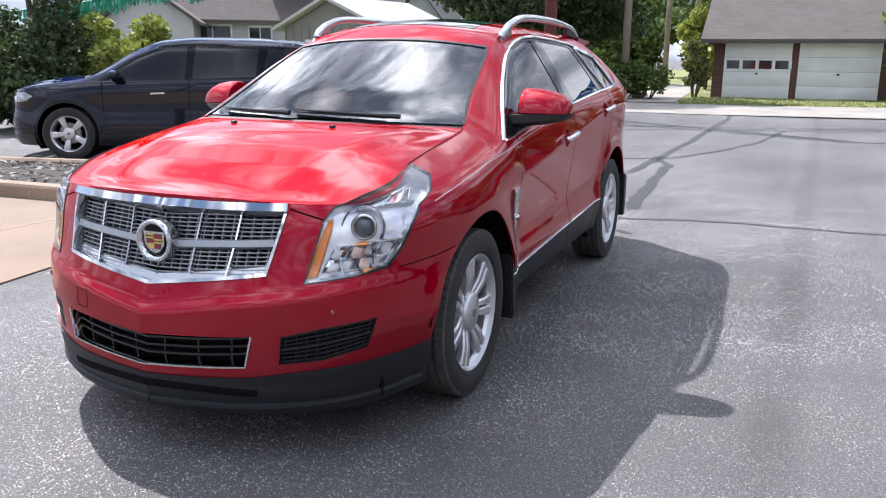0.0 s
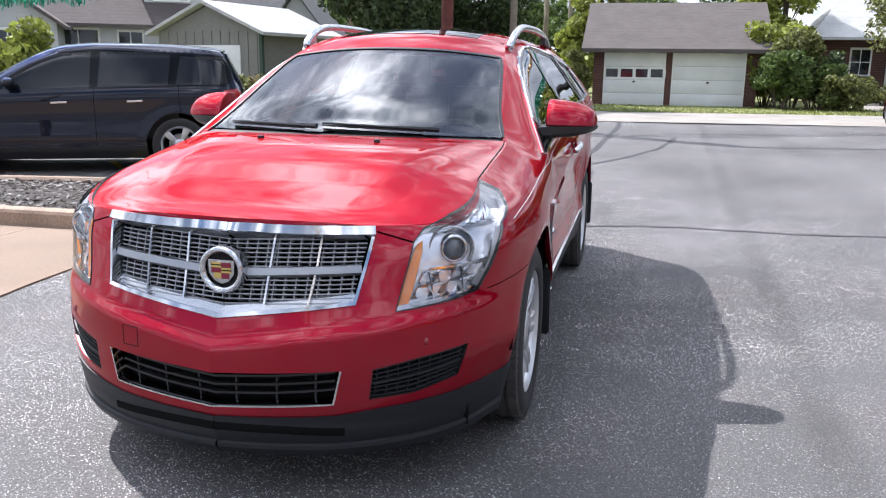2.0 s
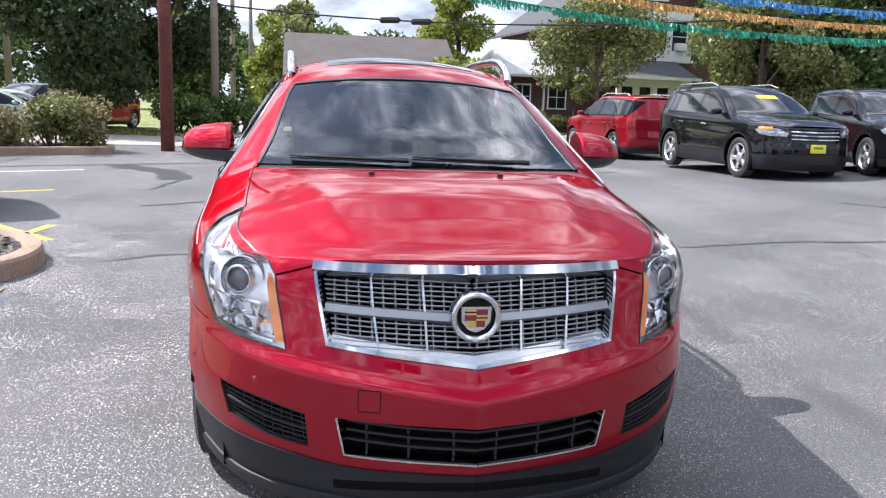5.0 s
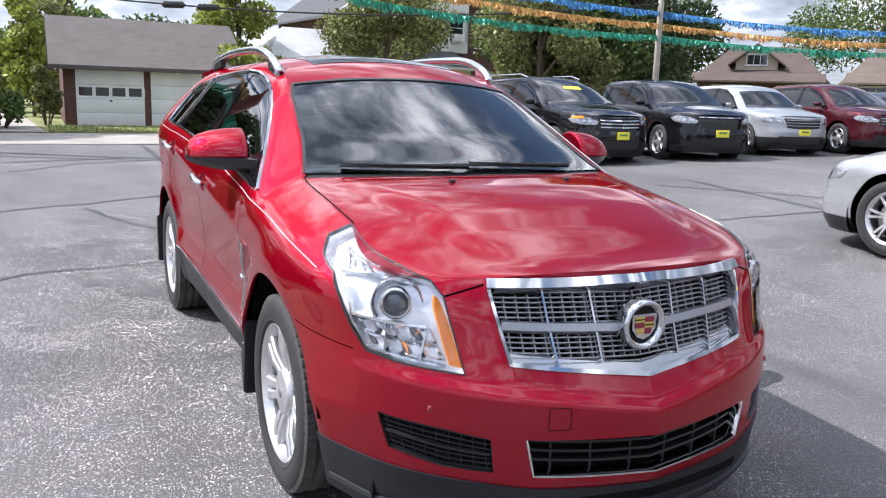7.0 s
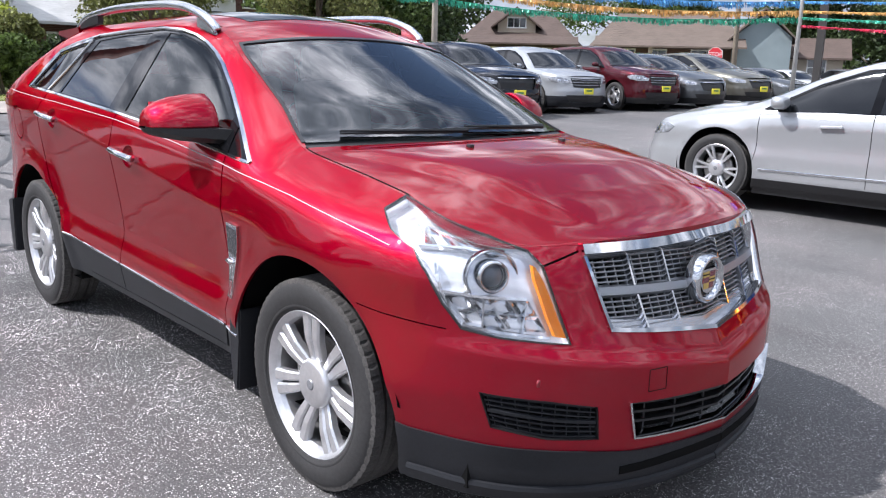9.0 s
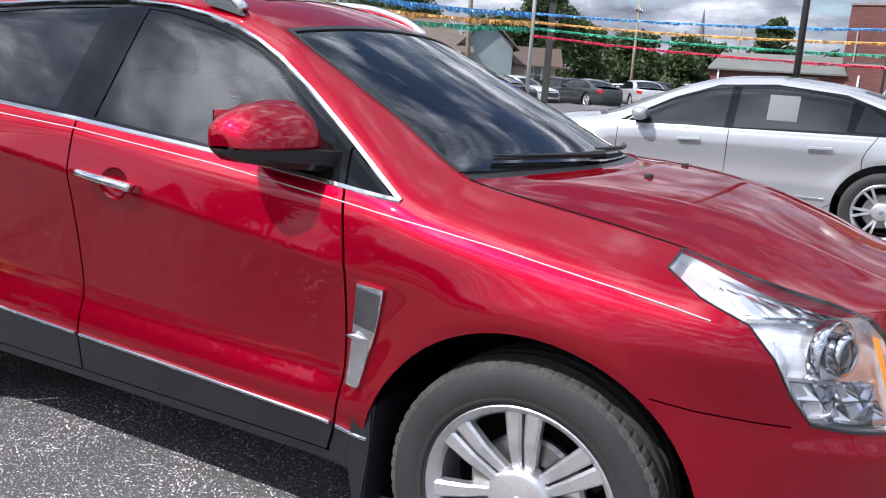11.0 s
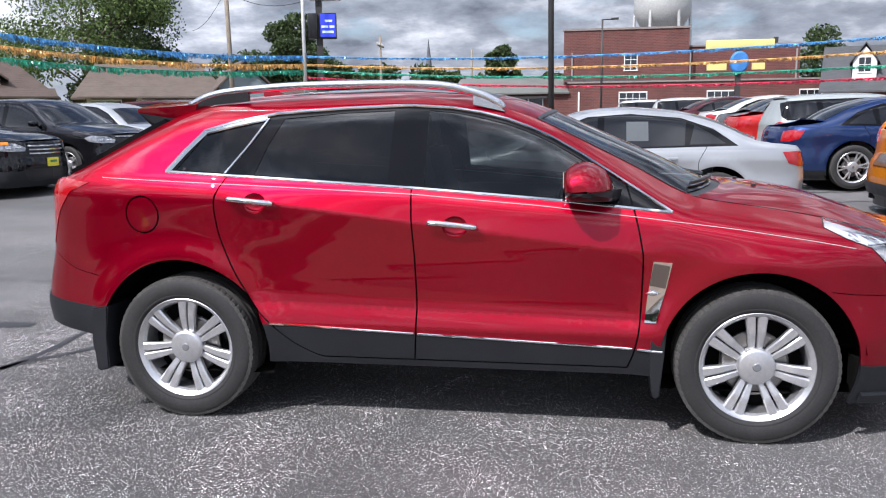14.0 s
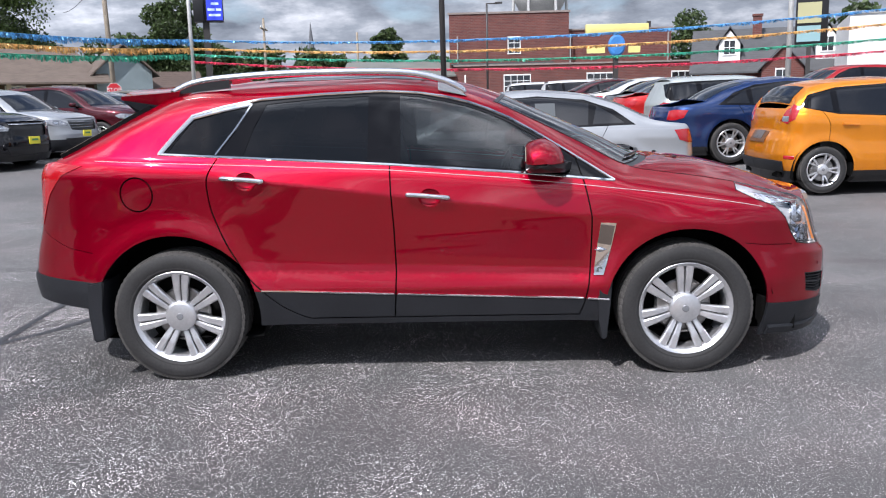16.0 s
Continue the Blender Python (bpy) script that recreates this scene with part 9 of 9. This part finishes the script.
def planting():
    tree("large dark leafy tree across the street", -26.5, -8.6, 10.5, 3.9, "dark", 46000, 11, 0.112, .26, .03)
    tree("tall dark tree with bare lower limbs across the street", -28.0, -5.6, 9.0, 2.4, "dark", 16800, 12, 0.112, .2, .2)
    tree("green tree far along a drive", -46, -7.5, 6.5, 2.8, "mid", 7000, 13, .2, .16, .1)
    tree("green tree behind the garage", -45, -1.2, 6.8, 2.8, "olive", 7000, 14, .2, .16, .1)
    tree("yellow-green tree behind the garage", -38.5, -2.0, 5.6, 1.5, "light", 4500, 15, .16, .12, .06)
    tree("dark green tree far across the lawns", -58, 2, 6.5, 4, "mid", 7000, 16, .25, .2, .1, 2.0)
    for k, (x, y, h, r, c, n) in enumerate(((-28.3, 6.1, 2.7, .85, "mid", 7000), (-28.9, 6.6, 3.5, .75, "olive", 5500), (-28.5, 7.3, 2.2, .95, "mid", 7500), (-28.1, 8.3, 1.4, .85, "olive", 5000), (-29.2, 7.7, 2.6, .7, "dark", 4500))):
        shrub("large overgrown bush with yellow-green tips beside a garage", x, y, h, r, c, n, 21 + 100 * k, .085, (1, 1.15))
    shrub("climbing green bush against a garage wall", -29.2, -1.5, 2.6, .5, "olive", 3500, 97, .08)
    shrub("light yellow-green bush top behind the garage", -30.6, 5.9, 4.1, 1.2, "light", 3500, 23, .13)
    tree("yellow-green tree beside a brick house", -37.5, 7.4, 7.6, 2.3, "light", 16800, 24, 0.112, .14, .15)
    tree("spreading street tree before a brick house", -29.0, 11.8, 6.0, 2.9, "olive", 18900, 25, 0.0858, .13, .38)
    tree("small tree beside a brick house", -33.2, 12.4, 4.4, 1.2, "olive", 5000, 26, .13, .1, .35)
    tree("large bushy tree behind parked cars", -24.6, 16.8, 6.2, 3.0, "olive", 27300, 31, 0.099, .2, .05)
    tree("large green tree behind parked cars", -27.5, 19.6, 9.8, 4.3, "mid", 31500, 32, 0.119, .25, .08)
    tree("large dark green tree behind parked cars", -27.6, 24.2, 10.8, 4.2, "dark", 27300, 33, 0.119, .25, .08)
    tree("tall tree behind bungalows", -38, 56, 15, 7.0, "mid", 25200, 34, 0.132, .28, .22)
    tree("tall dark tree beside bungalows", -47, 42, 12, 5, "dark", 9000, 35, .24, .28, .2)
    tree("big dark tree on the skyline", -36.5, 60, 12.5, 5, "dark", 25200, 36, 0.158, .3, .2)
    tree("round dark tree on the skyline", -21.2, 56, 9.2, 2.7, "dark", 16800, 37, 0.145, .2, .25)
    tree("low dark tree beyond the car park", -15.0, 76.6, 6.4, 3.2, "dark", 6000, 71, .24, .2, .02)
    tree("broad low tree beside a brick annexe", -13.1, 84.2, 5.6, 3.2, "dark", 6000, 72, .24, .2, .02)
    tree("dark bushy tree beyond parked cars", -19.0, 77.0, 6.8, 3.4, "dark", 6000, 73, .24, .2, .02)
    tree("shady tree beyond parked cars", -22.6, 68.6, 7.2, 3.4, "dark", 6000, 74, .24, .2, .02)
    tree("small tree on the skyline", -6.6, 74, 7.9, 1.7, "dark", 4500, 38, .22, .15, .3)
    for k, (x, y, h, r) in enumerate(((-33, 74, 8, 4.5), (-26, 80, 8, 4), (-20, 78, 6.5, 3.6), (-13.5, 80, 6.5, 3), (-9.5, 90, 6, 3.2), (-2, 96, 6, 3.5), (24, 86, 9.5, 4.2), (31, 62, 8, 4), (36, 52, 9, 4.2))):
        tree("distant tree on the skyline", x, y, h, r, "dark", 4500, 50 + k, .26, .18, .08)
    tree("dense dark evergreen beside a house", -8.0, -12.3, 4.7, 1.25, "dark", 14000, 41, .055, .12, .02, name="shrub_tree")
    shrub("dark evergreen bush at the foot of a house", -7.2, -12.0, 1.9, 1.1, "dark", 7000, 43, .06)
    shrub("dark evergreen bush at the foot of a house", -6.0, -12.6, 1.7, 1.1, "dark", 6000, 44, .06)
    shrub("yellow-green shrub beside a parked car", -8.7, -11.0, 2.6, .85, "light", 5500, 42, .08)
    for k, (x, y, h, r) in enumerate(((-64, -34, 9, 5), (-66, -26, 8, 5), (-68, -17, 8.5, 5), (-66, -8, 7.5, 4.5), (-70, 8, 7, 5), (-66, 26, 8, 5), (-64, 36, 9, 5))):
        tree("distant tree beyond the houses", x, y, h, r, "mid" if k % 2 else "dark", 5000, 70 + k, .26, .2, .04)
    rng = np.random.RandomState(9)
    for k in range(11):
        f = k / 10
        y = -6.2 - 9.5 * f
        x = -15.2 + 1.9 * f * .9
        shrub("scrubby brown-green hedge plant in a kerbed bed", x + rng.uniform(-.2, .2), y, 1.15 + .5 * rng.rand(), .75, "brown" if k % 3 else "olive", 2400, 60 + k, .06)
    shrub("reddish scrubby shrub beside the red-brown pole", -16.2, -6.0, 1.6, .8, "brown", 3000, 80, .06)
    for k, (x, y) in enumerate(((-26.0, -5.0), (-25.6, -4.2), (-26.6, -2.9))):
        shrub("overgrown green bush beside the road", x, y, 1.5, .8, "mid", 2600, 90 + k, .08)
    for k, (x, y) in enumerate(((-33.6, 10.0), (-33.4, 11.4), (-33.0, 12.6))):
        shrub("low garden shrub before a brick house", x, y, 1.0, .7, "olive", 1500, 95 + k, .08)
    # rough grass at the verge
    vs, fs = [], []
    for _ in range(16000):
        y = rng.uniform(-22, 16); x = -24.25 - .035 * y - 5.2 * rng.rand() ** 1.4
        if -4.4 < y < -1.5:
            continue
        a, s = rng.rand() * 6.28, rng.uniform(.03, .08)
        d = np.array([math.cos(a), math.sin(a)]) * .03
        k = len(vs)
        z = rise(y, x) + .03
        vs += [(x - d[0], y - d[1], z), (x + d[0], y + d[1], z), (x + rng.normal(0, .04), y + rng.normal(0, .04), z + s)]
        fs.append((k, k + 1, k + 2))
    me = bpy.data.meshes.new("grass"); me.from_pydata(vs, [], fs)
    tagged(link_mesh("grass", me, leaf_material("grass_blades", (.24, .27, .085), .5)), "rough green grass along the street", "grass", kind="stuff")


planting()
